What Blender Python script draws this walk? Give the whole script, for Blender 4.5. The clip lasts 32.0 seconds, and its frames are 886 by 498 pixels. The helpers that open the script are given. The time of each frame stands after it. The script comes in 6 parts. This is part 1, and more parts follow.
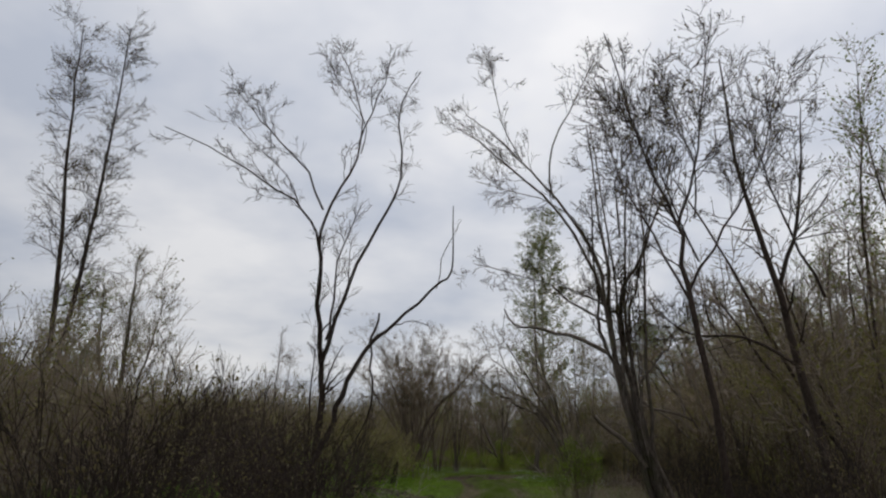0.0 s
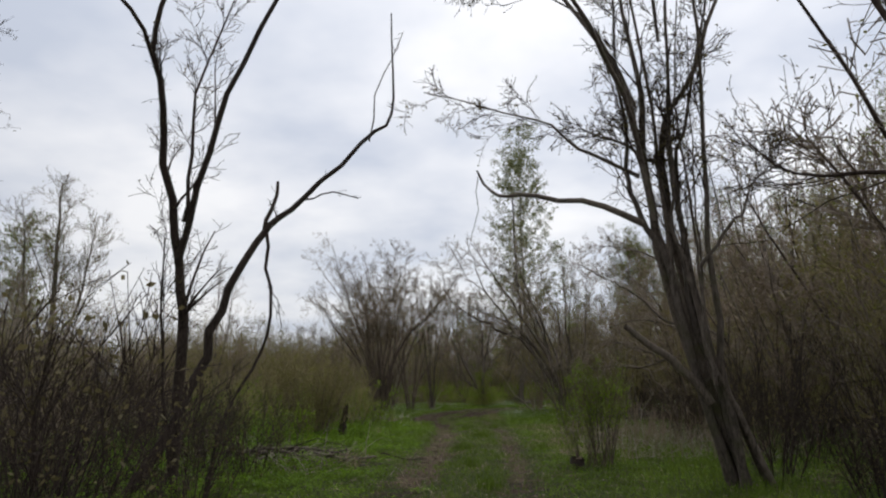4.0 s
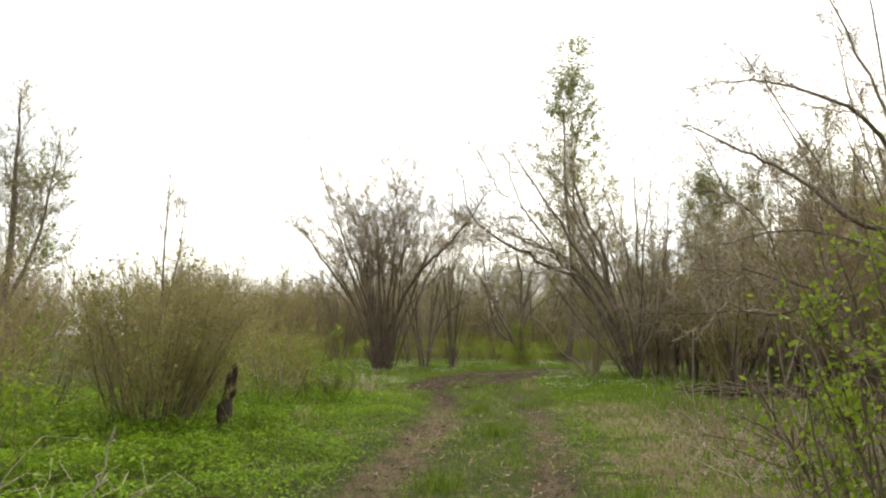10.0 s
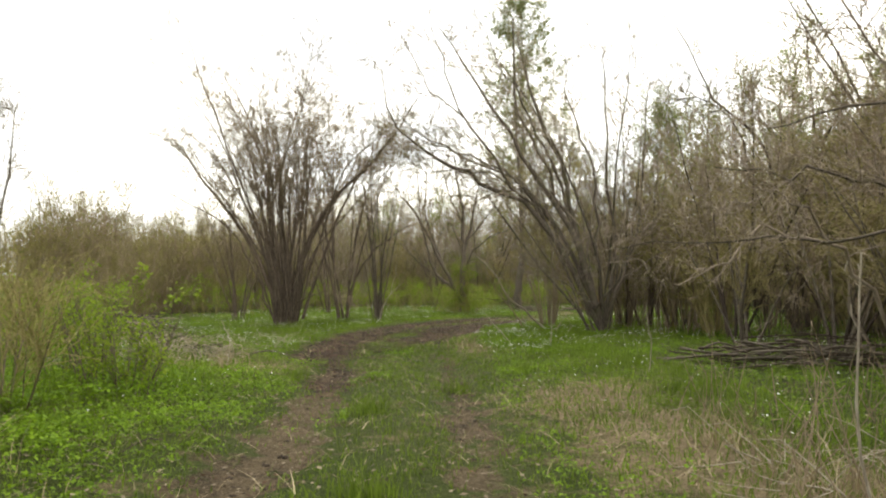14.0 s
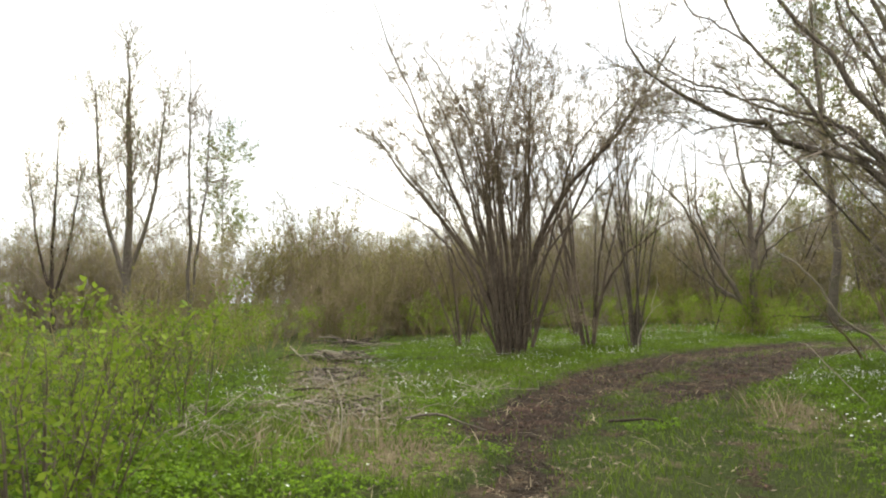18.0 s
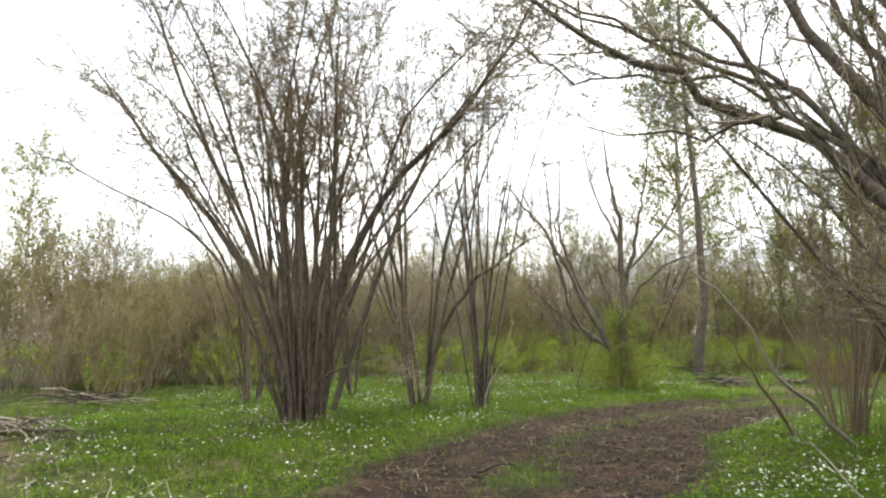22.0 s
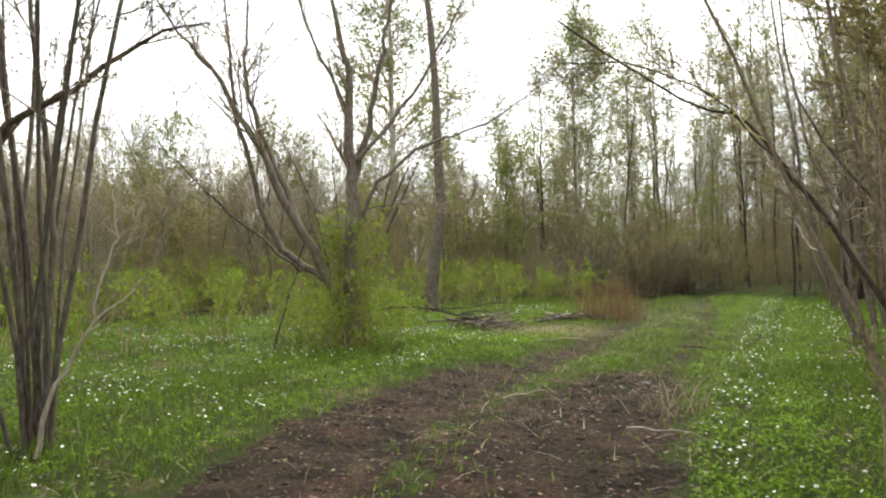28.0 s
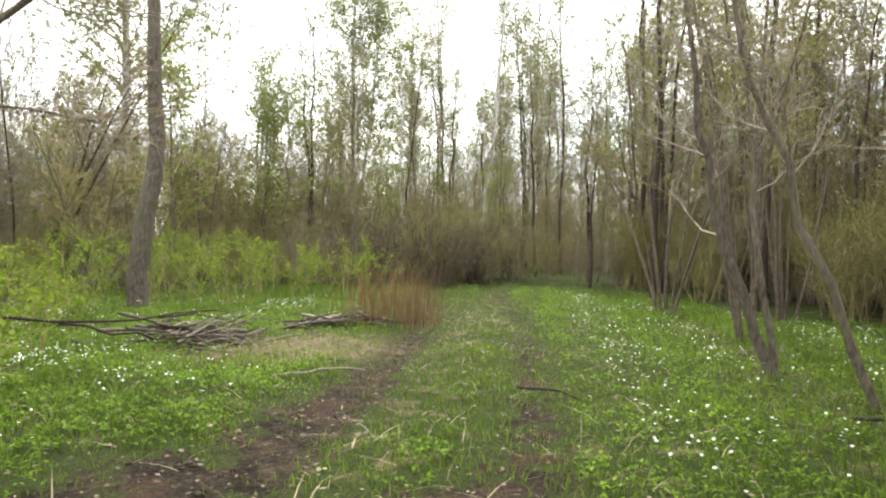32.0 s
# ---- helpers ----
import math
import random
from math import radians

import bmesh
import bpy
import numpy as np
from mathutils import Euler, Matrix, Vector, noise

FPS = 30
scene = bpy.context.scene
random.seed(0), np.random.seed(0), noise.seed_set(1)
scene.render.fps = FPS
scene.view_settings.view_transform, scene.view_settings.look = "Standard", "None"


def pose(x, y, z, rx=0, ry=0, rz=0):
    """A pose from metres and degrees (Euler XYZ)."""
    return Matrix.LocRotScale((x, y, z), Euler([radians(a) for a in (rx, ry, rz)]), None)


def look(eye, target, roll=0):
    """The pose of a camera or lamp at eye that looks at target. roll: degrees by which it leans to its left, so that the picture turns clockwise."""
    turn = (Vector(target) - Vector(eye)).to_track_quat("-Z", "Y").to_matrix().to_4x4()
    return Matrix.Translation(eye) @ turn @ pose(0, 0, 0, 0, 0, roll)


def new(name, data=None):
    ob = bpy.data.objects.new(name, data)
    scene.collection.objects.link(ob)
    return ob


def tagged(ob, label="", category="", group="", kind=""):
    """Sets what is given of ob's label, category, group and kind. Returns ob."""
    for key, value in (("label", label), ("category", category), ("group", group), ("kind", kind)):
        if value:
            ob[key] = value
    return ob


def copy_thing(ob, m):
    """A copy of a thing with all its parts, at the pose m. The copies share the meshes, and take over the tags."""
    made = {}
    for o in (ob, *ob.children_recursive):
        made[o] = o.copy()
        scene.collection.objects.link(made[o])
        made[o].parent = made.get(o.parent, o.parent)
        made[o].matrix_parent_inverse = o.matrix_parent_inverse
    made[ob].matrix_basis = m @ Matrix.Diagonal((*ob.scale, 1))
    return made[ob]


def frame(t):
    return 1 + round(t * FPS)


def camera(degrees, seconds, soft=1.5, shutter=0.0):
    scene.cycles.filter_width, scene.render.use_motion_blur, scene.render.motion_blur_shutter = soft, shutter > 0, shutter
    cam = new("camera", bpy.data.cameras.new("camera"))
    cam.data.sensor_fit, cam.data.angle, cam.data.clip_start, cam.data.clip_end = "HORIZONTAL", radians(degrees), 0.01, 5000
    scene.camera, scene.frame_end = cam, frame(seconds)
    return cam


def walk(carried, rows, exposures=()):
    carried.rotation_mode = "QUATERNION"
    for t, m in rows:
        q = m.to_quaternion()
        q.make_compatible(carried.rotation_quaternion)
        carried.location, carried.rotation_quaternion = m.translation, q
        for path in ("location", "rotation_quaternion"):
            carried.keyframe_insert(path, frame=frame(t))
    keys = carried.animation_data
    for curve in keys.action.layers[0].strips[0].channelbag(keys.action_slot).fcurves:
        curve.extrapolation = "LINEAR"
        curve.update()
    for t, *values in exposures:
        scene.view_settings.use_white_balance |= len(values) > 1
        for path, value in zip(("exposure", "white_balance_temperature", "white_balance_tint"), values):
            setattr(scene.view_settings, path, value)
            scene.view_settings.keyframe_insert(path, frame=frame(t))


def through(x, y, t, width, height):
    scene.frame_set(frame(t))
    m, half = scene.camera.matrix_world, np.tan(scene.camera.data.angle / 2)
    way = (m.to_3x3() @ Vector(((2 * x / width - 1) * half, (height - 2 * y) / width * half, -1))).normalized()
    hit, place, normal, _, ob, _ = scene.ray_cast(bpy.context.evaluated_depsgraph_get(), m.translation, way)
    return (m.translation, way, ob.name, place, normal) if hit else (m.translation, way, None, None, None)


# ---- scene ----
cam = camera(65, 32.0, soft=2.2)
PATH = [
    (0, (-0.000, -0.000, 1.340), (-0.357, 3.825, 2.456), 2.23),
    (0.5, (0.035, 0.720, 1.383), (-0.212, 4.622, 2.227), -0.00),
    (1, (0.045, 1.444, 1.403), (-0.231, 5.344, 2.245), 1.83),
    (1.5, (0.035, 2.169, 1.403), (-0.341, 6.073, 2.187), -0.32),
    (2, (0.010, 2.883, 1.422), (-0.382, 6.784, 2.214), 1.77),
    (2.5, (-0.029, 3.590, 1.443), (-0.103, 7.543, 2.049), -0.18),
    (4.5, (0.094, 6.797, 1.426), (-0.154, 10.710, 2.218), -0.69),
    (5, (0.148, 7.599, 1.402), (0.154, 11.563, 1.941), -0.03),
    (5.5, (0.175, 8.419, 1.403), (0.019, 12.356, 2.094), 0.26),
    (6, (0.221, 9.221, 1.420), (0.041, 13.153, 2.133), 0.07),
    (6.5, (0.230, 9.989, 1.440), (0.031, 13.961, 1.867), 0.77),
    (7, (0.241, 10.735, 1.475), (0.282, 14.702, 1.987), -0.20),
    (8, (0.287, 12.158, 1.451), (0.204, 16.128, 1.935), 0.98),
    (8.5, (0.294, 12.905, 1.424), (0.120, 16.888, 1.745), 0.82),
    (9, (0.319, 13.686, 1.405), (0.204, 17.679, 1.616), 1.18),
    (9.5, (0.362, 14.485, 1.377), (0.027, 18.434, 1.912), -0.11),
    (10, (0.367, 15.287, 1.339), (-0.127, 19.223, 1.849), 0.71),
    (10.5, (0.399, 16.073, 1.336), (-0.122, 20.021, 1.709), -0.07),
    (11, (0.424, 16.823, 1.353), (-0.158, 20.775, 1.567), 0.03),
    (11.5, (0.456, 17.489, 1.377), (0.260, 21.478, 1.592), -0.62),
    (12, (0.548, 18.178, 1.374), (0.233, 22.161, 1.562), 1.66),
    (12.5, (0.556, 18.786, 1.362), (0.410, 22.771, 1.672), 0.26),
    (13, (0.558, 19.396, 1.361), (0.392, 23.383, 1.639), 0.25),
    (13.5, (0.553, 20.009, 1.367), (0.487, 23.989, 1.762), -0.06),
    (14, (0.558, 20.630, 1.360), (0.361, 24.620, 1.553), 0.07),
    (14.5, (0.550, 21.242, 1.355), (0.302, 25.227, 1.591), -0.47),
    (16.5, (0.575, 23.748, 1.406), (0.117, 27.698, 1.841), 1.30),
    (17, (0.500, 24.448, 1.417), (0.112, 28.406, 1.845), 0.43),
    (17.5, (0.377, 25.112, 1.419), (-0.679, 28.956, 1.753), 1.05),
    (18, (0.222, 25.743, 1.414), (-1.439, 29.371, 1.700), -1.17),
    (18.5, (0.074, 26.404, 1.401), (-1.594, 30.035, 1.573), -0.35),
    (19, (-0.028, 27.124, 1.403), (-1.152, 30.963, 1.402), -1.34),
    (19.5, (-0.110, 27.796, 1.400), (-1.134, 31.662, 1.449), 0.54),
    (20, (-0.191, 28.423, 1.393), (-0.978, 32.341, 1.571), -1.20),
    (20.5, (-0.233, 29.031, 1.384), (-1.000, 32.955, 1.508), -1.54),
    (21, (-0.299, 29.603, 1.378), (-1.074, 33.497, 1.858), -0.08),
    (21.5, (-0.373, 30.164, 1.378), (-1.189, 34.047, 1.882), -0.61),
    (22, (-0.463, 30.718, 1.382), (-1.360, 34.582, 1.892), -0.02),
    (22.5, (-0.566, 31.288, 1.383), (-1.205, 35.215, 1.796), -1.31),
    (23, (-0.712, 31.890, 1.387), (-1.460, 35.800, 1.773), 1.02),
    (23.5, (-0.854, 32.565, 1.401), (-1.521, 36.499, 1.683), -1.20),
    (24, (-0.964, 33.228, 1.415), (-1.514, 37.184, 1.621), 0.31),
    (24.5, (-1.046, 33.853, 1.427), (-1.156, 37.841, 1.718), -1.36),
    (25, (-1.095, 34.540, 1.436), (-1.241, 38.533, 1.621), -0.53),
    (25.5, (-1.104, 35.155, 1.431), (-0.903, 39.134, 1.795), -0.00),
    (27.5, (-0.947, 37.423, 1.430), (-0.426, 41.387, 1.548), 0.33),
    (28, (-0.826, 38.031, 1.427), (-0.011, 41.946, 1.495), -0.97),
    (28.5, (-0.652, 38.654, 1.415), (0.042, 42.593, 1.477), -0.03),
    (28.7, (-0.570, 38.917, 1.406), (0.438, 42.783, 1.593), 2.11),
    (29, (-0.426, 39.316, 1.393), (0.922, 43.076, 1.617), 0.71),
    (29.5, (-0.142, 39.934, 1.355), (1.033, 43.748, 1.627), 0.60),
    (30, (0.122, 40.505, 1.353), (1.603, 44.216, 1.557), 0.87),
    (30.5, (0.402, 41.053, 1.373), (1.770, 44.787, 1.805), 1.36),
    (31, (0.655, 41.619, 1.376), (2.465, 45.174, 1.670), 1.27),
    (31.5, (0.858, 42.096, 1.368), (2.705, 45.644, 1.333), 0.55),
    (32, (1.043, 42.590, 1.367), (3.059, 46.044, 1.322), 1.22),
]
walk(cam, [(t, look(eye, target, roll)) for t, eye, target, roll in PATH],
     exposures=[(0.0, -0.3, 6400, 11), (1.0, -0.1, 6400, 11), (2.5, 0.0, 6400, 11), (4.5, 0.05, 6400, 11), (6.0, 0.2, 6700, 10), (7.0, 0.25, 6800, 8), (8.0, 0.65, 7000, 7), (9.0, 1.25, 7400, 6), (11.0, 1.4, 7500, 5),
                (14.0, 1.45, 7400, 5), (16.8, 1.65, 7150, 5), (18.0, 1.5, 7000, 5), (19.0, 1.25, 6950, 5), (20.0, 1.5, 6900, 5), (22.0, 1.75, 6750, 5), (24.0, 1.65, 6800, 5), (28.0, 1.75, 6850, 5), (30.0, 1.65, 6800, 5), (31.0, 1.6, 6800, 5), (32.0, 2.15, 6800, 5)])

# ---- sky and sun: a bright overcast day ----
SUN_UP, SUN_TURN = radians(48), radians(25)
world = bpy.data.worlds.new("overcast_sky")
scene.world = world
world.use_nodes = True
wn, wl = world.node_tree.nodes, world.node_tree.links
wn.clear()
w_out, w_bg, w_sky = wn.new("ShaderNodeOutputWorld"), wn.new("ShaderNodeBackground"), wn.new("ShaderNodeTexSky")
w_sky.sky_type, w_sky.sun_disc, w_sky.sun_elevation, w_sky.sun_rotation = "NISHITA", False, SUN_UP, SUN_TURN
w_geo, w_sep = wn.new("ShaderNodeTexCoord"), wn.new("ShaderNodeSeparateXYZ")
wl.new(w_geo.outputs["Generated"], w_sep.inputs[0])


def wmath(op, a, b=None, c=None):
    n = wn.new("ShaderNodeMath")
    n.operation = op
    for k, v in enumerate((a, b, c)):
        if v is None:
            continue
        if isinstance(v, (int, float)):
            n.inputs[k].default_value = v
        else:
            wl.new(v, n.inputs[k])
    return n.outputs[0]


w_z = wmath("ADD", wmath("MAXIMUM", w_sep.outputs[2], 0.0), 0.22)
w_flat = wn.new("ShaderNodeCombineXYZ")
wl.new(wmath("DIVIDE", w_sep.outputs[0], w_z), w_flat.inputs[0])
wl.new(wmath("DIVIDE", w_sep.outputs[1], w_z), w_flat.inputs[1])
w_noise = wn.new("ShaderNodeTexNoise")
w_noise.inputs["Scale"].default_value, w_noise.inputs["Detail"].default_value = 1.3, 5.0
w_noise.inputs["Roughness"].default_value = 0.5
wl.new(w_flat.outputs[0], w_noise.inputs["Vector"])
w_ramp = wn.new("ShaderNodeValToRGB")
w_ramp.color_ramp.elements[0].position, w_ramp.color_ramp.elements[0].color = 0.36, (0.84, 0.90, 1.02, 1)
w_ramp.color_ramp.elements[1].position, w_ramp.color_ramp.elements[1].color = 0.62, (1.42, 1.41, 1.40, 1)
wl.new(w_noise.outputs["Fac"], w_ramp.inputs[0])
w_mix = wn.new("ShaderNodeMix")
w_mix.data_type = "RGBA"
w_mix.inputs["Factor"].default_value = 0.9
w_dim = wn.new("ShaderNodeMix")
w_dim.data_type, w_dim.blend_type = "RGBA", "MULTIPLY"
w_dim.inputs["Factor"].default_value = 1.0
wl.new(w_sky.outputs[0], w_dim.inputs[6])
w_dim.inputs[7].default_value = (0.12, 0.12, 0.12, 1)
wl.new(w_dim.outputs[2], w_mix.inputs[6])
wl.new(w_ramp.outputs[0], w_mix.inputs[7])
# thin cloud: nearly even from the horizon upwards, brighter round the hidden sun
w_dome = wn.new("ShaderNodeMix")
w_dome.data_type, w_dome.blend_type = "RGBA", "MULTIPLY"
w_dome.inputs["Factor"].default_value = 1.0
wl.new(w_mix.outputs[2], w_dome.inputs[6])
w_up = wmath("MAXIMUM", w_sep.outputs[2], 0.0)
w_dot = wn.new("ShaderNodeVectorMath")
w_dot.operation = "DOT_PRODUCT"
wl.new(w_geo.outputs["Generated"], w_dot.inputs[0])
w_dot.inputs[1].default_value = (math.sin(SUN_TURN) * math.cos(SUN_UP), math.cos(SUN_TURN) * math.cos(SUN_UP), math.sin(SUN_UP))
wl.new(wmath("MULTIPLY", wmath("MULTIPLY_ADD", w_up, 0.22, 0.60), wmath("MULTIPLY_ADD", w_dot.outputs["Value"], 0.32, 0.86)), w_dome.inputs[7])
wl.new(w_dome.outputs[2], w_bg.inputs[0])
w_bg.inputs[1].default_value = 1.0
wl.new(w_bg.outputs[0], w_out.inputs[0])

sun = new("sun", bpy.data.lights.new("sun", "SUN"))
sun.data.energy, sun.data.angle, sun.data.color = 0.9, radians(25), (1.0, 0.96, 0.9)
sun.matrix_world = look((0, 0, 40), (-40 * math.sin(SUN_TURN) / math.tan(SUN_UP), -40 * math.cos(SUN_TURN) / math.tan(SUN_UP), 0))


# ---- materials ----
def material(name):
    m = bpy.data.materials.new(name)
    m.use_nodes = True
    m.node_tree.nodes.clear()
    return m, m.node_tree.nodes, m.node_tree.links


def noise_node(n, l, vec, scale, detail=4.0, rough=0.55):
    t = n.new("ShaderNodeTexNoise")
    t.inputs["Scale"].default_value, t.inputs["Detail"].default_value, t.inputs["Roughness"].default_value = scale, detail, rough
    l.new(vec, t.inputs["Vector"])
    return t.outputs["Fac"]


def ramp_node(n, l, fac, stops):
    r = n.new("ShaderNodeValToRGB")
    while len(r.color_ramp.elements) < len(stops):
        r.color_ramp.elements.new(0.5)
    for e, (p, c) in zip(r.color_ramp.elements, stops):
        e.position, e.color = p, (*c, 1)
    l.new(fac, r.inputs[0])
    return r.outputs[0]


def mix_node(n, l, fac, a, b, blend="MIX"):
    x = n.new("ShaderNodeMix")
    x.data_type, x.blend_type = "RGBA", blend
    for k, v in ((0, fac), (6, a), (7, b)):
        if isinstance(v, (int, float)):
            x.inputs[k].default_value = v
        elif isinstance(v, tuple):
            x.inputs[k].default_value = (*v, 1)
        else:
            l.new(v, x.inputs[k])
    return x.outputs[2]


def bump_node(n, l, height, strength, distance):
    b = n.new("ShaderNodeBump")
    b.inputs["Strength"].default_value, b.inputs["Distance"].default_value = strength, distance
    l.new(height, b.inputs["Height"])
    return b.outputs[0]


def bark(name, dark, light, scale=18.0, stretch=0.25, moss=None, rough=0.9):
    """Bark with long furrows, lighter flakes and, if given, a film of green algae."""
    m, n, l = material(name)
    out, bs, tc, mp = n.new("ShaderNodeOutputMaterial"), n.new("ShaderNodeBsdfPrincipled"), n.new("ShaderNodeTexCoord"), n.new("ShaderNodeMapping")
    mp.inputs["Scale"].default_value = (1, 1, stretch)
    l.new(tc.outputs["Object"], mp.inputs[0])
    fine = noise_node(n, l, mp.outputs[0], scale * 2.2, 5, 0.6)
    wide = noise_node(n, l, tc.outputs["Object"], 1.7, 3)
    col = ramp_node(n, l, fine, ((0.34, dark), (0.68, light)))
    col = mix_node(n, l, ramp_node(n, l, wide, ((0.4, (0, 0, 0)), (0.7, (1, 1, 1)))), col, mix_node(n, l, 0.45, col, light))
    if moss:
        green = noise_node(n, l, tc.outputs["Object"], 3.1, 4)
        col = mix_node(n, l, ramp_node(n, l, green, ((0.5, (0, 0, 0)), (0.72, (0.7, 0.7, 0.7)))), col, moss)
    info = n.new("ShaderNodeObjectInfo")
    tone = ramp_node(n, l, info.outputs["Random"], ((0.0, (0.82, 0.82, 0.82)), (1.0, (1.12, 1.1, 1.06))))
    l.new(mix_node(n, l, 1.0, col, tone, "MULTIPLY"), bs.inputs["Base Color"])
    bs.inputs["Roughness"].default_value, bs.inputs["Specular IOR Level"].default_value = rough, 0.2
    l.new(bump_node(n, l, fine, 0.6, 0.012), bs.inputs["Normal"])
    l.new(bs.outputs[0], out.inputs[0])
    return m


def leaf(name, a, b, through=0.35, rough=0.6):
    """Thin leaves that let some light through; each one has its own tone."""
    m, n, l = material(name)
    out, bs, tr, mx = n.new("ShaderNodeOutputMaterial"), n.new("ShaderNodeBsdfPrincipled"), n.new("ShaderNodeBsdfTranslucent"), n.new("ShaderNodeMixShader")
    g, tc = n.new("ShaderNodeNewGeometry"), n.new("ShaderNodeTexCoord")
    col = ramp_node(n, l, g.outputs["Random Per Island"], ((0.0, a), (1.0, b)))
    wide = noise_node(n, l, tc.outputs["Object"], 0.9, 3)
    col = mix_node(n, l, 1.0, col, ramp_node(n, l, wide, ((0.3, (0.75, 0.75, 0.75)), (0.7, (1.2, 1.2, 1.15)))), "MULTIPLY")
    l.new(col, bs.inputs["Base Color"])
    l.new(col, tr.inputs[0])
    bs.inputs["Roughness"].default_value, bs.inputs["Specular IOR Level"].default_value = rough, 0.12
    mx.inputs[0].default_value = through
    l.new(bs.outputs[0], mx.inputs[1])
    l.new(tr.outputs[0], mx.inputs[2])
    l.new(mx.outputs[0], out.inputs[0])
    return m


def ground_material():
    m, n, l = material("woodland_ground")
    out, bs, tc = n.new("ShaderNodeOutputMaterial"), n.new("ShaderNodeBsdfPrincipled"), n.new("ShaderNodeTexCoord")
    vec = tc.outputs["Object"]

    def attr(name):
        a = n.new("ShaderNodeAttribute")
        a.attribute_name = name
        return a.outputs["Fac"]

    def math_node(op, a, b):
        k = n.new("ShaderNodeMath")
        k.operation, k.use_clamp = op, False
        for i, v in enumerate((a, b)):
            if isinstance(v, (int, float)):
                k.inputs[i].default_value = v
            else:
                l.new(v, k.inputs[i])
        return k.outputs[0]

    broad, mid, fine = noise_node(n, l, vec, 0.35, 3), noise_node(n, l, vec, 3.0, 5, 0.65), noise_node(n, l, vec, 26.0, 6, 0.7)
    # grass tone kept dark, so shade between the herbs is in the colour
    grass = ramp_node(n, l, fine, ((0.3, (0.022, 0.030, 0.009)), (0.55, (0.055, 0.078, 0.018)), (0.75, (0.12, 0.135, 0.036))))
    straw = ramp_node(n, l, fine, ((0.3, (0.085, 0.062, 0.036)), (0.55, (0.21, 0.165, 0.10)), (0.75, (0.38, 0.31, 0.20))))
    soil = ramp_node(n, l, fine, ((0.28, (0.012, 0.009, 0.007)), (0.47, (0.042, 0.030, 0.021)), (0.62, (0.082, 0.060, 0.043)), (0.78, (0.175, 0.135, 0.098))))
    soil = mix_node(n, l, 1.0, soil, ramp_node(n, l, noise_node(n, l, vec, 2.2, 5, 0.7), ((0.36, (0.5, 0.5, 0.5)), (0.5, (0.95, 0.95, 0.95)), (0.66, (1.55, 1.5, 1.45)))), "MULTIPLY")
    rust = ramp_node(n, l, noise_node(n, l, vec, 1.1, 4), ((0.52, (0, 0, 0)), (0.66, (0.45, 0.45, 0.45))))
    soil = mix_node(n, l, rust, soil, (0.088, 0.043, 0.034))
    dry = math_node("ADD", attr("dry"), math_node("MULTIPLY", math_node("SUBTRACT", mid, 0.5), 1.6))
    dry = ramp_node(n, l, dry, ((0.32, (0, 0, 0)), (0.62, (1, 1, 1))))
    bare = math_node("ADD", attr("mud"), math_node("MULTIPLY", math_node("SUBTRACT", mid, 0.5), 2.0))
    bare = ramp_node(n, l, bare, ((0.38, (0, 0, 0)), (0.58, (1, 1, 1))))
    col = mix_node(n, l, dry, mix_node(n, l, ramp_node(n, l, broad, ((0.35, (0, 0, 0)), (0.65, (0.5, 0.5, 0.5)))), grass, (0.075, 0.082, 0.03)), straw)
    soil = mix_node(n, l, mix_node(n, l, 1.0, dry, (0.5, 0.5, 0.5), "MULTIPLY"), soil, straw)
    l.new(mix_node(n, l, bare, col, soil), bs.inputs["Base Color"])
    bs.inputs["Roughness"].default_value, bs.inputs["Specular IOR Level"].default_value = 0.95, 0.1
    l.new(bump_node(n, l, math_node("ADD", fine, mid), 1.0, 0.09), bs.inputs["Normal"])
    l.new(bs.outputs[0], out.inputs[0])
    return m


GROUND = ground_material()
BARK_GREY = bark("grey_brown_bark", (0.05, 0.041, 0.034), (0.195, 0.163, 0.136), 16, 0.25, (0.10, 0.105, 0.05))
# near-black bark; on the shrubs at the start it stands in for dimness
BARK_DARK = bark("dark_bark", (0.020, 0.015, 0.012), (0.085, 0.064, 0.052), 20, 0.3)
BARK_HAZEL = bark("hazel_bark", (0.050, 0.039, 0.031), (0.205, 0.161, 0.127), 14, 0.3)
BARK_PALE = bark("bare_pale_wood", (0.20, 0.17, 0.135), (0.46, 0.41, 0.34), 20, 0.15)
BARK_BIRCH = bark("birch_bark", (0.10, 0.09, 0.08), (0.62, 0.60, 0.56), 7, 2.5)
TWIG = bark("brown_twigs", (0.135, 0.104, 0.074), (0.32, 0.252, 0.182), 25, 0.5)
TWIG_OLIVE = bark("olive_twigs", (0.16, 0.135, 0.062), (0.36, 0.305, 0.145), 25, 0.5)
TWIG_GREY = bark("grey_twigs", (0.17, 0.140, 0.115), (0.38, 0.315, 0.260), 25, 0.5)
LEAF_BUD = leaf("opening_buds", (0.12, 0.105, 0.05), (0.21, 0.175, 0.085), 0.35)
LEAF_FRESH = leaf("fresh_leaves", (0.12, 0.19, 0.020), (0.26, 0.34, 0.045), 0.5)
LEAF_BIRCH = leaf("young_birch_leaves", (0.13, 0.165, 0.045), (0.24, 0.275, 0.09), 0.5)
LEAF_FAR = leaf("far_grey_green_leaves", (0.14, 0.17, 0.075), (0.25, 0.28, 0.13), 0.45)
LEAF_OLIVE = leaf("olive_budding_leaves", (0.14, 0.142, 0.042), (0.26, 0.25, 0.082), 0.5)
GRASS = leaf("grass_blades", (0.070, 0.115, 0.014), (0.18, 0.255, 0.040), 0.45)
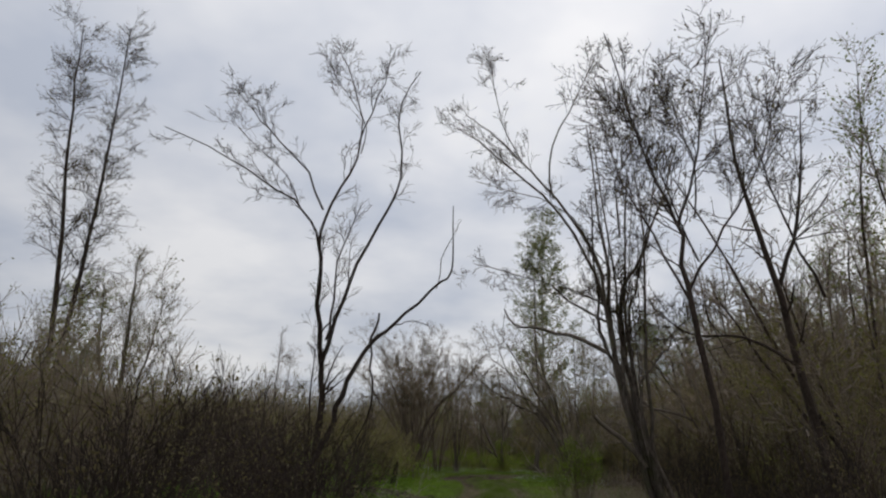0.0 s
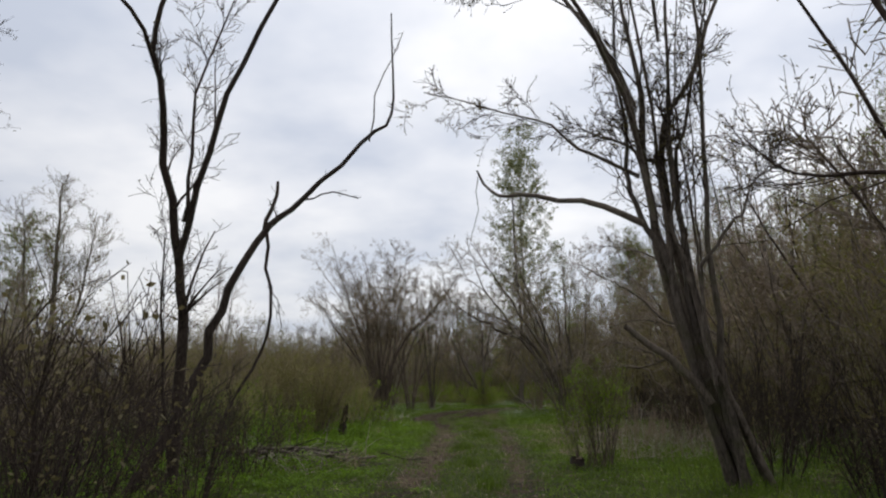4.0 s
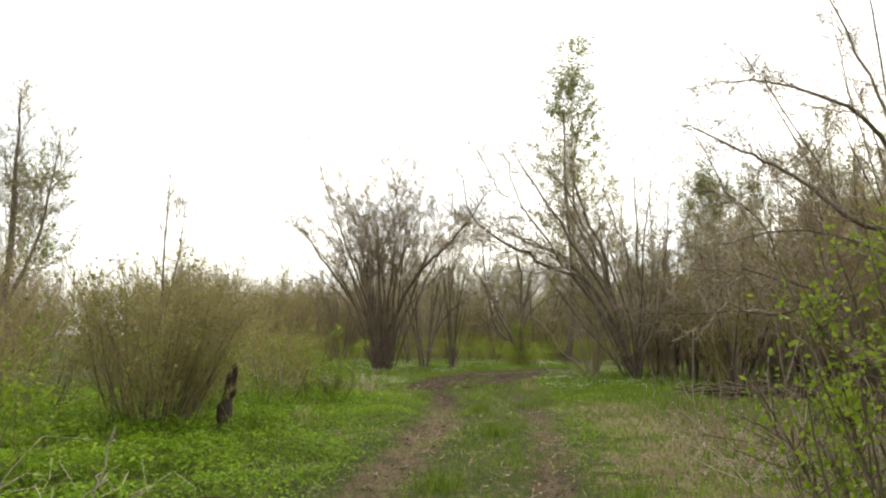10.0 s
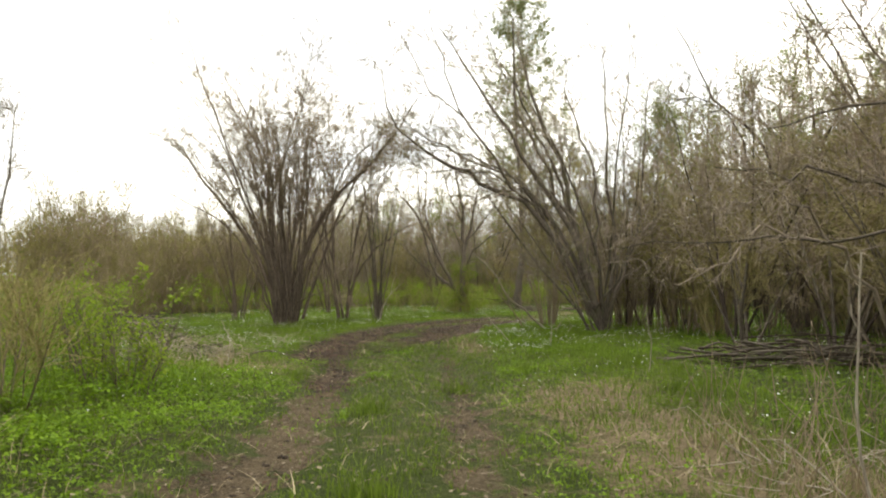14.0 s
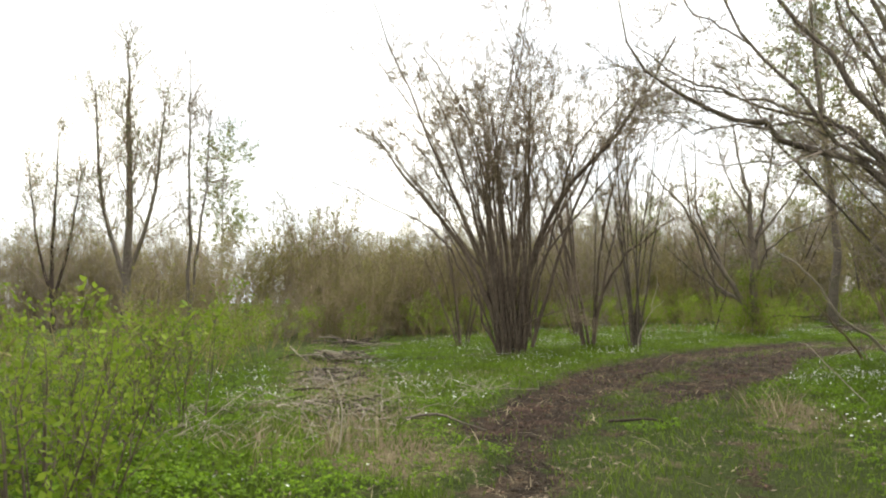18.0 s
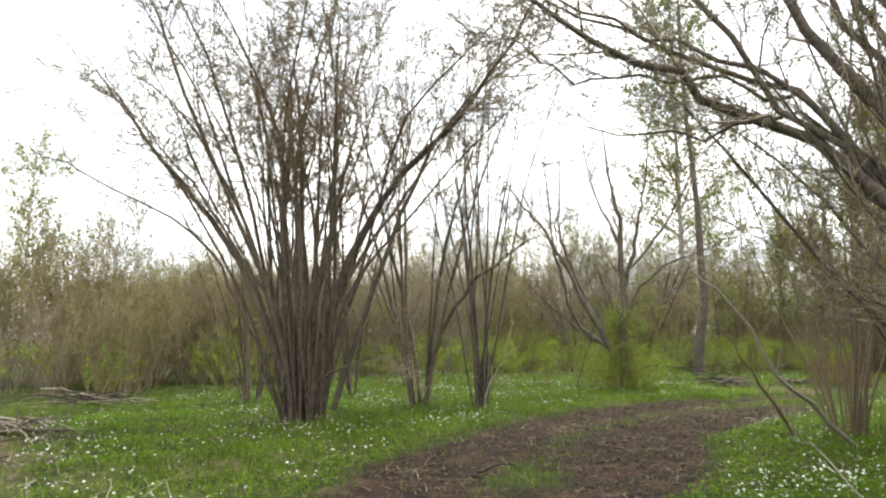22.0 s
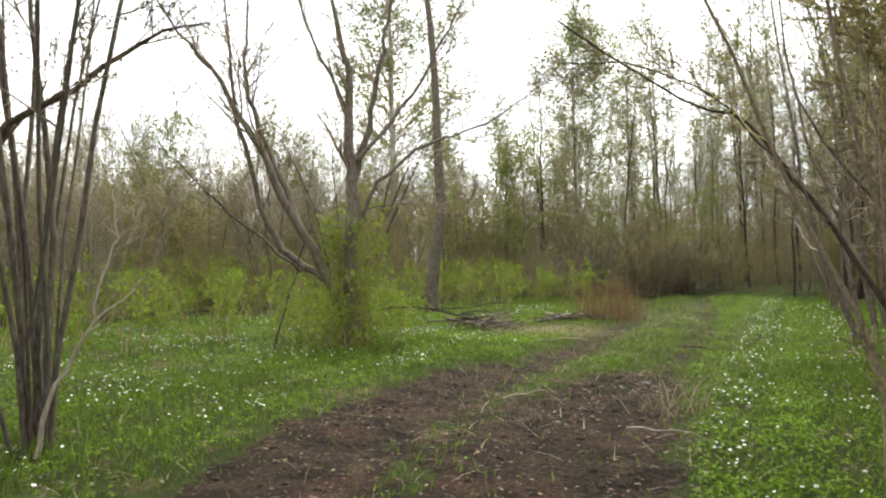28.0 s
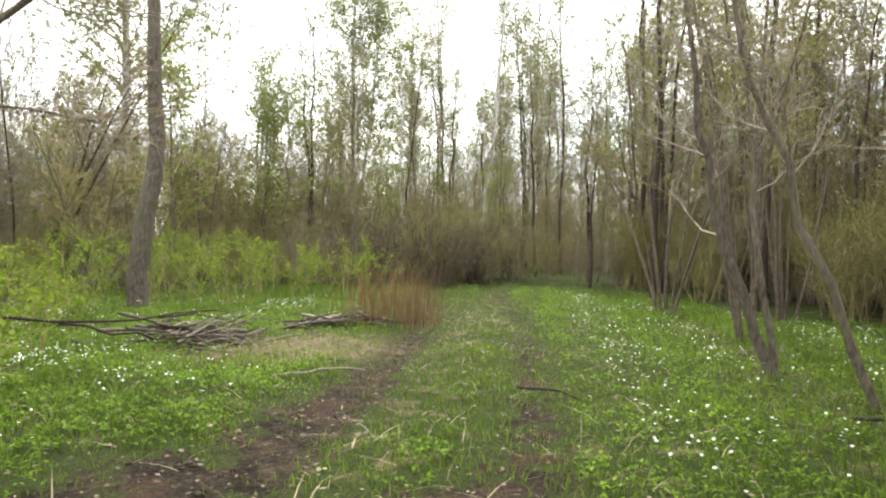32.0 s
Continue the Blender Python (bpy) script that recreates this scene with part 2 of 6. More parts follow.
HERB = leaf("herb_leaves", (0.070, 0.138, 0.007), (0.195, 0.315, 0.020), 0.45)
STRAW = leaf("dead_grass", (0.19, 0.145, 0.085), (0.42, 0.35, 0.235), 0.2)
PETAL = leaf("white_petals", (0.70, 0.71, 0.68), (0.86, 0.86, 0.84), 0.25)
LITTER = leaf("fallen_leaves", (0.050, 0.024, 0.016), (0.20, 0.112, 0.072), 0.1)
EARTH = bark("crumbly_earth", (0.018, 0.013, 0.010), (0.082, 0.060, 0.043), 12, 1.0)
LITTER_PALE = leaf("pale_dead_leaves", (0.11, 0.082, 0.056), (0.29, 0.235, 0.175), 0.15)
STONE = bark("muddy_stone", (0.045, 0.037, 0.030), (0.17, 0.15, 0.125), 9, 1.0)
REED = leaf("rusty_reeds", (0.15, 0.085, 0.045), (0.27, 0.18, 0.10), 0.2)


# ---- building blocks ----
def rng_of(seed):
    return np.random.default_rng(seed)


def mesh_of(name, verts, faces, mat, smooth=False):
    """A mesh from arrays: verts (n, 3), faces (m, 3 or 4)."""
    me = bpy.data.meshes.new(name)
    k = faces.shape[1]
    me.vertices.add(len(verts))
    me.vertices.foreach_set("co", np.ascontiguousarray(verts, np.float32).ravel())
    me.loops.add(faces.size)
    me.loops.foreach_set("vertex_index", np.ascontiguousarray(faces, np.int32).ravel())
    me.polygons.add(len(faces))
    me.polygons.foreach_set("loop_start", np.arange(0, faces.size, k, dtype=np.int32))
    if smooth:
        me.polygons.foreach_set("use_smooth", np.ones(len(faces), bool))
    me.update(calc_edges=True)
    me.materials.append(mat)
    return me


def part_of(name, data, parent, label=""):
    ob = new(name, data)
    ob.parent = parent
    return tagged(ob, label)


def unit(v):
    return v / np.maximum(np.linalg.norm(v, axis=-1, keepdims=True), 1e-9)


def tubes(groups, sides):
    """Tapering round stems along lines; groups: pairs of points (N, n, 3) and radii (N, n)."""
    vs, fs, at = [], [], 0
    for A, R in groups:
        N, n, _ = A.shape
        if N == 0:
            continue
        tan = unit(np.gradient(A, axis=1))
        way = unit(A[:, -1] - A[:, 0])
        ref = np.where(np.abs(way[:, :1]) < 0.7, np.array([[1.0, 0, 0]]), np.array([[0, 1.0, 0]]))[:, None, :]
        u = unit(np.cross(tan, ref))
        v = np.cross(tan, u)
        a = np.arange(sides) * 2 * np.pi / sides
        ring = A[:, :, None] + R[:, :, None, None] * (np.cos(a)[:, None] * u[:, :, None] + np.sin(a)[:, None] * v[:, :, None])
        vs.append(ring.reshape(-1, 3))
        i = np.arange(N * n * sides).reshape(N, n, sides)
        j = np.roll(i, -1, axis=2)
        fs.append(np.stack([i[:, :-1], j[:, :-1], j[:, 1:], i[:, 1:]], -1).reshape(-1, 4) + at)
        at += N * n * sides
    return np.concatenate(vs), np.concatenate(fs)


def moved(groups, dx, dy, dz=0.0):
    return [(a + np.array([dx, dy, dz]), r) for a, r in groups]


def line(ctrl, r0, r1, n=12, seed=0, wob=0.02, power=1.0):
    """A limb through control points, smoothed, with small kinks: points (1, n, 3), radii (1, n)."""
    c = np.array(ctrl, float)
    c = np.vstack([2 * c[0] - c[1], c, 2 * c[-1] - c[-2]])
    out = []
    for s in np.linspace(0, len(ctrl) - 1, n):
        i = min(int(s), len(ctrl) - 2)
        f = s - i
        p0, p1, p2, p3 = c[i : i + 4]
        out.append(0.5 * (2 * p1 + (p2 - p0) * f + (2 * p0 - 5 * p1 + 4 * p2 - p3) * f**2 + (3 * p1 - p0 - 3 * p2 + p3) * f**3))
    out = np.array(out)
    out[1:-1] += rng_of(seed).normal(0, wob, (n - 2, 3))
    return out[None], (r0 + (r1 - r0) * np.linspace(0, 1, n) ** power)[None]


def sprout(rng, parents, each, s0, s1, angle, l0, l1, ratio, n=4, wob=0.15, lift=0.08, thick=9.0, thin=0.0012, shorten=0.5):
    """Side shoots off every parent line."""
    made = []
    for A, R in parents:
        N, m, _ = A.shape
        if N == 0:
            continue
        idx = np.repeat(np.arange(N), each)
        s = rng.uniform(s0, s1, len(idx))
        i = np.minimum((s * (m - 1)).astype(int), m - 2)
        f = (s * (m - 1) - i)[:, None]
        a, b = A[idx, i], A[idx, i + 1]
        tan = unit(b - a)
        perp = unit(np.cross(tan, rng.normal(size=tan.shape)))
        ang = (angle + rng.normal(0, 0.22, len(idx)))[:, None]
        d = unit(tan * np.cos(ang) + perp * np.sin(ang))
        L = rng.uniform(l0, l1, len(idx)) * (1 - shorten * s)
        p = a * (1 - f) + b * f
        pts = [p]
        for k in range(n - 1):
            d = unit(d + rng.normal(0, wob, d.shape) + np.array([0, 0, lift]))
            p = p + d * (L / (n - 1))[:, None]
            pts.append(p)
        r = np.minimum((R[idx, i] * (1 - f[:, 0]) + R[idx, i + 1] * f[:, 0]) * ratio, thick)
        made.append((np.stack(pts, 1), np.maximum(r[:, None] * np.linspace(1, 0.3, n), thin)))
    return made


def leaves(rng, lines, each, size, spread=0.03, aspect=0.55, s0=0.2, rise=0.0):
    """Small folded leaves along the given twigs: verts, faces."""
    P = []
    for A, _ in lines:
        N, m, _ = A.shape
        idx = np.repeat(np.arange(N), each)
        s = rng.uniform(s0, 1, len(idx)) * (m - 1)
        i = np.minimum(s.astype(int), m - 2)
        f = (s - i)[:, None]
        P.append(A[idx, i] * (1 - f) + A[idx, i + 1] * f)
    P = np.concatenate(P)
    P = P + rng.normal(0, spread, P.shape)
    return leaf_cards(rng, P, size, aspect, rise)


def leaf_cards(rng, P, size, aspect=0.55, rise=0.0):
    n = len(P)
    a = unit(rng.normal(size=(n, 3)) + np.array([0, 0, rise]))
    b = unit(np.cross(a, rng.normal(size=(n, 3))))
    s = (size * rng.uniform(0.6, 1.4, n))[:, None]
    w = s * aspect
    V = np.stack([P - a * s * 0.5, P + b * w * 0.5, P + a * s * 0.5, P - b * w * 0.5], 1).reshape(-1, 3)
    return V, np.arange(4 * n).reshape(-1, 4)


def ribbons(groups):
    """Fine twigs of the far thicket: one narrow two-sided blade a segment."""
    vs, fs, at = [], [], 0
    for A, R in groups:
        N, n, _ = A.shape
        side = unit(np.cross(A[:, -1] - A[:, 0], unit(np.stack([np.cos(np.arange(N) * 2.4), np.sin(np.arange(N) * 2.4), np.full(N, 0.4)], 1))))
        w = side[:, None] * (R * 1.5)[..., None]
        vs.append(np.stack([A - w, A + w], 2).reshape(-1, 3))
        i = np.arange(N * n * 2).reshape(N, n, 2)
        fs.append(np.stack([i[:, :-1, 0], i[:, :-1, 1], i[:, 1:, 1], i[:, 1:, 0]], -1).reshape(-1, 4) + at)
        at += N * n * 2
    return np.concatenate(vs), np.concatenate(fs)


# ---- the lie of the land ----
TRACK = np.array([(-0.3, -12), (-0.33, 12), (-0.16, 20), (-0.2, 26), (-0.55, 30), (-1.1, 34), (-1.05, 37.5), (-0.5, 40.5), (0.7, 43.4), (2.6, 45.9),
                  (4.3, 48), (6.2, 50.6), (8.3, 53.9), (10.6, 57.8), (13.5, 63), (17, 70)], float)
_s = np.linspace(0, len(TRACK) - 1, 500)
TRACK_FINE = np.stack([np.interp(_s, np.arange(len(TRACK)), TRACK[:, k]) for k in (0, 1)], 1)


def off_track(x, y):
    """Signed distance to the middle of the track (right is positive) and the y of the nearest point on it."""
    x, y = np.asarray(x, float).ravel(), np.asarray(y, float).ravel()
    best, side, along = np.full(len(x), 1e9), np.zeros(len(x)), np.zeros(len(x))
    a, b = TRACK_FINE[:-1], TRACK_FINE[1:]
    for k in range(len(a)):
        d = b[k] - a[k]
        t = np.clip(((x - a[k, 0]) * d[0] + (y - a[k, 1]) * d[1]) / (d @ d), 0, 1)
        ex, ey = x - a[k, 0] - t * d[0], y - a[k, 1] - t * d[1]
        q = ex * ex + ey * ey
        near = q < best
        best[near] = q[near]
        side[near] = (ex * d[1] - ey * d[0])[near]
        along[near] = (a[k, 1] + t * d[1])[near]
    return np.sqrt(best) * np.sign(side), along


def waves(x, y):
    return (np.sin(x * 1.31 + 0.7) * np.cos(y * 1.13) + 0.6 * np.sin(x * 2.9 - y * 2.3) + 0.4 * np.cos(x * 5.1 + y * 4.3 + 1.0)) / 2


def soft(v, a, b):
    t = np.clip((v - a) / (b - a), 0, 1)
    return t * t * (3 - 2 * t)


def land(x, y, masks=False):
    """Height of the ground, and how bare (darkening at the start included) and how strawy it is."""
    x, y = np.asarray(x, float), np.asarray(y, float)
    shape = x.shape
    d, al = off_track(x, y)
    d, al = d.reshape(shape), al.reshape(shape)
    w = waves(x, y)
    rut = np.maximum(np.exp(-((d + 0.82) / 0.46) ** 2), 0.85 * np.exp(-((d - 0.78) / 0.33) ** 2))
    wide = soft(al, 30.5, 33.5) * (1 - soft(al + 1.2 * w, 44.6, 47.0))
    right = 0.1 + 1.15 * soft(al, 33.0, 38.0) + 0.25 * w
    mud = wide * soft(d, -2.1 + 0.2 * w, -1.5 + 0.2 * w) * (1 - soft(d, right - 0.3, right + 0.3)) * (0.95 - 0.4 * np.exp(-((d + 0.4) / 0.35) ** 2))
    mud = np.maximum(mud, rut * (0.72 + 0.2 * w) * (1 - 0.25 * soft(al, 46, 54)) * (1 - 0.7 * soft(al, 55, 62)))
    # bare earth widened at the start, its brown also standing in for shade
    mud = np.maximum(mud, (0.6 + 0.3 * w) * (1 - soft(y + 2.5 * w, 9, 19)) * (1 - soft(np.abs(x) + 1.5 * w, 5, 11)))
    mud = mud * (1 - wide * (1 - soft(al, 34.3, 36.4)) * soft(d, -1.0, -0.5) * np.clip(0.55 + 0.6 * w, 0.1, 0.9))
    mud = mud * (1 - 0.8 * np.exp(-(((x + 1.15) / 0.35) ** 2 + ((y - 37.6) / 0.6) ** 2)))
    z = 0.08 + 0.03 * w * soft(np.abs(d), 1.0, 3.0) - 0.05 * rut * (1 - wide) - 0.04 * mud
    z = z + 0.012 * np.sin(x * 9.1 + 3 * np.sin(y * 4.7)) * np.cos(y * 8.3)
    if not masks:
        return z
    dry = 0.22 + 0.2 * w
    dry = np.maximum(dry, (0.74 + 0.3 * w) * np.exp(-((d - 2.5) / 1.4) ** 2) * (1 - soft(al, 28, 32)) * soft(al, 17, 21))
    dry = np.maximum(dry, 0.75 * np.exp(-(((x - 0.5) / 0.6) ** 2 + ((y - 34.2) / 1.6) ** 2)))
    dry = np.maximum(dry, 0.62 * rut * (1 - wide) * soft(al, 14, 17) * (1 - soft(al, 28, 31)))
    dry = np.maximum(dry, (0.72 + 0.25 * w) * np.exp(-(((x + 3.75 + 0.69 * (y - 31.8)) / 1.6) ** 2)) * soft(y, 29.5, 31) * (1 - soft(y, 38, 41)))
    dry = np.maximum(dry, (0.5 + 0.25 * w) * np.exp(-(((x + 4.4) / 1.7) ** 2 + ((y - 36.8) / 2.0) ** 2)))
    dry = np.maximum(dry, 0.85 * np.exp(-(((x - 3.6) / 1.8) ** 2 + ((y - 50.6) / 1.3) ** 2)))
    dry = np.maximum(dry, 0.7 * np.exp(-(((x + 3.2) / 1.4) ** 2 + ((y - 18.8) / 1.2) ** 2)))
    return z, mud, dry


def gz(x, y):
    return float(land(np.array([x]), np.array([y]))[0])


def build_ground():
    xs = np.concatenate([[-1500, -700, -300, -120, -60, -40, -28], np.arange(-20, 22.01, 0.2), [26, 32, 40, 60, 120, 300, 700, 1500]])
    ys = np.concatenate([[-1500, -700, -300, -120, -50, -25, -14], np.arange(-8, 64.01, 0.2), [67, 71, 76, 84, 95, 120, 170, 300, 700, 1500]])
    X, Y = np.meshgrid(xs, ys)
    Z, mud, dry = land(X, Y, True)
    far = soft(np.hypot(X, Y - 28), 45, 70)
    Z, mud, dry = Z * (1 - far), mud * (1 - far), dry * (1 - far) + 0.3 * far
    V = np.stack([X, Y, Z], -1).reshape(-1, 3)
    i = np.arange(len(V)).reshape(X.shape)
    F = np.stack([i[:-1, :-1], i[:-1, 1:], i[1:, 1:], i[1:, :-1]], -1).reshape(-1, 4)
    me = mesh_of("ground", V, F, GROUND, True)
    for name, val in (("mud", mud), ("dry", dry)):
        me.attributes.new(name, "FLOAT", "POINT").data.foreach_set("value", val.astype(np.float32).ravel())
    return tagged(new("ground", me), "uneven woodland ground with a rutted muddy track through grass", "ground", kind="structure")


build_ground()


# ---- woody plants ----
def put_parts(root, base, stem_name, stems, branches, twigs, foliage, mats, sides=7, stem_label=""):
    """Hangs the meshes of a woody plant under its root: each stem by itself, the branches, the crown of twigs and the leaves."""
    base = np.array(base, float)
    made = []
    for A, R in stems:
        made.append([part_of(stem_name, mesh_of(stem_name, *tubes([(A[k : k + 1] - base, R[k : k + 1])], sides), mats[0], True), root, stem_label) for k in range(len(A))])
    for own, (a, r) in zip(made, branches):
        for k in range(len(a)):
            v, f = tubes([(a[k : k + 1] - base, r[k : k + 1])], 4)
            part_of("branch", mesh_of("branch", v, f, mats[1], True), own[k * len(own) // len(a)])
    if twigs:
        v, f = tubes([(a - base, r) for a, r in twigs], 3)
        part_of("crown", mesh_of("crown", v, f, mats[1], True), root, "bare fine twigs")
    if foliage is not None:
        v, f = foliage
        part_of("foliage", mesh_of("foliage", v - base, f, mats[2]), root, "small spring leaves")
    return root


def woody(name, label, category, at, stems, mats, seed, stem_name="stem", group="", limbs=4, twig=5, fine=0, leaf_n=0, leaf_size=0.04,
          l_limb=(0.8, 1.8), l_twig=(0.3, 0.8), l_fine=(0.12, 0.35), s_limb=(0.3, 0.97), ang=0.6, lift=0.07, wob=0.14, sides=7, spread=0.03, ratio=0.5,
          plain=(), thin=0.0042, shorten=0.5, joined=False, brush=0):
    """A bush or tree: limbs off the stems, twigs off the limbs, fine twigs off those; plain stems stay bare, brush thickens the crown."""
    rng = rng_of(seed)
    br = sprout(rng, stems, limbs, *s_limb, ang, *l_limb, ratio, n=5, wob=wob, lift=lift, shorten=shorten)
    tw = sprout(rng, br, twig, 0.15, 1.0, 0.6, *l_twig, 0.5, n=4, wob=wob * 1.2, lift=lift * 0.8, thin=thin)
    tw += sprout(rng, stems, max(2, limbs // 2), 0.6, 1.0, 0.6, *l_twig, 0.4, n=4, wob=wob, lift=lift, thick=0.006, thin=thin)
    if brush:
        more = sprout(rng, stems, brush, max(0.3, s_limb[0]), 1.0, 0.5, l_limb[0] * 0.8, l_limb[1] * 0.9, 0.4, n=4, wob=wob, lift=lift, thick=0.008, thin=thin)
        tw += more + sprout(rng, more, 5, 0.2, 1.0, 0.55, *l_twig, 0.5, n=3, wob=wob * 1.2, lift=lift, thin=thin)
    if fine:
        tw += sprout(rng, tw, fine, 0.2, 1.0, 0.6, *l_fine, 0.6, n=3, wob=wob, lift=lift, thin=thin * 0.85)
    fol = leaves(rng, tw, leaf_n, leaf_size, spread) if leaf_n else None
    root = new(name)
    root.location = at
    if joined:
        br, tw = [], br + tw
    put_parts(root, at, stem_name, list(stems) + list(plain), br, tw, fol, mats, sides)
    return tagged(root, label, category, group)


def clump(rng, at, n, height, lean, r, disc=0.25, pts=7, wob=0.05, lift=0.03, toward=None, power=0.7, flare=0.0):
    """A stool of stems that spring from one base and lean outwards."""
    a = rng.uniform(0, 2 * np.pi, n)
    if toward is not None:
        a = toward[0] + rng.normal(0, toward[1], n)
    u = np.sqrt(rng.uniform(0.02, 1, n))
    L = height * rng.uniform(0.72, 1.05, n)
    th = lean * u ** power
    p = np.stack([np.cos(a) * disc * u, np.sin(a) * disc * u, np.zeros(n)], 1) + np.array(at, float)
    p[:, 2] -= 0.06
    d = np.stack([np.cos(a) * np.sin(th), np.sin(a) * np.sin(th), np.cos(th)], 1)
    outward = np.stack([np.cos(a) * u, np.sin(a) * u, np.zeros(n)], 1) * flare
    out = [p]
    for k in range(pts - 1):
        d = unit(d + rng.normal(0, wob, d.shape) + np.array([0, 0, lift]) + outward * (0.2 + 1.6 * k / pts))
        p = p + d * (L / (pts - 1))[:, None]
        out.append(p)
    R = (r * rng.uniform(0.55, 1.15, n))[:, None] * np.linspace(1, 0.16, pts) ** 0.8
    return np.stack(out, 1), R


def ground_at(x, y, sink=0.02):
    return (x, y, gz(x, y) - sink)


def spread_copies(templates, places, seed, scales=(0.8, 1.2)):
    """Sets the templates at the first places and turned copies of them at the others."""
    rng = rng_of(seed)
    for k, (x, y) in enumerate(places):
        s = rng.uniform(*scales)
        m = Matrix.Translation(ground_at(x, y)) @ pose(0, 0, 0, rng.normal(0, 2), rng.normal(0, 2), rng.uniform(0, 360)) @ Matrix.Diagonal((s, s, s * rng.uniform(0.85, 1.15), 1))
        t = templates[k % len(templates)]
        if k < len(templates):
            t.matrix_basis = m
        else:
            copy_thing(t, m)
    for t in templates[len(places):]:
        for ob in (*t.children_recursive, t):
            bpy.data.objects.remove(ob)


def along(points, step, jitter, seed, out=0.0):
    """Places along a line of points, jittered, shifted sideways by out (to its left)."""
    rng = rng_of(seed)
    p = np.array(points, float)
    seg = np.r_[0, np.cumsum(np.hypot(*np.diff(p, axis=0).T))]
    res = []
    for s in np.arange(0, seg[-1], step):
        i = min(np.searchsorted(seg, s, side="right") - 1, len(p) - 2)
        f = (s - seg[i]) / (seg[i + 1] - seg[i])
        d = unit(p[i + 1] - p[i])
        q = p[i] * (1 - f) + p[i + 1] * f + np.array([-d[1], d[0]]) * out + rng.normal(0, jitter, 2)
        res.append((float(q[0]), float(q[1])))
    return res


def hazel(at, n, height, lean, r, seed, label="slender hazel stool with bare brown stems", extra=(), mats=None, disc=0.2, **kw):
    rng = rng_of(seed)
    st = [clump(rng, (*at, gz(*at)), n, height, lean, r, disc, 9, 0.06, 0.01, flare=0.035)] + list(extra)
    opts = dict(limbs=4, twig=6, fine=3, brush=1, thin=0.0045, wob=0.2, leaf_n=1, leaf_size=0.035, l_limb=(0.5, 1.4), l_twig=(0.25, 0.6), s_limb=(0.35, 0.98), sides=5)
    opts.update(kw)
    return woody("hazel_bush", label, "bush", ground_at(*at, 0.05), st, mats or (BARK_HAZEL, TWIG, LEAF_BUD), seed + 1, **opts)


# the willow that forks low, bare against the sky
y_stems = [
    line([(-3.95, 15.14, 0.00), (-3.71, 14.71, 1.99), (-3.77, 14.52, 3.12), (-3.78, 14.00, 4.44), (-3.73, 13.42, 5.33)], 0.10, 0.045, 14, 1),
    line([(-3.76, 14.52, 2.95), (-3.34, 14.22, 4.12), (-3.03, 14.06, 5.05), (-2.50, 13.95, 6.10), (-2.13, 13.90, 7.00), (-2.29, 13.79, 8.50), (-1.81, 13.68, 9.46)], 0.06, 0.012, 16, 2),
    line([(-3.73, 13.42, 5.29), (-3.89, 12.90, 5.83), (-4.61, 12.60, 6.31), (-5.45, 12.17, 6.74), (-6.51, 11.73, 7.16)], 0.035, 0.010, 12, 3),
    line([(-3.73, 13.42, 5.29), (-3.53, 13.25, 6.01), (-3.15, 13.30, 6.90), (-2.98, 13.36, 7.64), (-3.13, 13.36, 8.71), (-3.66, 13.36, 9.88)], 0.042, 0.010, 14, 4),
    line([(-3.03, 13.36, 7.54), (-2.66, 13.52, 8.92), (-2.39, 13.57, 9.99)], 0.022, 0.008, 8, 5),
    line([(-3.65, 14.38, 3.48), (-3.51, 14.13, 4.17), (-3.46, 14.16, 5.29), (-3.07, 14.22, 6.47)], 0.038, 0.012, 9, 6),
    line([(-3.95, 15.09, 0.28), (-3.92, 14.54, 2.09), (-3.86, 14.33, 3.27)], 0.03, 0.012, 8, 7),
    line([(-3.70, 13.42, 6.07), (-4.12, 13.27, 6.93), (-4.76, 12.98, 7.53), (-5.14, 12.76, 7.98), (-5.51, 12.52, 8.40)], 0.03, 0.008, 10, 901),
    line([(-4.13, 13.27, 6.03), (-4.47, 13.12, 6.75), (-4.85, 12.93, 7.10), (-5.49, 12.53, 7.68), (-5.40, 12.60, 8.51)], 0.014, 0.006, 9, 902),
    line([(-2.99, 13.45, 7.36), (-2.93, 13.47, 8.07), (-3.39, 13.35, 8.72), (-3.83, 13.19, 9.23)], 0.016, 0.006, 8, 903),
]
y_stems = [(pts, r * 0.8) for pts, r in y_stems]
y_stems = moved(y_stems, -0.12, 0.09, 0.04)
woody("willow_tree", "dark bare willow forking low with crooked upper limbs", "tree", ground_at(-3.95, 15.14), y_stems, (BARK_DARK, BARK_DARK, LEAF_BUD), 11,
      "limb", limbs=10, twig=5, fine=3, leaf_n=1, leaf_size=0.03, l_limb=(0.5, 1.5), l_twig=(0.2, 0.6), lift=0.04, wob=0.22, ratio=0.4, s_limb=(0.2, 0.98))

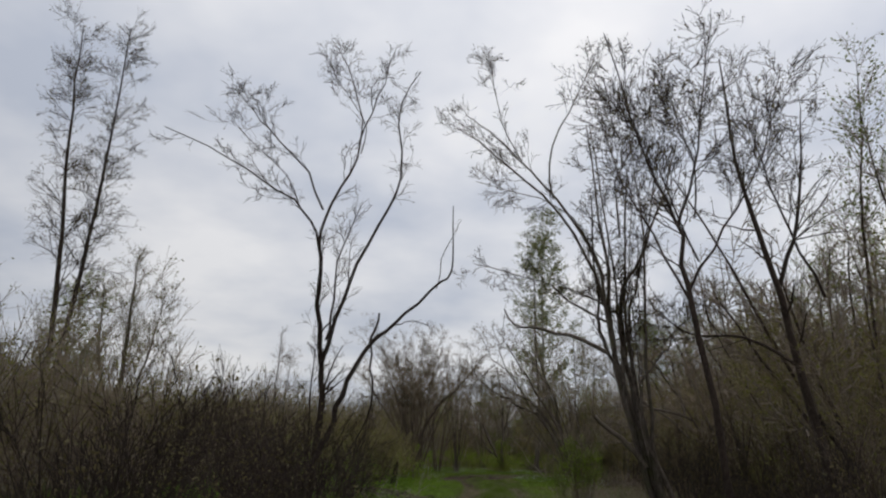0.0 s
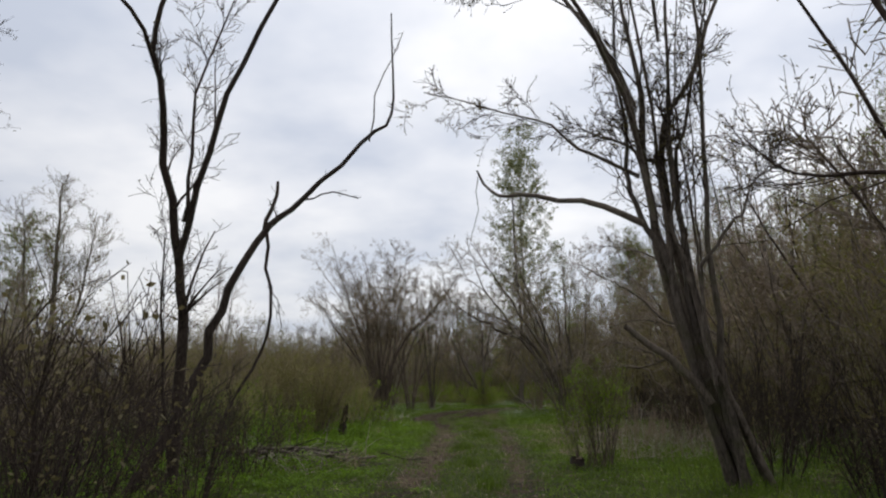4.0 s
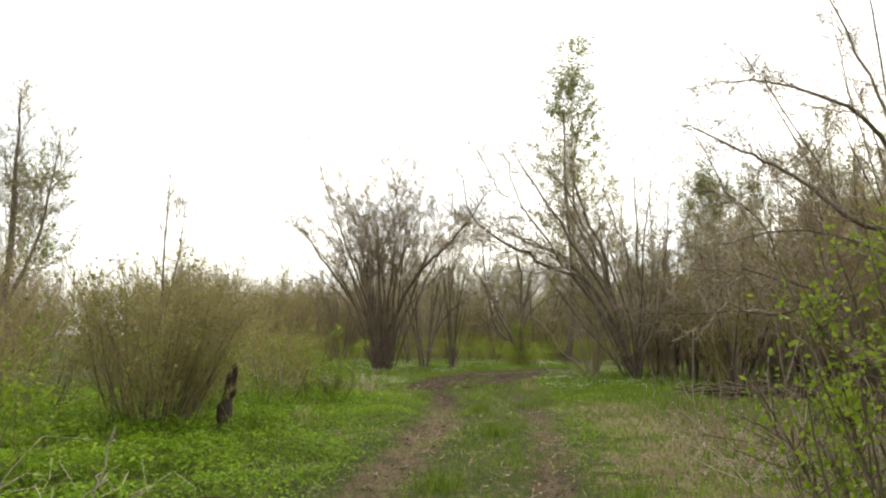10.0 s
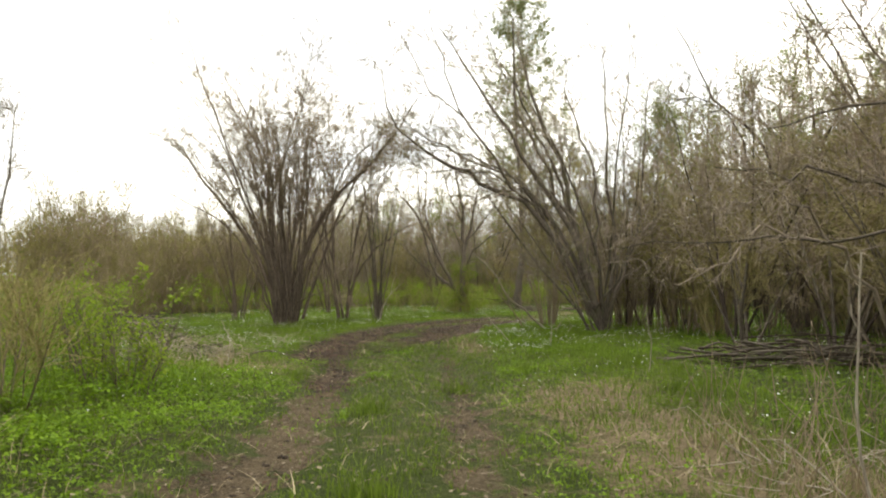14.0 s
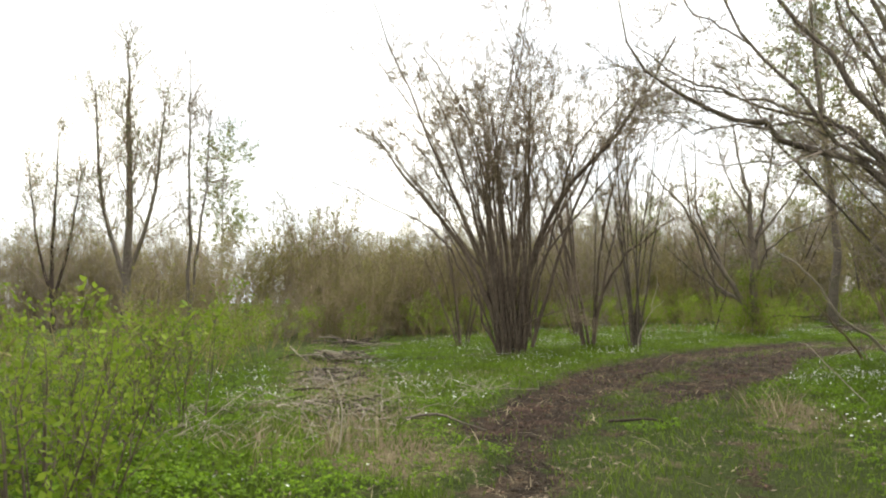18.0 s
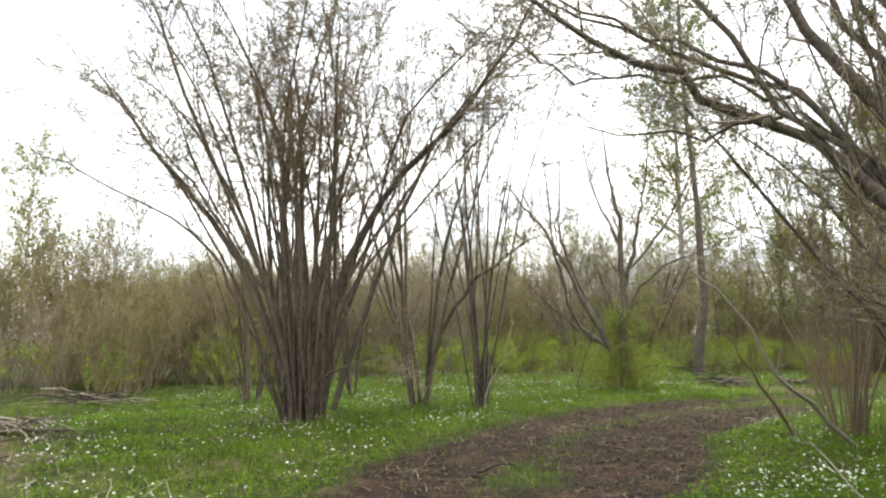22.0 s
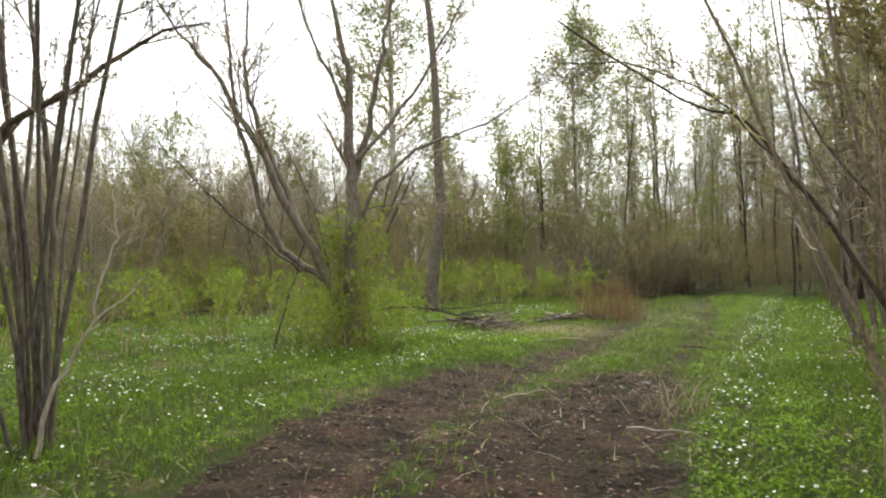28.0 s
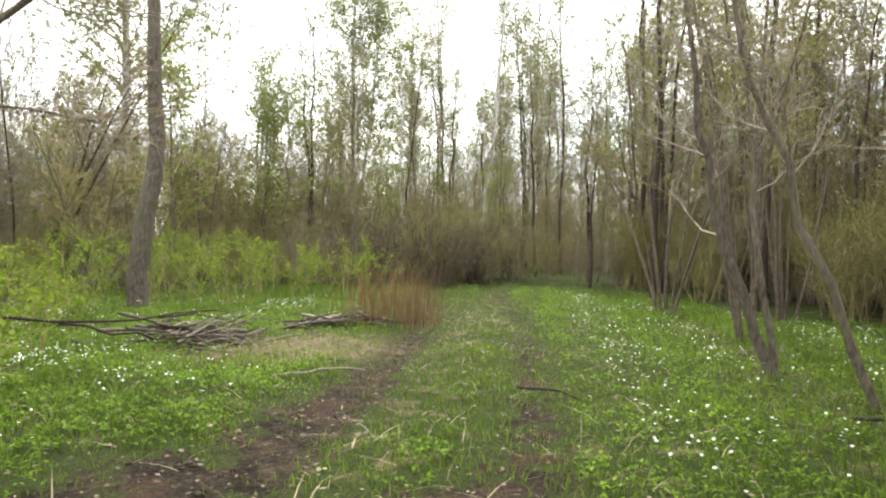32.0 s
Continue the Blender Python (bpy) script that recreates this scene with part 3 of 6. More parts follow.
# the dead leaning snag beside it
s_stems = [
    line([(-4.44, 14.76, 0.00), (-3.68, 15.15, 1.58), (-3.41, 15.25, 2.61), (-2.95, 15.50, 3.65), (-2.44, 15.63, 4.12), (-1.56, 15.73, 5.03), (-1.19, 15.73, 5.56), (-1.22, 15.73, 7.00)], 0.075, 0.010, 24, 21, 0.025),
    line([(-2.97, 15.49, 3.59), (-2.86, 15.46, 3.96), (-2.79, 15.45, 4.31)], 0.035, 0.022, 5, 22),
    line([(-2.95, 15.49, 3.64), (-2.88, 15.46, 3.05), (-2.85, 15.45, 2.31), (-2.98, 15.46, 1.83), (-3.33, 15.25, 1.03), (-3.49, 15.19, 0.07)], 0.026, 0.015, 12, 23),
    line([(-2.49, 15.63, 4.08), (-2.12, 15.63, 4.17), (-1.67, 15.60, 4.08)], 0.014, 0.008, 6, 24),
    line([(-1.54, 15.73, 4.97), (-1.33, 15.63, 5.94), (-1.01, 15.52, 6.58)], 0.012, 0.005, 7, 25),
    line([(-2.86, 15.45, 2.89), (-2.76, 15.41, 2.63), (-2.65, 15.41, 2.25)], 0.008, 0.005, 5, 26),
]
s_stems = moved(s_stems, -0.03, -0.12, -0.03)
woody("dead_snag", "dead leaning grey-brown snag with broken stubs, propped on a hanging branch", "dead tree", ground_at(-4.44, 14.76), s_stems, (BARK_DARK, BARK_DARK, LEAF_BUD), 12,
      "limb", limbs=1, twig=2, l_limb=(0.2, 0.5), l_twig=(0.1, 0.3), lift=0.0, wob=0.25, ratio=0.35)

# the many-stemmed willow on the other side of the track
w_stems = [
    line([(3.31, 15.60, 0.03), (2.90, 15.40, 1.16), (2.63, 15.20, 2.29), (2.47, 15.20, 3.09), (2.25, 15.20, 3.46), (2.08, 15.20, 3.94), (2.03, 15.20, 4.37), (2.07, 15.18, 4.80), (1.93, 15.0, 5.6), (1.88, 14.7, 6.9)], 0.064, 0.014, 26, 31, 0.012),
    line([(3.50, 15.70, -0.06), (3.08, 15.50, 1.06), (2.75, 15.30, 2.21), (2.55, 15.20, 2.79), (2.52, 15.20, 3.45), (2.51, 15.20, 3.98), (2.44, 15.20, 4.37), (2.43, 15.18, 4.85), (2.2, 15.0, 6.58), (1.9, 14.87, 8.71)], 0.066, 0.012, 26, 34, 0.012),
    line([(3.78, 15.70, -0.06), (3.31, 15.50, 1.06), (2.87, 15.30, 1.92), (2.73, 15.20, 2.6), (2.72, 15.20, 3.19), (2.69, 15.20, 3.9), (2.72, 15.20, 4.47), (2.87, 15.15, 4.95), (3.2, 14.95, 6.6), (3.45, 14.8, 8.3)], 0.060, 0.012, 26, 35, 0.012),
    line([(3.71, 15.40, 0.03), (3.26, 15.30, 1.07), (2.92, 15.12, 1.7), (2.80, 15.10, 2.45), (2.68, 15.10, 3.0), (2.56, 15.10, 3.47), (2.62, 15.10, 3.94), (2.58, 15.08, 4.75), (2.72, 14.87, 7.64)], 0.046, 0.010, 24, 36, 0.012),
    line([(2.93, 15.00, 1.49), (2.84, 15.00, 1.98), (2.83, 15.00, 2.88), (2.82, 15.00, 3.38), (2.74, 15.00, 4.42), (2.68, 14.95, 5.2), (2.78, 14.6, 7.6)], 0.030, 0.007, 18, 37, 0.012),
    line([(2.96, 15.10, 1.40), (2.88, 15.10, 2.2), (2.91, 15.10, 3.1), (2.87, 15.05, 4.3), (2.9, 14.9, 6.2)], 0.024, 0.006, 16, 43, 0.012),
    line([(2.44, 15.20, 4.37), (2.29, 15.20, 4.42), (2.10, 15.20, 4.59), (1.85, 15.20, 4.71), (1.44, 15.20, 4.89)], 0.034, 0.012, 12, 44, 0.012),
    line([(2.52, 15.20, 3.14), (2.40, 15.20, 3.40), (2.34, 15.20, 3.99), (2.19, 15.20, 4.48), (2.06, 15.20, 4.82), (1.8, 15.1, 5.9)], 0.026, 0.008, 12, 45, 0.012),
    line([(2.85, 15.00, 2.88), (3.08, 15.00, 3.18), (3.30, 15.00, 3.47), (3.46, 15.00, 3.62), (3.64, 15.00, 4.03), (3.78, 15.00, 4.11), (4.15, 15.00, 4.33)], 0.028, 0.008, 14, 46, 0.012),
    line([(2.25, 15.09, 4.12), (1.83, 14.44, 5.19), (0.94, 13.57, 6.26), (-0.29, 13.14, 7.22), (-1.02, 13.03, 7.75)], 0.04, 0.009, 14, 32),
    line([(3.29, 15.73, 0.00), (2.80, 15.52, 1.77), (2.44, 15.30, 3.05), (2.27, 15.19, 4.33), (2.25, 15.09, 5.40), (2.09, 14.98, 6.58), (1.83, 14.87, 8.71)], 0.09, 0.012, 18, 34),
    line([(3.39, 15.79, 0.00), (2.97, 15.63, 1.77), (2.65, 15.41, 3.16), (2.53, 15.19, 4.65), (2.88, 14.98, 5.40), (3.41, 14.87, 6.79), (3.83, 14.76, 8.28)], 0.08, 0.012, 18, 35),
    line([(3.43, 15.57, 0.00), (3.01, 15.30, 1.67), (2.69, 15.09, 3.37), (2.59, 14.98, 5.29), (2.72, 14.87, 7.64)], 0.07, 0.012, 16, 36),
    line([(3.33, 15.46, 0.00), (3.09, 15.19, 1.77), (2.97, 14.98, 3.48), (2.99, 14.76, 5.83), (2.78, 14.54, 7.96)], 0.06, 0.010, 14, 37),
    line([(2.20, 15.19, 4.17), (1.41, 15.30, 4.65), (0.83, 15.30, 5.08), (-0.70, 14.87, 5.35)], 0.03, 0.007, 10, 39),
    line([(2.31, 14.98, 3.49), (1.96, 15.03, 5.68), (1.06, 15.08, 7.01), (0.35, 15.04, 7.89), (-0.49, 14.89, 8.66), (-0.97, 14.76, 8.91)], 0.04, 0.008, 14, 904),
    line([(1.08, 15.08, 6.96), (1.00, 15.08, 7.91), (1.36, 15.07, 8.94), (1.78, 15.04, 9.85), (2.02, 15.01, 10.65)], 0.025, 0.007, 10, 905),
    line([(2.17, 14.99, 5.08), (1.52, 15.06, 6.53), (0.36, 15.04, 7.07), (-0.69, 14.85, 7.30)], 0.018, 0.006, 10, 906),
    line([(2.52, 14.96, 6.02), (2.49, 14.97, 7.36), (2.90, 14.87, 8.44), (2.71, 14.92, 9.77)], 0.025, 0.007, 10, 907),
    line([(0.35, 15.04, 7.89), (-0.01, 14.99, 8.51), (-0.27, 14.94, 9.54), (-0.41, 14.91, 10.47)], 0.014, 0.006, 8, 908),
]
w_bare = [
    line([(2.95, 15.33, 1.16), (2.65, 15.30, 1.54), (2.35, 15.30, 1.82), (2.07, 15.30, 2.02), (1.91, 15.30, 2.16)], 0.062, 0.040, 11, 38, 0.012),
    line([(2.07, 15.12, 3.46), (1.39, 15.30, 3.78), (0.57, 15.84, 4.08), (0.15, 16.00, 4.17), (-0.12, 16.05, 4.55)], 0.048, 0.016, 12, 33, 0.03),
    line([(-0.10, 16.04, 4.49), (-0.15, 16.00, 3.80), (-0.30, 15.95, 3.27), (-0.54, 15.95, 3.00)], 0.006, 0.003, 9, 40, 0.025),
    line([(-0.30, 15.95, 3.27), (-0.62, 15.93, 2.95), (-0.85, 15.9, 2.68)], 0.0035, 0.002, 9, 41, 0.02),
    line([(-0.35, 15.95, 3.2), (0.0, 16.0, 3.05), (0.3, 16.0, 2.92)], 0.003, 0.002, 9, 42, 0.02),
]
w_bare[1:] = moved(w_bare[1:], 0.12, -0.05, 0.02)
woody("willow_tree", "old grey-brown willow of many leaning stems with one sawn-off stub", "tree", ground_at(3.5, 15.6), w_stems, (BARK_GREY, BARK_DARK, LEAF_BUD), 13,
      "limb", limbs=9, twig=6, fine=3, leaf_n=1, leaf_size=0.04, l_limb=(0.5, 1.6), l_twig=(0.2, 0.6), lift=0.03, wob=0.2, s_limb=(0.5, 0.98), ratio=0.35, plain=w_bare)

# the dark tree close to the start
r_stems = [
    line([(3.02, 10.22, 0.00), (2.60, 9.96, 2.95), (2.43, 10.00, 4.06), (2.38, 10.02, 4.76), (1.97, 10.11, 5.83), (1.39, 10.11, 8.07)], 0.075, 0.01, 16, 51),
    line([(2.39, 10.02, 4.65), (2.65, 9.89, 5.62), (3.07, 9.89, 8.07)], 0.035, 0.01, 10, 52),
    line([(2.55, 10.00, 3.37), (2.02, 10.11, 4.55), (1.60, 10.22, 5.51), (1.28, 10.33, 6.68)], 0.028, 0.008, 10, 53),
    line([(2.50, 10.00, 3.69), (3.08, 10.11, 4.65), (3.81, 10.22, 5.94), (4.24, 10.33, 7.43)], 0.03, 0.008, 10, 54),
    line([(2.66, 10.02, 4.12), (2.31, 10.12, 5.23), (1.91, 10.20, 6.25), (1.40, 10.25, 6.96)], 0.022, 0.006, 10, 909),
    line([(2.64, 10.03, 4.80), (2.68, 10.01, 5.73), (2.35, 10.11, 6.53), (2.23, 10.14, 7.23)], 0.02, 0.006, 10, 910),
    line([(4.27, 9.76, 3.56), (3.96, 9.93, 4.55), (3.69, 10.06, 5.76), (3.50, 10.14, 6.96)], 0.03, 0.007, 10, 911),
]
r_stems = [(pts, r * 0.75) for pts, r in r_stems]
r_stems = moved(r_stems, 0.19, 0.16, 0.05)
woody("bare_tree", "slender dark tree with a fan of bare budding twigs", "tree", ground_at(3.02, 10.22), r_stems, (BARK_DARK, BARK_DARK, LEAF_BUD), 14,
      "limb", limbs=22, twig=6, fine=3, leaf_n=1, leaf_size=0.04, l_limb=(0.6, 1.7), l_twig=(0.25, 0.7), lift=0.07, wob=0.18, s_limb=(0.35, 0.98), ratio=0.4)
a_stems = [
    line([(5.93, 13.36, 0.00), (5.41, 13.14, 2.52), (4.98, 13.03, 4.65), (4.46, 12.92, 6.79), (4.25, 12.81, 9.14)], 0.10, 0.014, 14, 56),
    line([(5.30, 13.14, 3.05), (4.46, 13.36, 3.59), (3.51, 13.57, 3.69), (2.98, 13.57, 4.12)], 0.035, 0.008, 10, 57),
    line([(5.04, 13.03, 4.44), (5.51, 12.92, 5.94), (5.72, 12.81, 8.07)], 0.05, 0.01, 10, 58),
]
woody("bare_tree", "dark leaning tree with bare budding branches", "tree", ground_at(5.93, 13.36), a_stems, (BARK_DARK, BARK_DARK, LEAF_BUD), 15,
      "limb", limbs=14, twig=5, fine=2, leaf_n=1, leaf_size=0.045, l_limb=(0.8, 2.0), l_twig=(0.3, 0.8), lift=0.05, wob=0.18, ratio=0.4)

# the great hazel stool beside the muddy bend
rng = rng_of(71)
hz = (-5.12, 41.0)
h_stems = [clump(rng, (*hz, 0.08), 28, 8.4, 0.09, 0.042, 0.28, 16, 0.09, 0.0, flare=0.05),
           clump(rng, (*hz, 0.08), 6, 8.0, 0.07, 0.078, 0.24, 16, 0.10, 0.0, flare=0.04),
           clump(rng, (hz[0] - 0.15, hz[1], 0.08), 6, 7.6, 0.2, 0.034, 0.17, 14, 0.085, 0.0, (math.pi, 0.7), flare=0.04),
           clump(rng, (hz[0] + 0.2, hz[1], 0.08), 7, 7.4, 0.2, 0.036, 0.17, 13, 0.085, 0.0, (0.0, 0.9), flare=0.03)]
h_bare = [line([(-5.34, 40.83, 0.17), (-5.92, 40.61, 1.67), (-6.56, 40.39, 2.84), (-7.77, 39.31, 3.75), (-8.72, 38.66, 4.23)], 0.035, 0.006, 18, 72, 0.035),
          line([(-6.56, 40.39, 2.84), (-6.9, 40.2, 3.3), (-7.3, 40.1, 3.9)], 0.012, 0.005, 7, 76, 0.03),
          line([(-7.3, 39.75, 3.4), (-7.7, 39.6, 3.4), (-8.2, 39.6, 3.6)], 0.009, 0.004, 7, 77, 0.03),
          line([(-7.9, 39.2, 3.8), (-8.1, 39.0, 4.2), (-8.5, 39.0, 4.6)], 0.008, 0.004, 7, 78, 0.03),
          line([(-8.3, 38.95, 4.03), (-8.6, 38.6, 3.95), (-8.9, 38.4, 4.0)], 0.007, 0.004, 6, 79, 0.03)]
h_stems += [line([(-4.60, 41.04, 0.28), (-3.97, 41.15, 2.31), (-3.23, 41.26, 4.12), (-2.39, 41.47, 5.40), (-1.65, 41.69, 5.94)], 0.05, 0.008, 14, 73),
            line([(-4.71, 40.72, 0.76), (-4.24, 40.50, 0.97), (-3.71, 40.39, 1.11)], 0.018, 0.007, 6, 74)]
woody("hazel_bush", "great old hazel stool of many grey-brown stems, nearly leafless", "bush", ground_at(*hz, 0.05), h_stems, (BARK_HAZEL, TWIG, LEAF_BUD), 75,
      limbs=9, twig=8, fine=4, leaf_n=1, leaf_size=0.028, l_limb=(0.9, 2.4), l_twig=(0.25, 0.75), l_fine=(0.1, 0.32), s_limb=(0.5, 0.99), ang=0.68, lift=0.04, wob=0.24, ratio=0.48, sides=6, thin=0.0045, brush=1, shorten=0.35, plain=h_bare)


hazel((-3.86, 43.53), 10, 7.8, 0.17, 0.042, 81, "hazel stool with one stout limb arching over the flowers",
      [line([(-3.84, 43.55, 0.03), (-3.65, 43.60, 0.99), (-3.47, 43.60, 1.52), (-2.96, 43.60, 2.34), (-2.49, 43.60, 2.72), (-1.95, 43.60, 3.11), (-1.47, 43.60, 3.29)], 0.058, 0.008, 20, 82)])
hazel((-2.75, 43.75), 15, 7.2, 0.19, 0.028, 84, "slender hazel stool of pale grey-brown upright stems", mats=(BARK_GREY, TWIG_GREY, LEAF_BUD))
woody("dead_branch", "forked pale dead branch leaning out of the slender hazel stool", "branch", ground_at(-2.68, 43.5),
      [line([(-2.68, 43.5, 0.05), (-2.60, 43.5, 0.42), (-2.45, 43.5, 0.74), (-2.27, 43.5, 1.03), (-2.0, 43.5, 1.26)], 0.022, 0.007, 12, 91),
       line([(-2.27, 43.5, 1.03), (-2.18, 43.5, 1.41), (-2.12, 43.5, 1.69), (-2.15, 43.5, 1.95)], 0.012, 0.005, 9, 92)], (BARK_PALE, BARK_PALE, LEAF_BUD), 93, "limb", limbs=2, twig=1, l_limb=(0.1, 0.4), l_twig=(0.05, 0.15), lift=0.02)
hazel((-7.54, 43.85), 10, 4.6, 0.35, 0.03, 86)
hazel((-6.17, 46.12), 5, 5.4, 0.3, 0.04, 88)
hazel((-5.31, 48.29), 5, 5.6, 0.3, 0.04, 90)

# the tree whose long boughs hang in from the side halfway
m_stems = [
    line([(7.25, 27.20, 0.00), (7.1, 27.0, 2.6), (5.37, 26.36, 3.12), (4.85, 26.65, 3.71), (4.54, 26.77, 4.00), (4.03, 26.92, 4.36), (3.46, 27.01, 4.68), (3.04, 27.03, 4.94)], 0.055, 0.010, 26, 191, 0.012),
    line([(6.41, 26.66, 3.59), (5.56, 26.33, 4.65), (4.51, 26.12, 5.19), (3.45, 26.01, 5.29)], 0.045, 0.01, 12, 192),
    line([(6.62, 26.77, 2.95), (6.30, 27.41, 5.29), (5.78, 28.06, 7.64)], 0.045, 0.012, 12, 193),
    line([(5.84, 28.10, 2.12), (5.53, 28.26, 2.10), (5.08, 28.46, 2.41), (4.59, 28.62, 2.50), (3.98, 28.74, 2.63), (3.32, 28.79, 2.70)], 0.032, 0.008, 14, 196, 0.05),
    line([(6.40, 29.01, 2.24), (5.84, 29.37, 2.07), (5.19, 29.68, 1.89), (4.47, 29.92, 1.98), (3.68, 30.06, 1.86), (2.49, 30.06, 1.82)], 0.028, 0.007, 16, 197, 0.05),
    line([(6.83, 26.98, 2.09), (5.99, 27.85, 3.05), (4.94, 28.50, 3.37), (3.89, 28.93, 3.16)], 0.04, 0.008, 12, 194),
]
woody("leaning_tree", "grey tree with long bare boughs reaching toward the track", "tree", ground_at(7.25, 27.20), m_stems, (BARK_GREY, TWIG_GREY, LEAF_BUD), 195,
      "limb", limbs=16, twig=6, fine=3, leaf_n=1, l_limb=(0.7, 1.8), l_twig=(0.3, 0.7), lift=0.03, wob=0.2, ratio=0.35)
for k, p in enumerate((((6.74, 31.09, 0.00), (6.00, 30.77, 1.56), (4.95, 30.44, 1.99), (3.89, 30.23, 1.77), (3.15, 30.01, 1.35)), ((7.06, 32.61, 0.00), (6.43, 32.28, 1.99), (5.37, 31.85, 2.73), (4.21, 31.52, 2.52)),
                       ((7.90, 29.90, 0.00), (7.37, 29.79, 2.52), (6.42, 29.36, 3.37), (5.36, 29.15, 4.12), (4.73, 28.93, 5.19)))):
    woody("twisted_branch", "twisted pale grey bough bent down to the verge", "branch", ground_at(p[0][0], p[0][1]), [line(p, 0.035, 0.008, 16, 200 + k, 0.07)], (TWIG_GREY, TWIG_GREY, LEAF_OLIVE), 210 + k,
          "limb", limbs=10, twig=4, leaf_n=1, l_limb=(0.4, 1.2), l_twig=(0.2, 0.5), lift=0.02, wob=0.25)

# the tall many-stemmed tree that fans out above the thicket
hazel((12.3, 36.8), 18, 12.0, 0.34, 0.075, 231, "tall many-stemmed grey willow fanning out above the thicket", mats=(BARK_GREY, TWIG, LEAF_BUD), disc=0.5, limbs=5, l_limb=(1.0, 2.8), l_twig=(0.4, 1.0), thin=0.007, joined=True)

# the dark crooked tree behind the heap of branches
k_stems = [
    line([(9.34, 40.21, 0.00), (9.08, 40.32, 2.35), (8.89, 40.39, 3.70), (8.74, 40.44, 4.73), (8.34, 40.57, 5.62), (7.58, 40.78, 6.45), (6.88, 40.92, 7.83), (6.31, 41.00, 9.03)], 0.075, 0.012, 20, 221, 0.05),
    line([(9.57, 40.11, 0.01), (9.45, 40.16, 2.34), (9.57, 40.11, 3.84), (9.75, 40.03, 4.66), (10.17, 39.83, 5.46), (10.58, 39.60, 6.49)], 0.07, 0.012, 16, 222, 0.05),
    line([(8.89, 40.39, 3.70), (8.32, 40.58, 4.58), (7.74, 40.74, 6.18), (6.61, 40.96, 6.77), (5.41, 41.07, 6.45)], 0.035, 0.008, 14, 223, 0.05),
    line([(9.57, 40.11, 3.84), (9.21, 40.26, 5.21), (8.50, 40.52, 6.13), (8.38, 40.56, 7.36)], 0.03, 0.008, 12, 224, 0.05),
    line([(7.58, 40.78, 6.45), (6.93, 40.91, 6.22), (5.77, 41.05, 7.52)], 0.02, 0.007, 10, 225, 0.05),
]
woody("crooked_tree", "dark crooked tree with zigzag bare branches", "tree", ground_at(9.44, 40.17), k_stems, (BARK_DARK, BARK_GREY, LEAF_OLIVE), 226,
      "limb", limbs=9, twig=6, fine=3, leaf_n=1, leaf_size=0.035, l_limb=(0.6, 1.7), l_twig=(0.25, 0.7), s_limb=(0.3, 0.98), ang=0.8, lift=0.02, wob=0.28, ratio=0.4, thin=0.0048)


# the ivied tree at the turn of the track
i_stems = [
    line([(-0.08, 48.9, 0.0), (-0.02, 48.9, 0.5), (-0.02, 48.9, 1.58), (0.02, 48.9, 2.71), (-0.04, 48.9, 3.38), (-0.03, 48.9, 4.46), (-0.23, 48.9, 5.20), (-0.4, 48.9, 6.8)], 0.155, 0.018, 22, 101, 0.015),
    line([(0.03, 48.9, 2.65), (0.25, 48.85, 3.49), (0.41, 48.8, 4.36), (0.62, 48.8, 5.33), (0.8, 48.75, 6.9)], 0.06, 0.012, 16, 102, 0.02),
    line([(-0.1, 48.9, 0.55), (-0.28, 48.88, 0.99), (-0.58, 48.85, 1.57), (-1.01, 48.8, 2.35), (-1.40, 48.75, 3.19), (-1.67, 48.72, 3.67), (-2.11, 48.7, 4.41), (-2.49, 48.7, 4.85), (-3.2, 48.6, 5.8)], 0.095, 0.012, 24, 103, 0.02),
    line([(-0.79, 48.83, 1.96), (-1.05, 48.86, 2.64), (-1.45, 48.9, 3.69), (-1.60, 48.9, 4.26), (-1.56, 48.95, 4.99), (-1.5, 49.0, 6.6)], 0.055, 0.012, 18, 104, 0.02),
    line([(-0.35, 48.87, 1.1), (-0.98, 48.95, 1.55), (-1.29, 49.0, 2.12), (-1.55, 49.0, 3.11), (-1.77, 49.0, 3.88), (-1.81, 49.0, 4.95), (-1.95, 49.0, 6.2)], 0.06, 0.012, 20, 105, 0.02),
    line([(-0.7, 48.9, 1.3), (-0.95, 48.85, 1.45), (-1.71, 48.8, 2.11), (-2.28, 48.75, 2.63), (-2.8, 48.7, 3.25)], 0.03, 0.008, 14, 106, 0.025),
    line([(0.08, 48.85, 3.01), (0.88, 48.8, 3.94), (1.41, 48.75, 4.88), (1.81, 48.7, 5.6)], 0.04, 0.009, 14, 107, 0.02),
    line([(0.0, 48.9, 1.7), (0.25, 48.9, 2.35), (0.46, 48.9, 2.73), (1.13, 48.85, 3.25), (1.76, 48.75, 3.44), (2.60, 48.6, 3.90), (3.12, 48.5, 4.25)], 0.042, 0.008, 20, 114, 0.02),
    line([(-0.02, 48.9, 3.5), (-0.25, 48.95, 4.3), (-0.7, 49.0, 5.3), (-0.9, 49.0, 6.5)], 0.04, 0.009, 12, 115, 0.02),
    line([(-0.02, 48.9, 2.1), (0.65, 49.0, 2.35), (1.5, 49.1, 2.3)], 0.018, 0.006, 8, 116),
]
woody("ivied_tree", "many-limbed willow by the bend, its foot wrapped in fresh green leaves", "tree", ground_at(-0.12, 49.0), i_stems, (BARK_GREY, TWIG, LEAF_BUD), 108,
      "limb", limbs=11, twig=6, fine=2, leaf_n=1, leaf_size=0.04, l_limb=(0.6, 1.8), l_twig=(0.25, 0.7), s_limb=(0.4, 0.98), ratio=0.4)
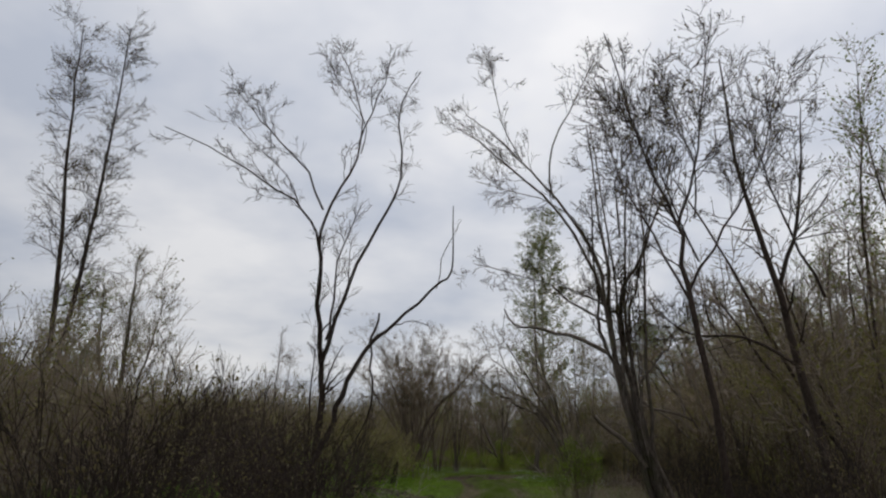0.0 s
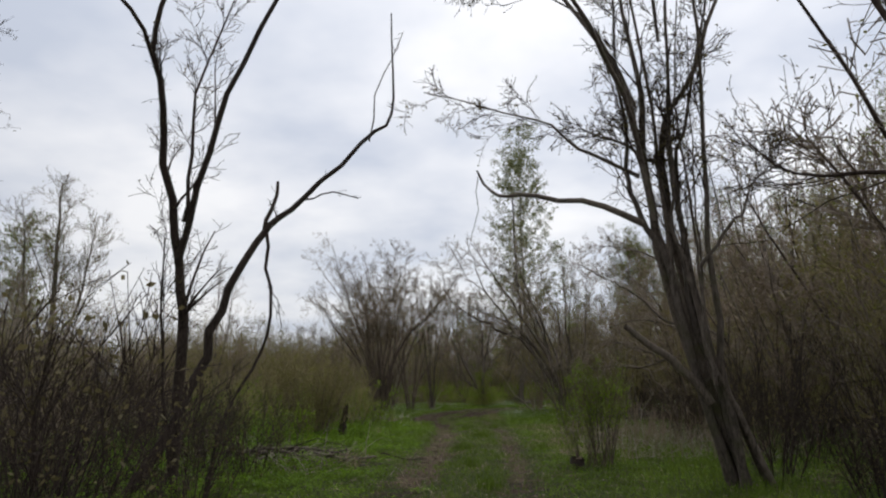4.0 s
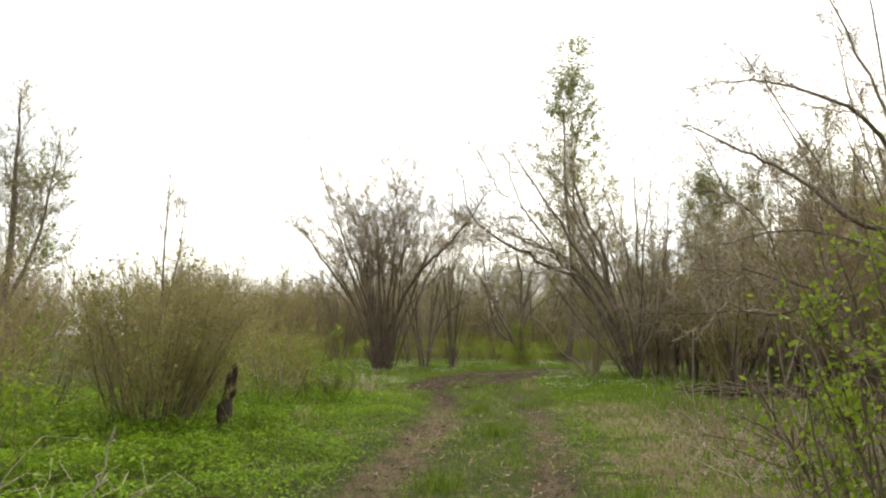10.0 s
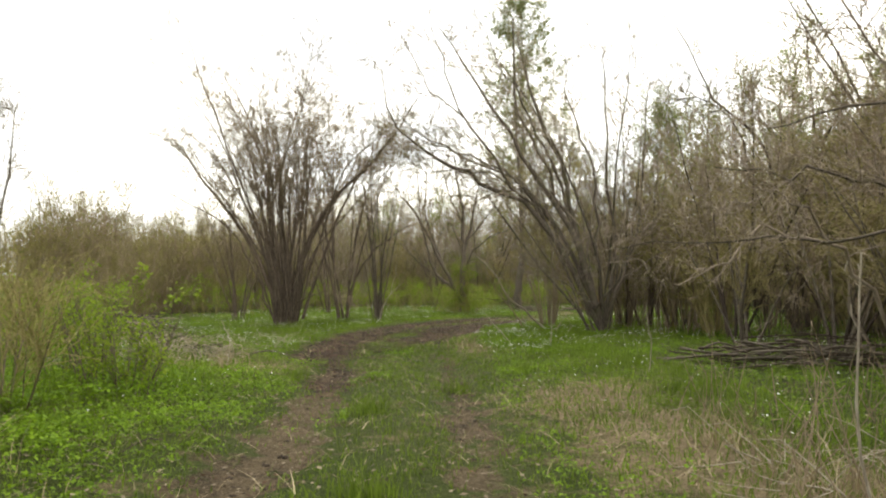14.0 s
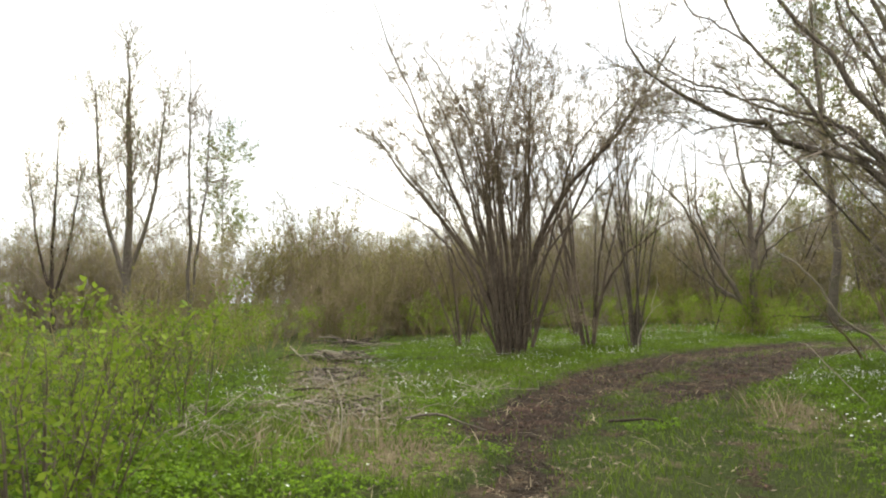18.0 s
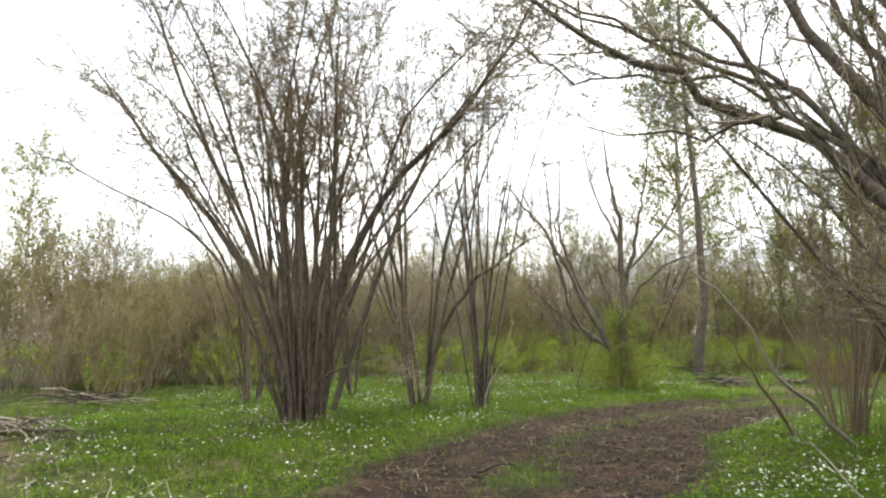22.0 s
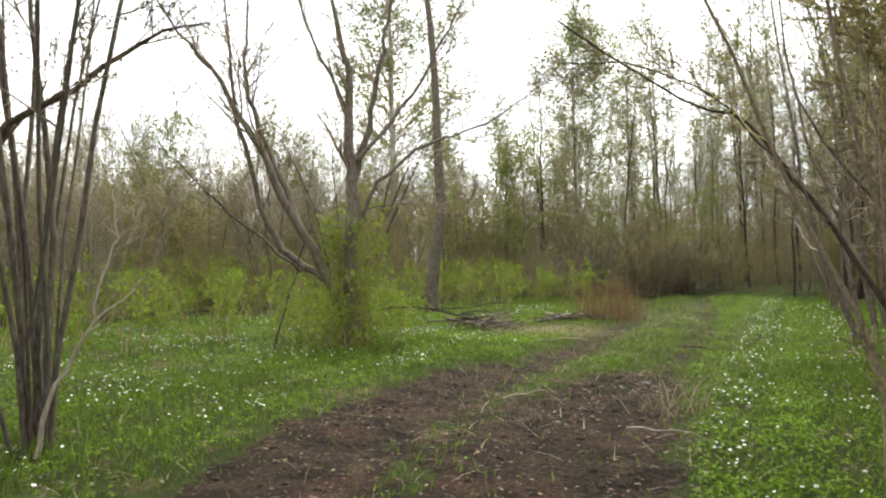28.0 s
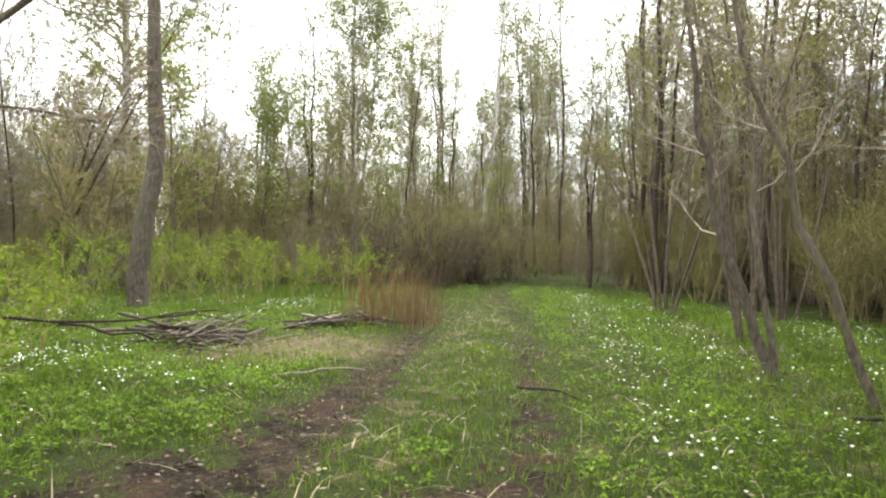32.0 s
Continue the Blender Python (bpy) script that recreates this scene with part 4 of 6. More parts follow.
woody("fallen_branch", "dark fallen branch jutting out from the foot of the ivied tree", "branch", ground_at(0.15, 48.95),
      [line([(0.1, 48.95, 0.10), (0.25, 48.9, 0.5), (0.5, 48.9, 0.69), (1.4, 48.7, 0.66), (2.3, 48.35, 0.77)], 0.024, 0.006, 14, 109),
       line([(1.2, 48.75, 0.66), (1.8, 48.4, 0.56), (2.3, 48.2, 0.63)], 0.012, 0.005, 8, 110)], (BARK_DARK, BARK_DARK, LEAF_BUD), 111, "limb", limbs=2, twig=1, l_limb=(0.2, 0.5), l_twig=(0.1, 0.3), lift=0.0)
woody("leaning_pole", "thin dark dead pole leaning against the ivied tree", "branch", ground_at(-1.2, 48.75),
      [line([(-1.22, 48.75, 0.05), (-1.0, 48.8, 0.8), (-0.84, 48.9, 1.44), (-0.6, 48.95, 2.0)], 0.016, 0.010, 8, 112)], (BARK_DARK, BARK_DARK, LEAF_BUD), 113, "pole", limbs=1, twig=1, l_limb=(0.1, 0.2), l_twig=(0.05, 0.1))


def leafy_bush(at, n, height, width, leaf_mat, seed, label, leaf_n=5, size=0.055, twig_mat=None, name="leafy_bush", lean=0.5, low=0.15, r=0.012):
    """A low bush thick with fresh leaves."""
    rng = rng_of(seed)
    st = [clump(rng, (0, 0, 0), n, height, lean, r, width * 0.4, 6, 0.08, 0.03)]
    br = sprout(rng, st, 4, low, 0.95, 0.6, 0.25 * width, 0.7 * width, 0.6, n=3, wob=0.15, lift=0.08, thin=0.003)
    tw = sprout(rng, br, 3, 0.2, 1.0, 0.6, 0.12, 0.35, 0.6, n=2, wob=0.15, lift=0.08, thin=0.0025)
    root = new(name)
    root.location = ground_at(*at)
    for a, r in st:
        for k in range(len(a)):
            part_of("stem", mesh_of("stem", *tubes([(a[k : k + 1], r[k : k + 1])], 4), twig_mat or TWIG_OLIVE, True), root)
    part_of("crown", mesh_of("crown", *tubes(br + tw, 3), twig_mat or TWIG_OLIVE, True), root)
    part_of("foliage", mesh_of("foliage", *leaves(rng, br + tw, leaf_n, size, 0.04), leaf_mat), root, "fresh green leaves")
    return tagged(root, label, "bush")


rng = rng_of(115)
shoots = [clump(rng, (0, 0, 0), 80, 1.3, 0.5, 0.008, 0.7, 7, 0.16, 0.03), clump(rng, (0.08, -0.02, 0), 70, 2.5, 0.06, 0.008, 0.30, 8, 0.06, 0.0)]
side_shoots = sprout(rng, shoots, 3, 0.2, 0.95, 0.8, 0.15, 0.5, 0.7, n=3, thin=0.003)
ivy = new("climbing_shrub")
ivy.location = ground_at(-0.15, 48.92)
part_of("foliage", mesh_of("foliage", *leaves(rng, shoots + side_shoots, 7, 0.055, 0.05, 0.7, 0.1), LEAF_FRESH), ivy)
part_of("crown", mesh_of("crown", *tubes(shoots + side_shoots, 3), TWIG_OLIVE, True), ivy, "thin green-brown shoots")
tagged(ivy, "fresh green climbing shoots wrapped round the foot of the willow", "bush")

# the single straight trunk behind the bend
t_stems = [line([(2.6, 56.0, 0.0), (2.62, 56.0, 1.1), (2.85, 55.95, 2.6), (2.8, 55.95, 4.5), (2.75, 55.95, 6.5), (2.55, 55.97, 9.5), (2.4, 56.0, 15.0)], 0.20, 0.05, 20, 121)]
woody("tall_tree", "tall straight grey trunk, bare below with a few hanging leafy branches", "tree", ground_at(2.6, 56.0), t_stems, (BARK_GREY, TWIG, LEAF_BIRCH), 122,
      "trunk", limbs=30, twig=6, fine=2, leaf_n=1, leaf_size=0.06, l_limb=(1.0, 2.6), l_twig=(0.4, 1.0), s_limb=(0.4, 1.0), ang=1.2, lift=-0.03, wob=0.16, ratio=0.16, spread=0.08)

# the willow leaning across the track before the bend
b = (3.75, 38.5, 0.1)
l_stems = [
    line([b, (3.2, 38.5, 2.2), (2.7, 38.42, 4.2), (1.9, 38.45, 6.2), (1.6, 38.45, 7.8)], 0.11, 0.012, 14, 131, 0.05),
    line([b, (3.1, 38.4, 2.3), (1.95, 38.4, 4.3), (0.7, 38.2, 6.2), (-0.45, 38.0, 7.9)], 0.105, 0.012, 14, 132, 0.05),
    line([b, (2.9, 38.4, 1.9), (1.7, 38.45, 3.39), (0.5, 38.2, 4.0), (-0.54, 37.99, 4.5), (-1.55, 37.5, 5.4), (-1.8, 37.4, 6.7)], 0.09, 0.010, 16, 133, 0.05),
    line([b, (3.0, 38.6, 2.1), (1.75, 38.7, 3.88), (0.49, 38.56, 4.5), (-1.15, 37.85, 5.1)], 0.07, 0.010, 14, 134, 0.05),
    line([b, (3.1, 38.6, 2.5), (2.26, 38.65, 4.45), (1.66, 38.7, 5.6), (1.5, 38.6, 7.4)], 0.07, 0.010, 14, 135, 0.05),
    line([(2.9, 38.5, 2.3), (1.75, 38.65, 3.75), (0.5, 38.4, 3.55), (-0.6, 38.16, 3.65)], 0.032, 0.008, 12, 136, 0.05),
    line([(2.68, 38.50, 2.26), (1.84, 38.56, 3.41), (0.23, 38.40, 5.60), (-0.34, 38.25, 7.02), (-0.69, 38.13, 8.32)], 0.05, 0.008, 14, 240, 0.05),
    line([(2.89, 38.47, 2.04), (1.58, 38.56, 3.95), (0.23, 38.40, 4.67), (-0.83, 38.08, 5.08), (-1.59, 37.73, 5.69)], 0.04, 0.008, 14, 241, 0.05),
    line([(3.21, 38.41, 2.04), (2.64, 38.50, 3.93), (1.96, 38.56, 5.39), (1.34, 38.55, 6.73), (0.47, 38.44, 8.43)], 0.05, 0.008, 14, 242, 0.05),
    line([(0.23, 38.40, 5.60), (-0.45, 38.21, 6.17), (-1.02, 38.00, 6.94), (-1.35, 37.85, 7.61)], 0.022, 0.008, 14, 243, 0.05),
    line([(1.58, 38.56, 3.95), (0.46, 38.44, 4.21), (-0.67, 38.14, 4.16), (-1.32, 37.86, 4.57)], 0.025, 0.008, 14, 244, 0.05),
    line([(3.52, 38.34, 2.03), (3.56, 38.33, 3.93), (2.97, 38.46, 5.69), (2.78, 38.49, 7.38)], 0.04, 0.008, 14, 245, 0.05),
    line([b, (4.0, 38.4, 2.2), (3.9, 38.3, 4.6), (3.75, 38.24, 7.2)], 0.07, 0.012, 12, 137, 0.05),
    line([b, (4.4, 38.5, 2.0), (4.8, 38.5, 4.2), (5.0, 38.6, 6.5)], 0.06, 0.012, 12, 138, 0.05),
    line([(3.5, 38.4, 0.7), (3.28, 38.34, 1.05), (2.5, 38.4, 1.5), (1.9, 38.46, 1.81)], 0.03, 0.010, 9, 139, 0.05),
    line([(3.5, 38.3, 0.7), (4.1, 37.6, 1.7), (4.5, 37.4, 2.6), (5.2, 37.1, 3.2), (6.3, 36.9, 3.1)], 0.03, 0.010, 12, 142, 0.05),
]
l_stems.append(clump(rng_of(140), b, 9, 7.2, 0.6, 0.036, 0.4, 9, 0.09, 0.0, (math.pi, 0.9)))
woody("leaning_willow", "broad willow with many grey stems leaning over the track", "tree", ground_at(b[0], b[1], 0.05), l_stems, (BARK_GREY, TWIG_GREY, LEAF_OLIVE), 141,
      limbs=9, twig=8, fine=4, leaf_n=1, leaf_size=0.034, l_limb=(1.0, 2.6), l_twig=(0.25, 0.8), l_fine=(0.1, 0.32), s_limb=(0.2, 0.98), ang=0.65, lift=0.04, wob=0.22, ratio=0.4, sides=6, thin=0.0048, brush=3, shorten=0.4)
woody("leaning_tree", "dark slim trunk leaning low over the flowery verge", "tree", ground_at(4.5, 42.5),
      [line([(4.5, 42.5, 0.0), (4.06, 42.9, 0.8), (3.8, 43.25, 1.55), (3.48, 43.55, 2.26), (3.2, 43.7, 2.68), (2.7, 43.95, 2.92), (1.5, 43.97, 3.6)], 0.031, 0.008, 18, 144, 0.012),
       line([(3.5, 43.5, 2.2), (3.1, 43.9, 2.9), (2.4, 44.2, 3.3), (1.6, 44.3, 3.3)], 0.013, 0.005, 8, 145),
       line([(4.4, 42.6, 0.2), (4.4, 42.9, 2.0), (4.1, 43.3, 3.6), (3.4, 43.6, 5.2)], 0.05, 0.01, 12, 146),
       line([(4.9, 42.3, 0.0), (4.9, 42.8, 2.0), (4.6, 43.3, 3.6), (3.9, 43.6, 5.4)], 0.045, 0.01, 12, 148)], (BARK_DARK, TWIG, LEAF_OLIVE), 147,
      limbs=11, twig=6, fine=2, leaf_n=1, l_limb=(0.4, 1.4), l_twig=(0.2, 0.6), ratio=0.35)
sap_stems = [line([(2.2, 41.2, 0.0), (2.05, 41.05, 0.35), (1.72, 40.55, 0.8), (1.42, 40.1, 1.15), (1.2, 39.8, 1.45)], 0.026, 0.006, 14, 150, 0.02),
             line([(2.25, 41.35, 0.0), (2.2, 41.4, 0.6), (2.15, 41.4, 1.1)], 0.012, 0.006, 7, 154, 0.02)]
woody("sapling", "thin grey saplings leaning in over the track", "sapling", ground_at(1.87, 40.7), moved(sap_stems, -0.35, -0.6), (TWIG, TWIG, LEAF_OLIVE), 153,
      limbs=4, twig=3, leaf_n=1, leaf_size=0.03, l_limb=(0.15, 0.4), l_twig=(0.1, 0.25), ratio=0.4, wob=0.2)
hazel((2.6, 41.0), 24, 5.4, 0.17, 0.018, 158, "slender pale-brown shrub of upright stems at the bend", mats=(TWIG, TWIG_OLIVE, LEAF_OLIVE), limbs=3, leaf_n=2)
woody("pale_dead_stem", "pale barkless stem leaning out from the shrubs", "dead stem", ground_at(2.5, 40.2),
      [line([(2.5, 40.2, 0.0), (1.92, 39.75, 0.55), (1.37, 39.2, 0.99), (1.1, 39.0, 1.46), (0.80, 38.8, 1.86), (0.45, 38.6, 2.12)], 0.030, 0.012, 14, 155, 0.015)], (BARK_PALE, BARK_PALE, LEAF_BUD), 156, limbs=1, twig=1, l_limb=(0.2, 0.5), l_twig=(0.1, 0.2))
for k, (x, y, n, h, ln) in enumerate(((9.35, 48.55, 7, 7.5, 0.2), (11.5, 52.0, 6, 6.5, 0.25), (9.9, 45.3, 4, 6.5, 0.3), (5.4, 40.6, 8, 5.0, 0.3), (12.6, 50.2, 5, 7.0, 0.25))):
    hazel((x, y), n, h, ln, 0.040, 160 + 3 * k, "young grey-brown shrub with upright stems on the flowery verge", mats=(BARK_HAZEL, TWIG_OLIVE, LEAF_OLIVE), leaf_n=2, leaf_size=0.045)
woody("leaning_tree", "slender grey tree leaning back over the flowery verge", "tree", ground_at(7.25, 46.85),
      [line([(7.25, 46.85, 0.0), (7.1, 46.95, 0.7), (6.88, 47.25, 1.9), (6.7, 47.35, 2.9), (6.58, 47.45, 4.2), (6.3, 47.6, 6.5)], 0.06, 0.01, 14, 188),
       line([(7.3, 46.8, 0.1), (7.2, 47.0, 1.6), (7.3, 47.2, 3.2), (7.0, 47.4, 6.0)], 0.04, 0.01, 12, 189),
       line([(6.75, 45.5, 0.0), (6.31, 46.05, 1.92), (5.97, 46.35, 3.2), (5.7, 46.5, 5.5)], 0.04, 0.01, 12, 190)], (BARK_GREY, TWIG_GREY, LEAF_OLIVE), 187,
      limbs=12, twig=7, fine=2, leaf_n=1, l_limb=(0.5, 1.5), l_twig=(0.3, 0.7), ratio=0.35)


# ---- shrubs of the thicket, saplings and the woods behind ----
def shrub_lines(seed, n, height, lean, r, limbs, twig, spreadr=0.35):
    rng = rng_of(seed)
    st = [clump(rng, (0, 0, 0), n, height, lean, r, spreadr, 6, 0.07, 0.02)]
    br = sprout(rng, st, limbs, 0.12, 0.98, 0.55, 0.5, 1.4, 0.5, n=3, wob=0.15, lift=0.08, thin=0.004)
    tw = sprout(rng, br, twig, 0.1, 1.0, 0.55, 0.3, 0.8, 0.6, n=2, wob=0.18, lift=0.08, thin=0.0035)
    return rng, st, br, tw


def shrub(seed, n, height, lean, r, mats, label, limbs=6, twig=5, leaf_n=2, leaf_size=0.055, name="shrub"):
    rng, st, br, tw = shrub_lines(seed, n, height, lean, r, limbs, twig)
    root = new(name)
    for a, q in st:
        for k in range(len(a)):
            part_of("stem", mesh_of("stem", *tubes([(a[k : k + 1], q[k : k + 1])], 4), mats[0], True), root)
    part_of("crown", mesh_of("crown", *tubes(br + tw, 3), mats[1], True), root, "dense fine twigs")
    part_of("foliage", mesh_of("foliage", *leaves(rng, tw, leaf_n, leaf_size, 0.06), mats[2]), root)
    return tagged(root, label, "shrub", "shrubs of the thicket")


def thicket(seed, mats, height, leaf_n, width=2.4, size=0.055):
    """A stretch of tangled undergrowth nobody could count: one mesh."""
    vs, fs, ms, at = [], [], [], 0
    rng = rng_of(seed)
    for k in range(5):
        r2, st, br, tw = shrub_lines(seed + 10 + k, 9, height * rng.uniform(0.75, 1.1), 0.35, 0.018, 5, 5)
        off = np.array([(k - 2) * width / 4 + rng.normal(0, 0.2), rng.normal(0, 0.5), 0])
        for v, f, m in ((*tubes(st, 3), 0), (*ribbons(br + tw), 0), (*leaves(r2, tw, leaf_n, size, 0.08), 1)):
            vs.append(v + off), fs.append(f + at), ms.append(np.full(len(f), m, np.int32))
            at += len(v)
    me = mesh_of("undergrowth", np.concatenate(vs), np.concatenate(fs), mats[0], False)
    me.materials.append(mats[1])
    me.polygons.foreach_set("material_index", np.concatenate(ms))
    return tagged(new("undergrowth", me), "dense brown undergrowth of bare budding twigs", "undergrowth", kind="stuff")


brown = [shrub(301 + 5 * k, 10, 3.0 + 0.4 * k, 0.38, 0.009, (BARK_HAZEL, TWIG, LEAF_OLIVE), "tall brown budding shrub in the thicket along the track", leaf_n=1) for k in range(3)]
olive = [shrub(331 + 5 * k, 10, 2.7 + 0.4 * k, 0.4, 0.009, (BARK_HAZEL, TWIG_OLIVE, LEAF_OLIVE), "tall olive-green budding shrub in the thicket along the track", leaf_n=3) for k in range(3)]
def open_gap(points):
    """Drops the places that would close the open gap west of the clearing."""
    return [p for p in points if not (-1.1 < (p[0] + 0.5) / max(p[1] - 31.0, 1.0) < -0.82)]


LEFT_A = [(-7.0, 11.0), (-7.4, 15.0), (-8.2, 21.0), (-8.8, 27.0), (-9.4, 30.0)]
LEFT_B = [(-12.2, 45.0), (-11.6, 46.5), (-11.5, 50.0), (-9.0, 55.0), (-4.0, 58.0), (0.5, 60.0), (5.0, 61.0), (8.0, 60.0)]
RIGHT_LOW = [(5.6, 7.0), (6.2, 11.0), (6.5, 15.0)]
RIGHT = [(7.0, 16.0), (7.9, 20.0), (8.8, 26.0), (9.4, 31.0), (9.2, 35.0), (9.6, 39.5), (13.0, 44.0), (15.6, 50.0), (16.6, 55.0), (16.6, 59.5)]
END = [(8.5, 60.0), (11.0, 60.5), (14.0, 60.0), (17.5, 62.0)]
near = along(RIGHT_LOW, 1.1, 0.4, 409) + along(LEFT_B, 1.3, 0.4, 402) + along(RIGHT, 1.15, 0.4, 403) + along(END, 1.0, 0.3, 404)
near = [near[i] for i in rng_of(405).permutation(len(near))]
end_low = [p for p in near if p[1] > 56.5 and p[0] > -5]
left_low = [p for p in near if p[0] < -5 and p[1] > 38]
fresh = [p for p in near if p[0] > 5 and p[1] > 23 and p not in end_low]
near = [p for p in near if p not in end_low + left_low + fresh]
spread_copies(brown, near[: len(near) * 3 // 5], 406, (0.85, 1.2))
spread_copies(olive, near[len(near) * 3 // 5 :], 407, (0.85, 1.2))
low_left = along(LEFT_A, 1.2, 0.4, 401) + end_low
spread_copies([copy_thing(q, Matrix.Identity(4)) for q in brown + olive[:1]], [p for p in low_left if p[1] < 40], 408, (0.8, 1.02))
spread_copies([copy_thing(q, Matrix.Identity(4)) for q in olive], end_low, 417, (0.6, 0.85))
spread_copies([copy_thing(q, Matrix.Identity(4)) for q in olive], fresh, 416, (0.8, 1.1))
behind = []
for k, out in enumerate((2.0, 4.6)):
    behind += along(RIGHT_LOW, 2.0, 0.4, 413 + k, -out) + along(LEFT_B, 2.2, 0.4, 420 + k, out) + along(RIGHT, 2.0, 0.4, 430 + k, -out) + along(END, 2.0, 0.3, 440 + k, out)
under = [thicket(451, (TWIG, LEAF_OLIVE), 3.6, 3), thicket(471, (TWIG_OLIVE, LEAF_OLIVE), 3.4, 4), thicket(491, (TWIG_GREY, LEAF_OLIVE), 4.2, 3)]
behind = [behind[i] for i in rng_of(445).permutation(len(behind))]
spread_copies([copy_thing(q, Matrix.Identity(4)) for q in under], [p for p in left_low if p[1] < 47], 415, (0.58, 0.76))
spread_copies([copy_thing(q, Matrix.Identity(4)) for q in under], [p for p in left_low if p[1] >= 47], 418, (0.85, 1.08))
end_behind = [p for p in behind if (p[1] > 56.5 and p[0] > -5) or (p[0] < -5 and p[1] > 38)]
fresh_behind = [p for p in behind if p[0] > 5 and p[1] > 23 and p not in end_behind]
spread_copies(under, [p for p in behind if p not in end_behind + fresh_behind], 446, (0.85, 1.15))
low_behind = along(LEFT_A, 2.2, 0.4, 410, 2.5) + along(LEFT_A, 2.2, 0.4, 411, 5.0) + along(LEFT_A, 2.4, 0.4, 412, 8.0) + end_behind
spread_copies([copy_thing(q, Matrix.Identity(4)) for q in (under[0], under[2])], [p for p in low_behind if p[1] < 38 and p[0] < 0], 447, (0.75, 1.0))
spread_copies([copy_thing(q, Matrix.Identity(4)) for q in under], [p for p in low_behind if p[1] >= 38 and not (p[0] < -5 and p[1] > 47)], 456, (0.62, 0.86))
spread_copies([copy_thing(q, Matrix.Identity(4)) for q in under], [p for p in low_behind if p[0] < -5 and p[1] > 47], 463, (0.95, 1.2))
tall = [thicket(461, (TWIG_GREY, LEAF_OLIVE), 5.4, 3, 3.2), thicket(481, (TWIG, LEAF_OLIVE), 5.8, 3, 3.2)]
tall_right = along(RIGHT, 3.2, 0.6, 448, -3.2) + along(RIGHT, 3.2, 0.6, 449, -6.5) + along(RIGHT, 3.4, 0.6, 450, -10.5) + along(END, 3.0, 0.5, 453, 6.0) + along([(20, 66), (30, 70), (44, 72)], 3.0, 0.6, 454)
tall_right = [p for k, p in enumerate(tall_right) if p[1] < 43 or k % 2 == 0]
spread_copies(tall, tall_right, 457, (0.85, 1.2))
deep = along([(-12, 64), (-2, 66), (8, 67), (18, 68), (30, 74)], 2.6, 0.7, 458) + along([(-14, 71), (0, 73), (14, 75), (30, 82)], 3.0, 1.0, 459) + along([(-16, 80), (0, 83), (20, 86), (40, 92)], 3.4, 1.0, 460)
green = [thicket(476 + 20 * k, (TWIG_OLIVE, LEAF_BIRCH), 3.3 + 0.5 * k, 4) for k in range(2)]
for q in green:
    tagged(q, "undergrowth hazy with fresh olive-green leaves", "undergrowth", kind="stuff")
deep += fresh_behind
spread_copies(green + [copy_thing(q, Matrix.Identity(4)) for q in under[:2]], deep, 462, (0.8, 1.15))
spread_copies([copy_thing(q, Matrix.Identity(4)) for q in (under[1], green[0], under[0])], [p for p in along(RIGHT, 1.5, 0.4, 468, 0.4) if p[1] > 42.5], 469, (0.7, 0.95))
gloom = thicket(497, (BARK_HAZEL, LEAF_OLIVE), 2.7, 1, 3.2)
tagged(gloom, "dark tangled undergrowth where the track ends", "undergrowth", kind="stuff")
spread_copies([gloom], [(9.6, 60.6), (12.0, 61.0), (14.4, 61.4), (11.0, 62.8), (13.6, 63.4)], 498, (0.8, 1.0))
# brown brush behind the leaning willow and the tall thicket that closes the view to its east
spread_copies([copy_thing(q, Matrix.Identity(4)) for q in under], [(5.3, 40.6), (6.4, 39.2)], 451, (0.9, 1.1))
spread_copies([copy_thing(q, Matrix.Identity(4)) for q in (tall[1], tall[0])], [(7.5, 39.6), (6.7, 41.4), (8.8, 41.0)], 452, (1.0, 1.2))
# unseen undergrowth added behind the start, to keep sky light off the ground
back = along([(-8, -1.5), (-6.5, -5), (-5, -9), (0, -13), (6, -10), (7.5, -5), (8, -1)], 1.6, 0.5, 464) + along([(-12, -2), (-10, -6), (-7, -13), (0, -17), (9, -14), (11, -6), (12, 0)], 2.0, 0.6, 466)
spread_copies([copy_thing(q, Matrix.Identity(4)) for q in tall + under], back, 467, (0.9, 1.2))


def bushy_tree(seed, n, height, mats, label, leaf_n):
    """A tree of several stems from one foot with a dense brush of fine twigs."""
    rng = rng_of(seed)
    st = [clump(rng, (0, 0, 0), n, height, 0.42, 0.05, 0.3, 8, 0.07, 0.01)]
    br = sprout(rng, st, 9, 0.22, 0.98, 0.6, 0.8, 2.0, 0.4, n=4, wob=0.16, lift=0.05, thin=0.006, shorten=0.3)
    tw = sprout(rng, br, 7, 0.1, 1.0, 0.6, 0.35, 0.9, 0.5, n=3, wob=0.18, lift=0.05, thin=0.0055)
    fi = sprout(rng, tw, 3, 0.2, 1.0, 0.6, 0.2, 0.5, 0.6, n=2, wob=0.18, lift=0.05, thin=0.005)
    root = new("bushy_tree")
    for a, q in st:
        for k in range(len(a)):
            part_of("stem", mesh_of("stem", *tubes([(a[k : k + 1], q[k : k + 1])], 5), mats[0], True), root)
    part_of("crown", mesh_of("crown", *tubes(br, 3), mats[1], True), root)
    part_of("twig_brush", mesh_of("twig_brush", *ribbons(tw + fi), mats[1]), root)
    part_of("foliage", mesh_of("foliage", *leaves(rng, tw, leaf_n, 0.06, 0.08), mats[2]), root)
    return tagged(root, label, "tree", "bushy trees beside the track")


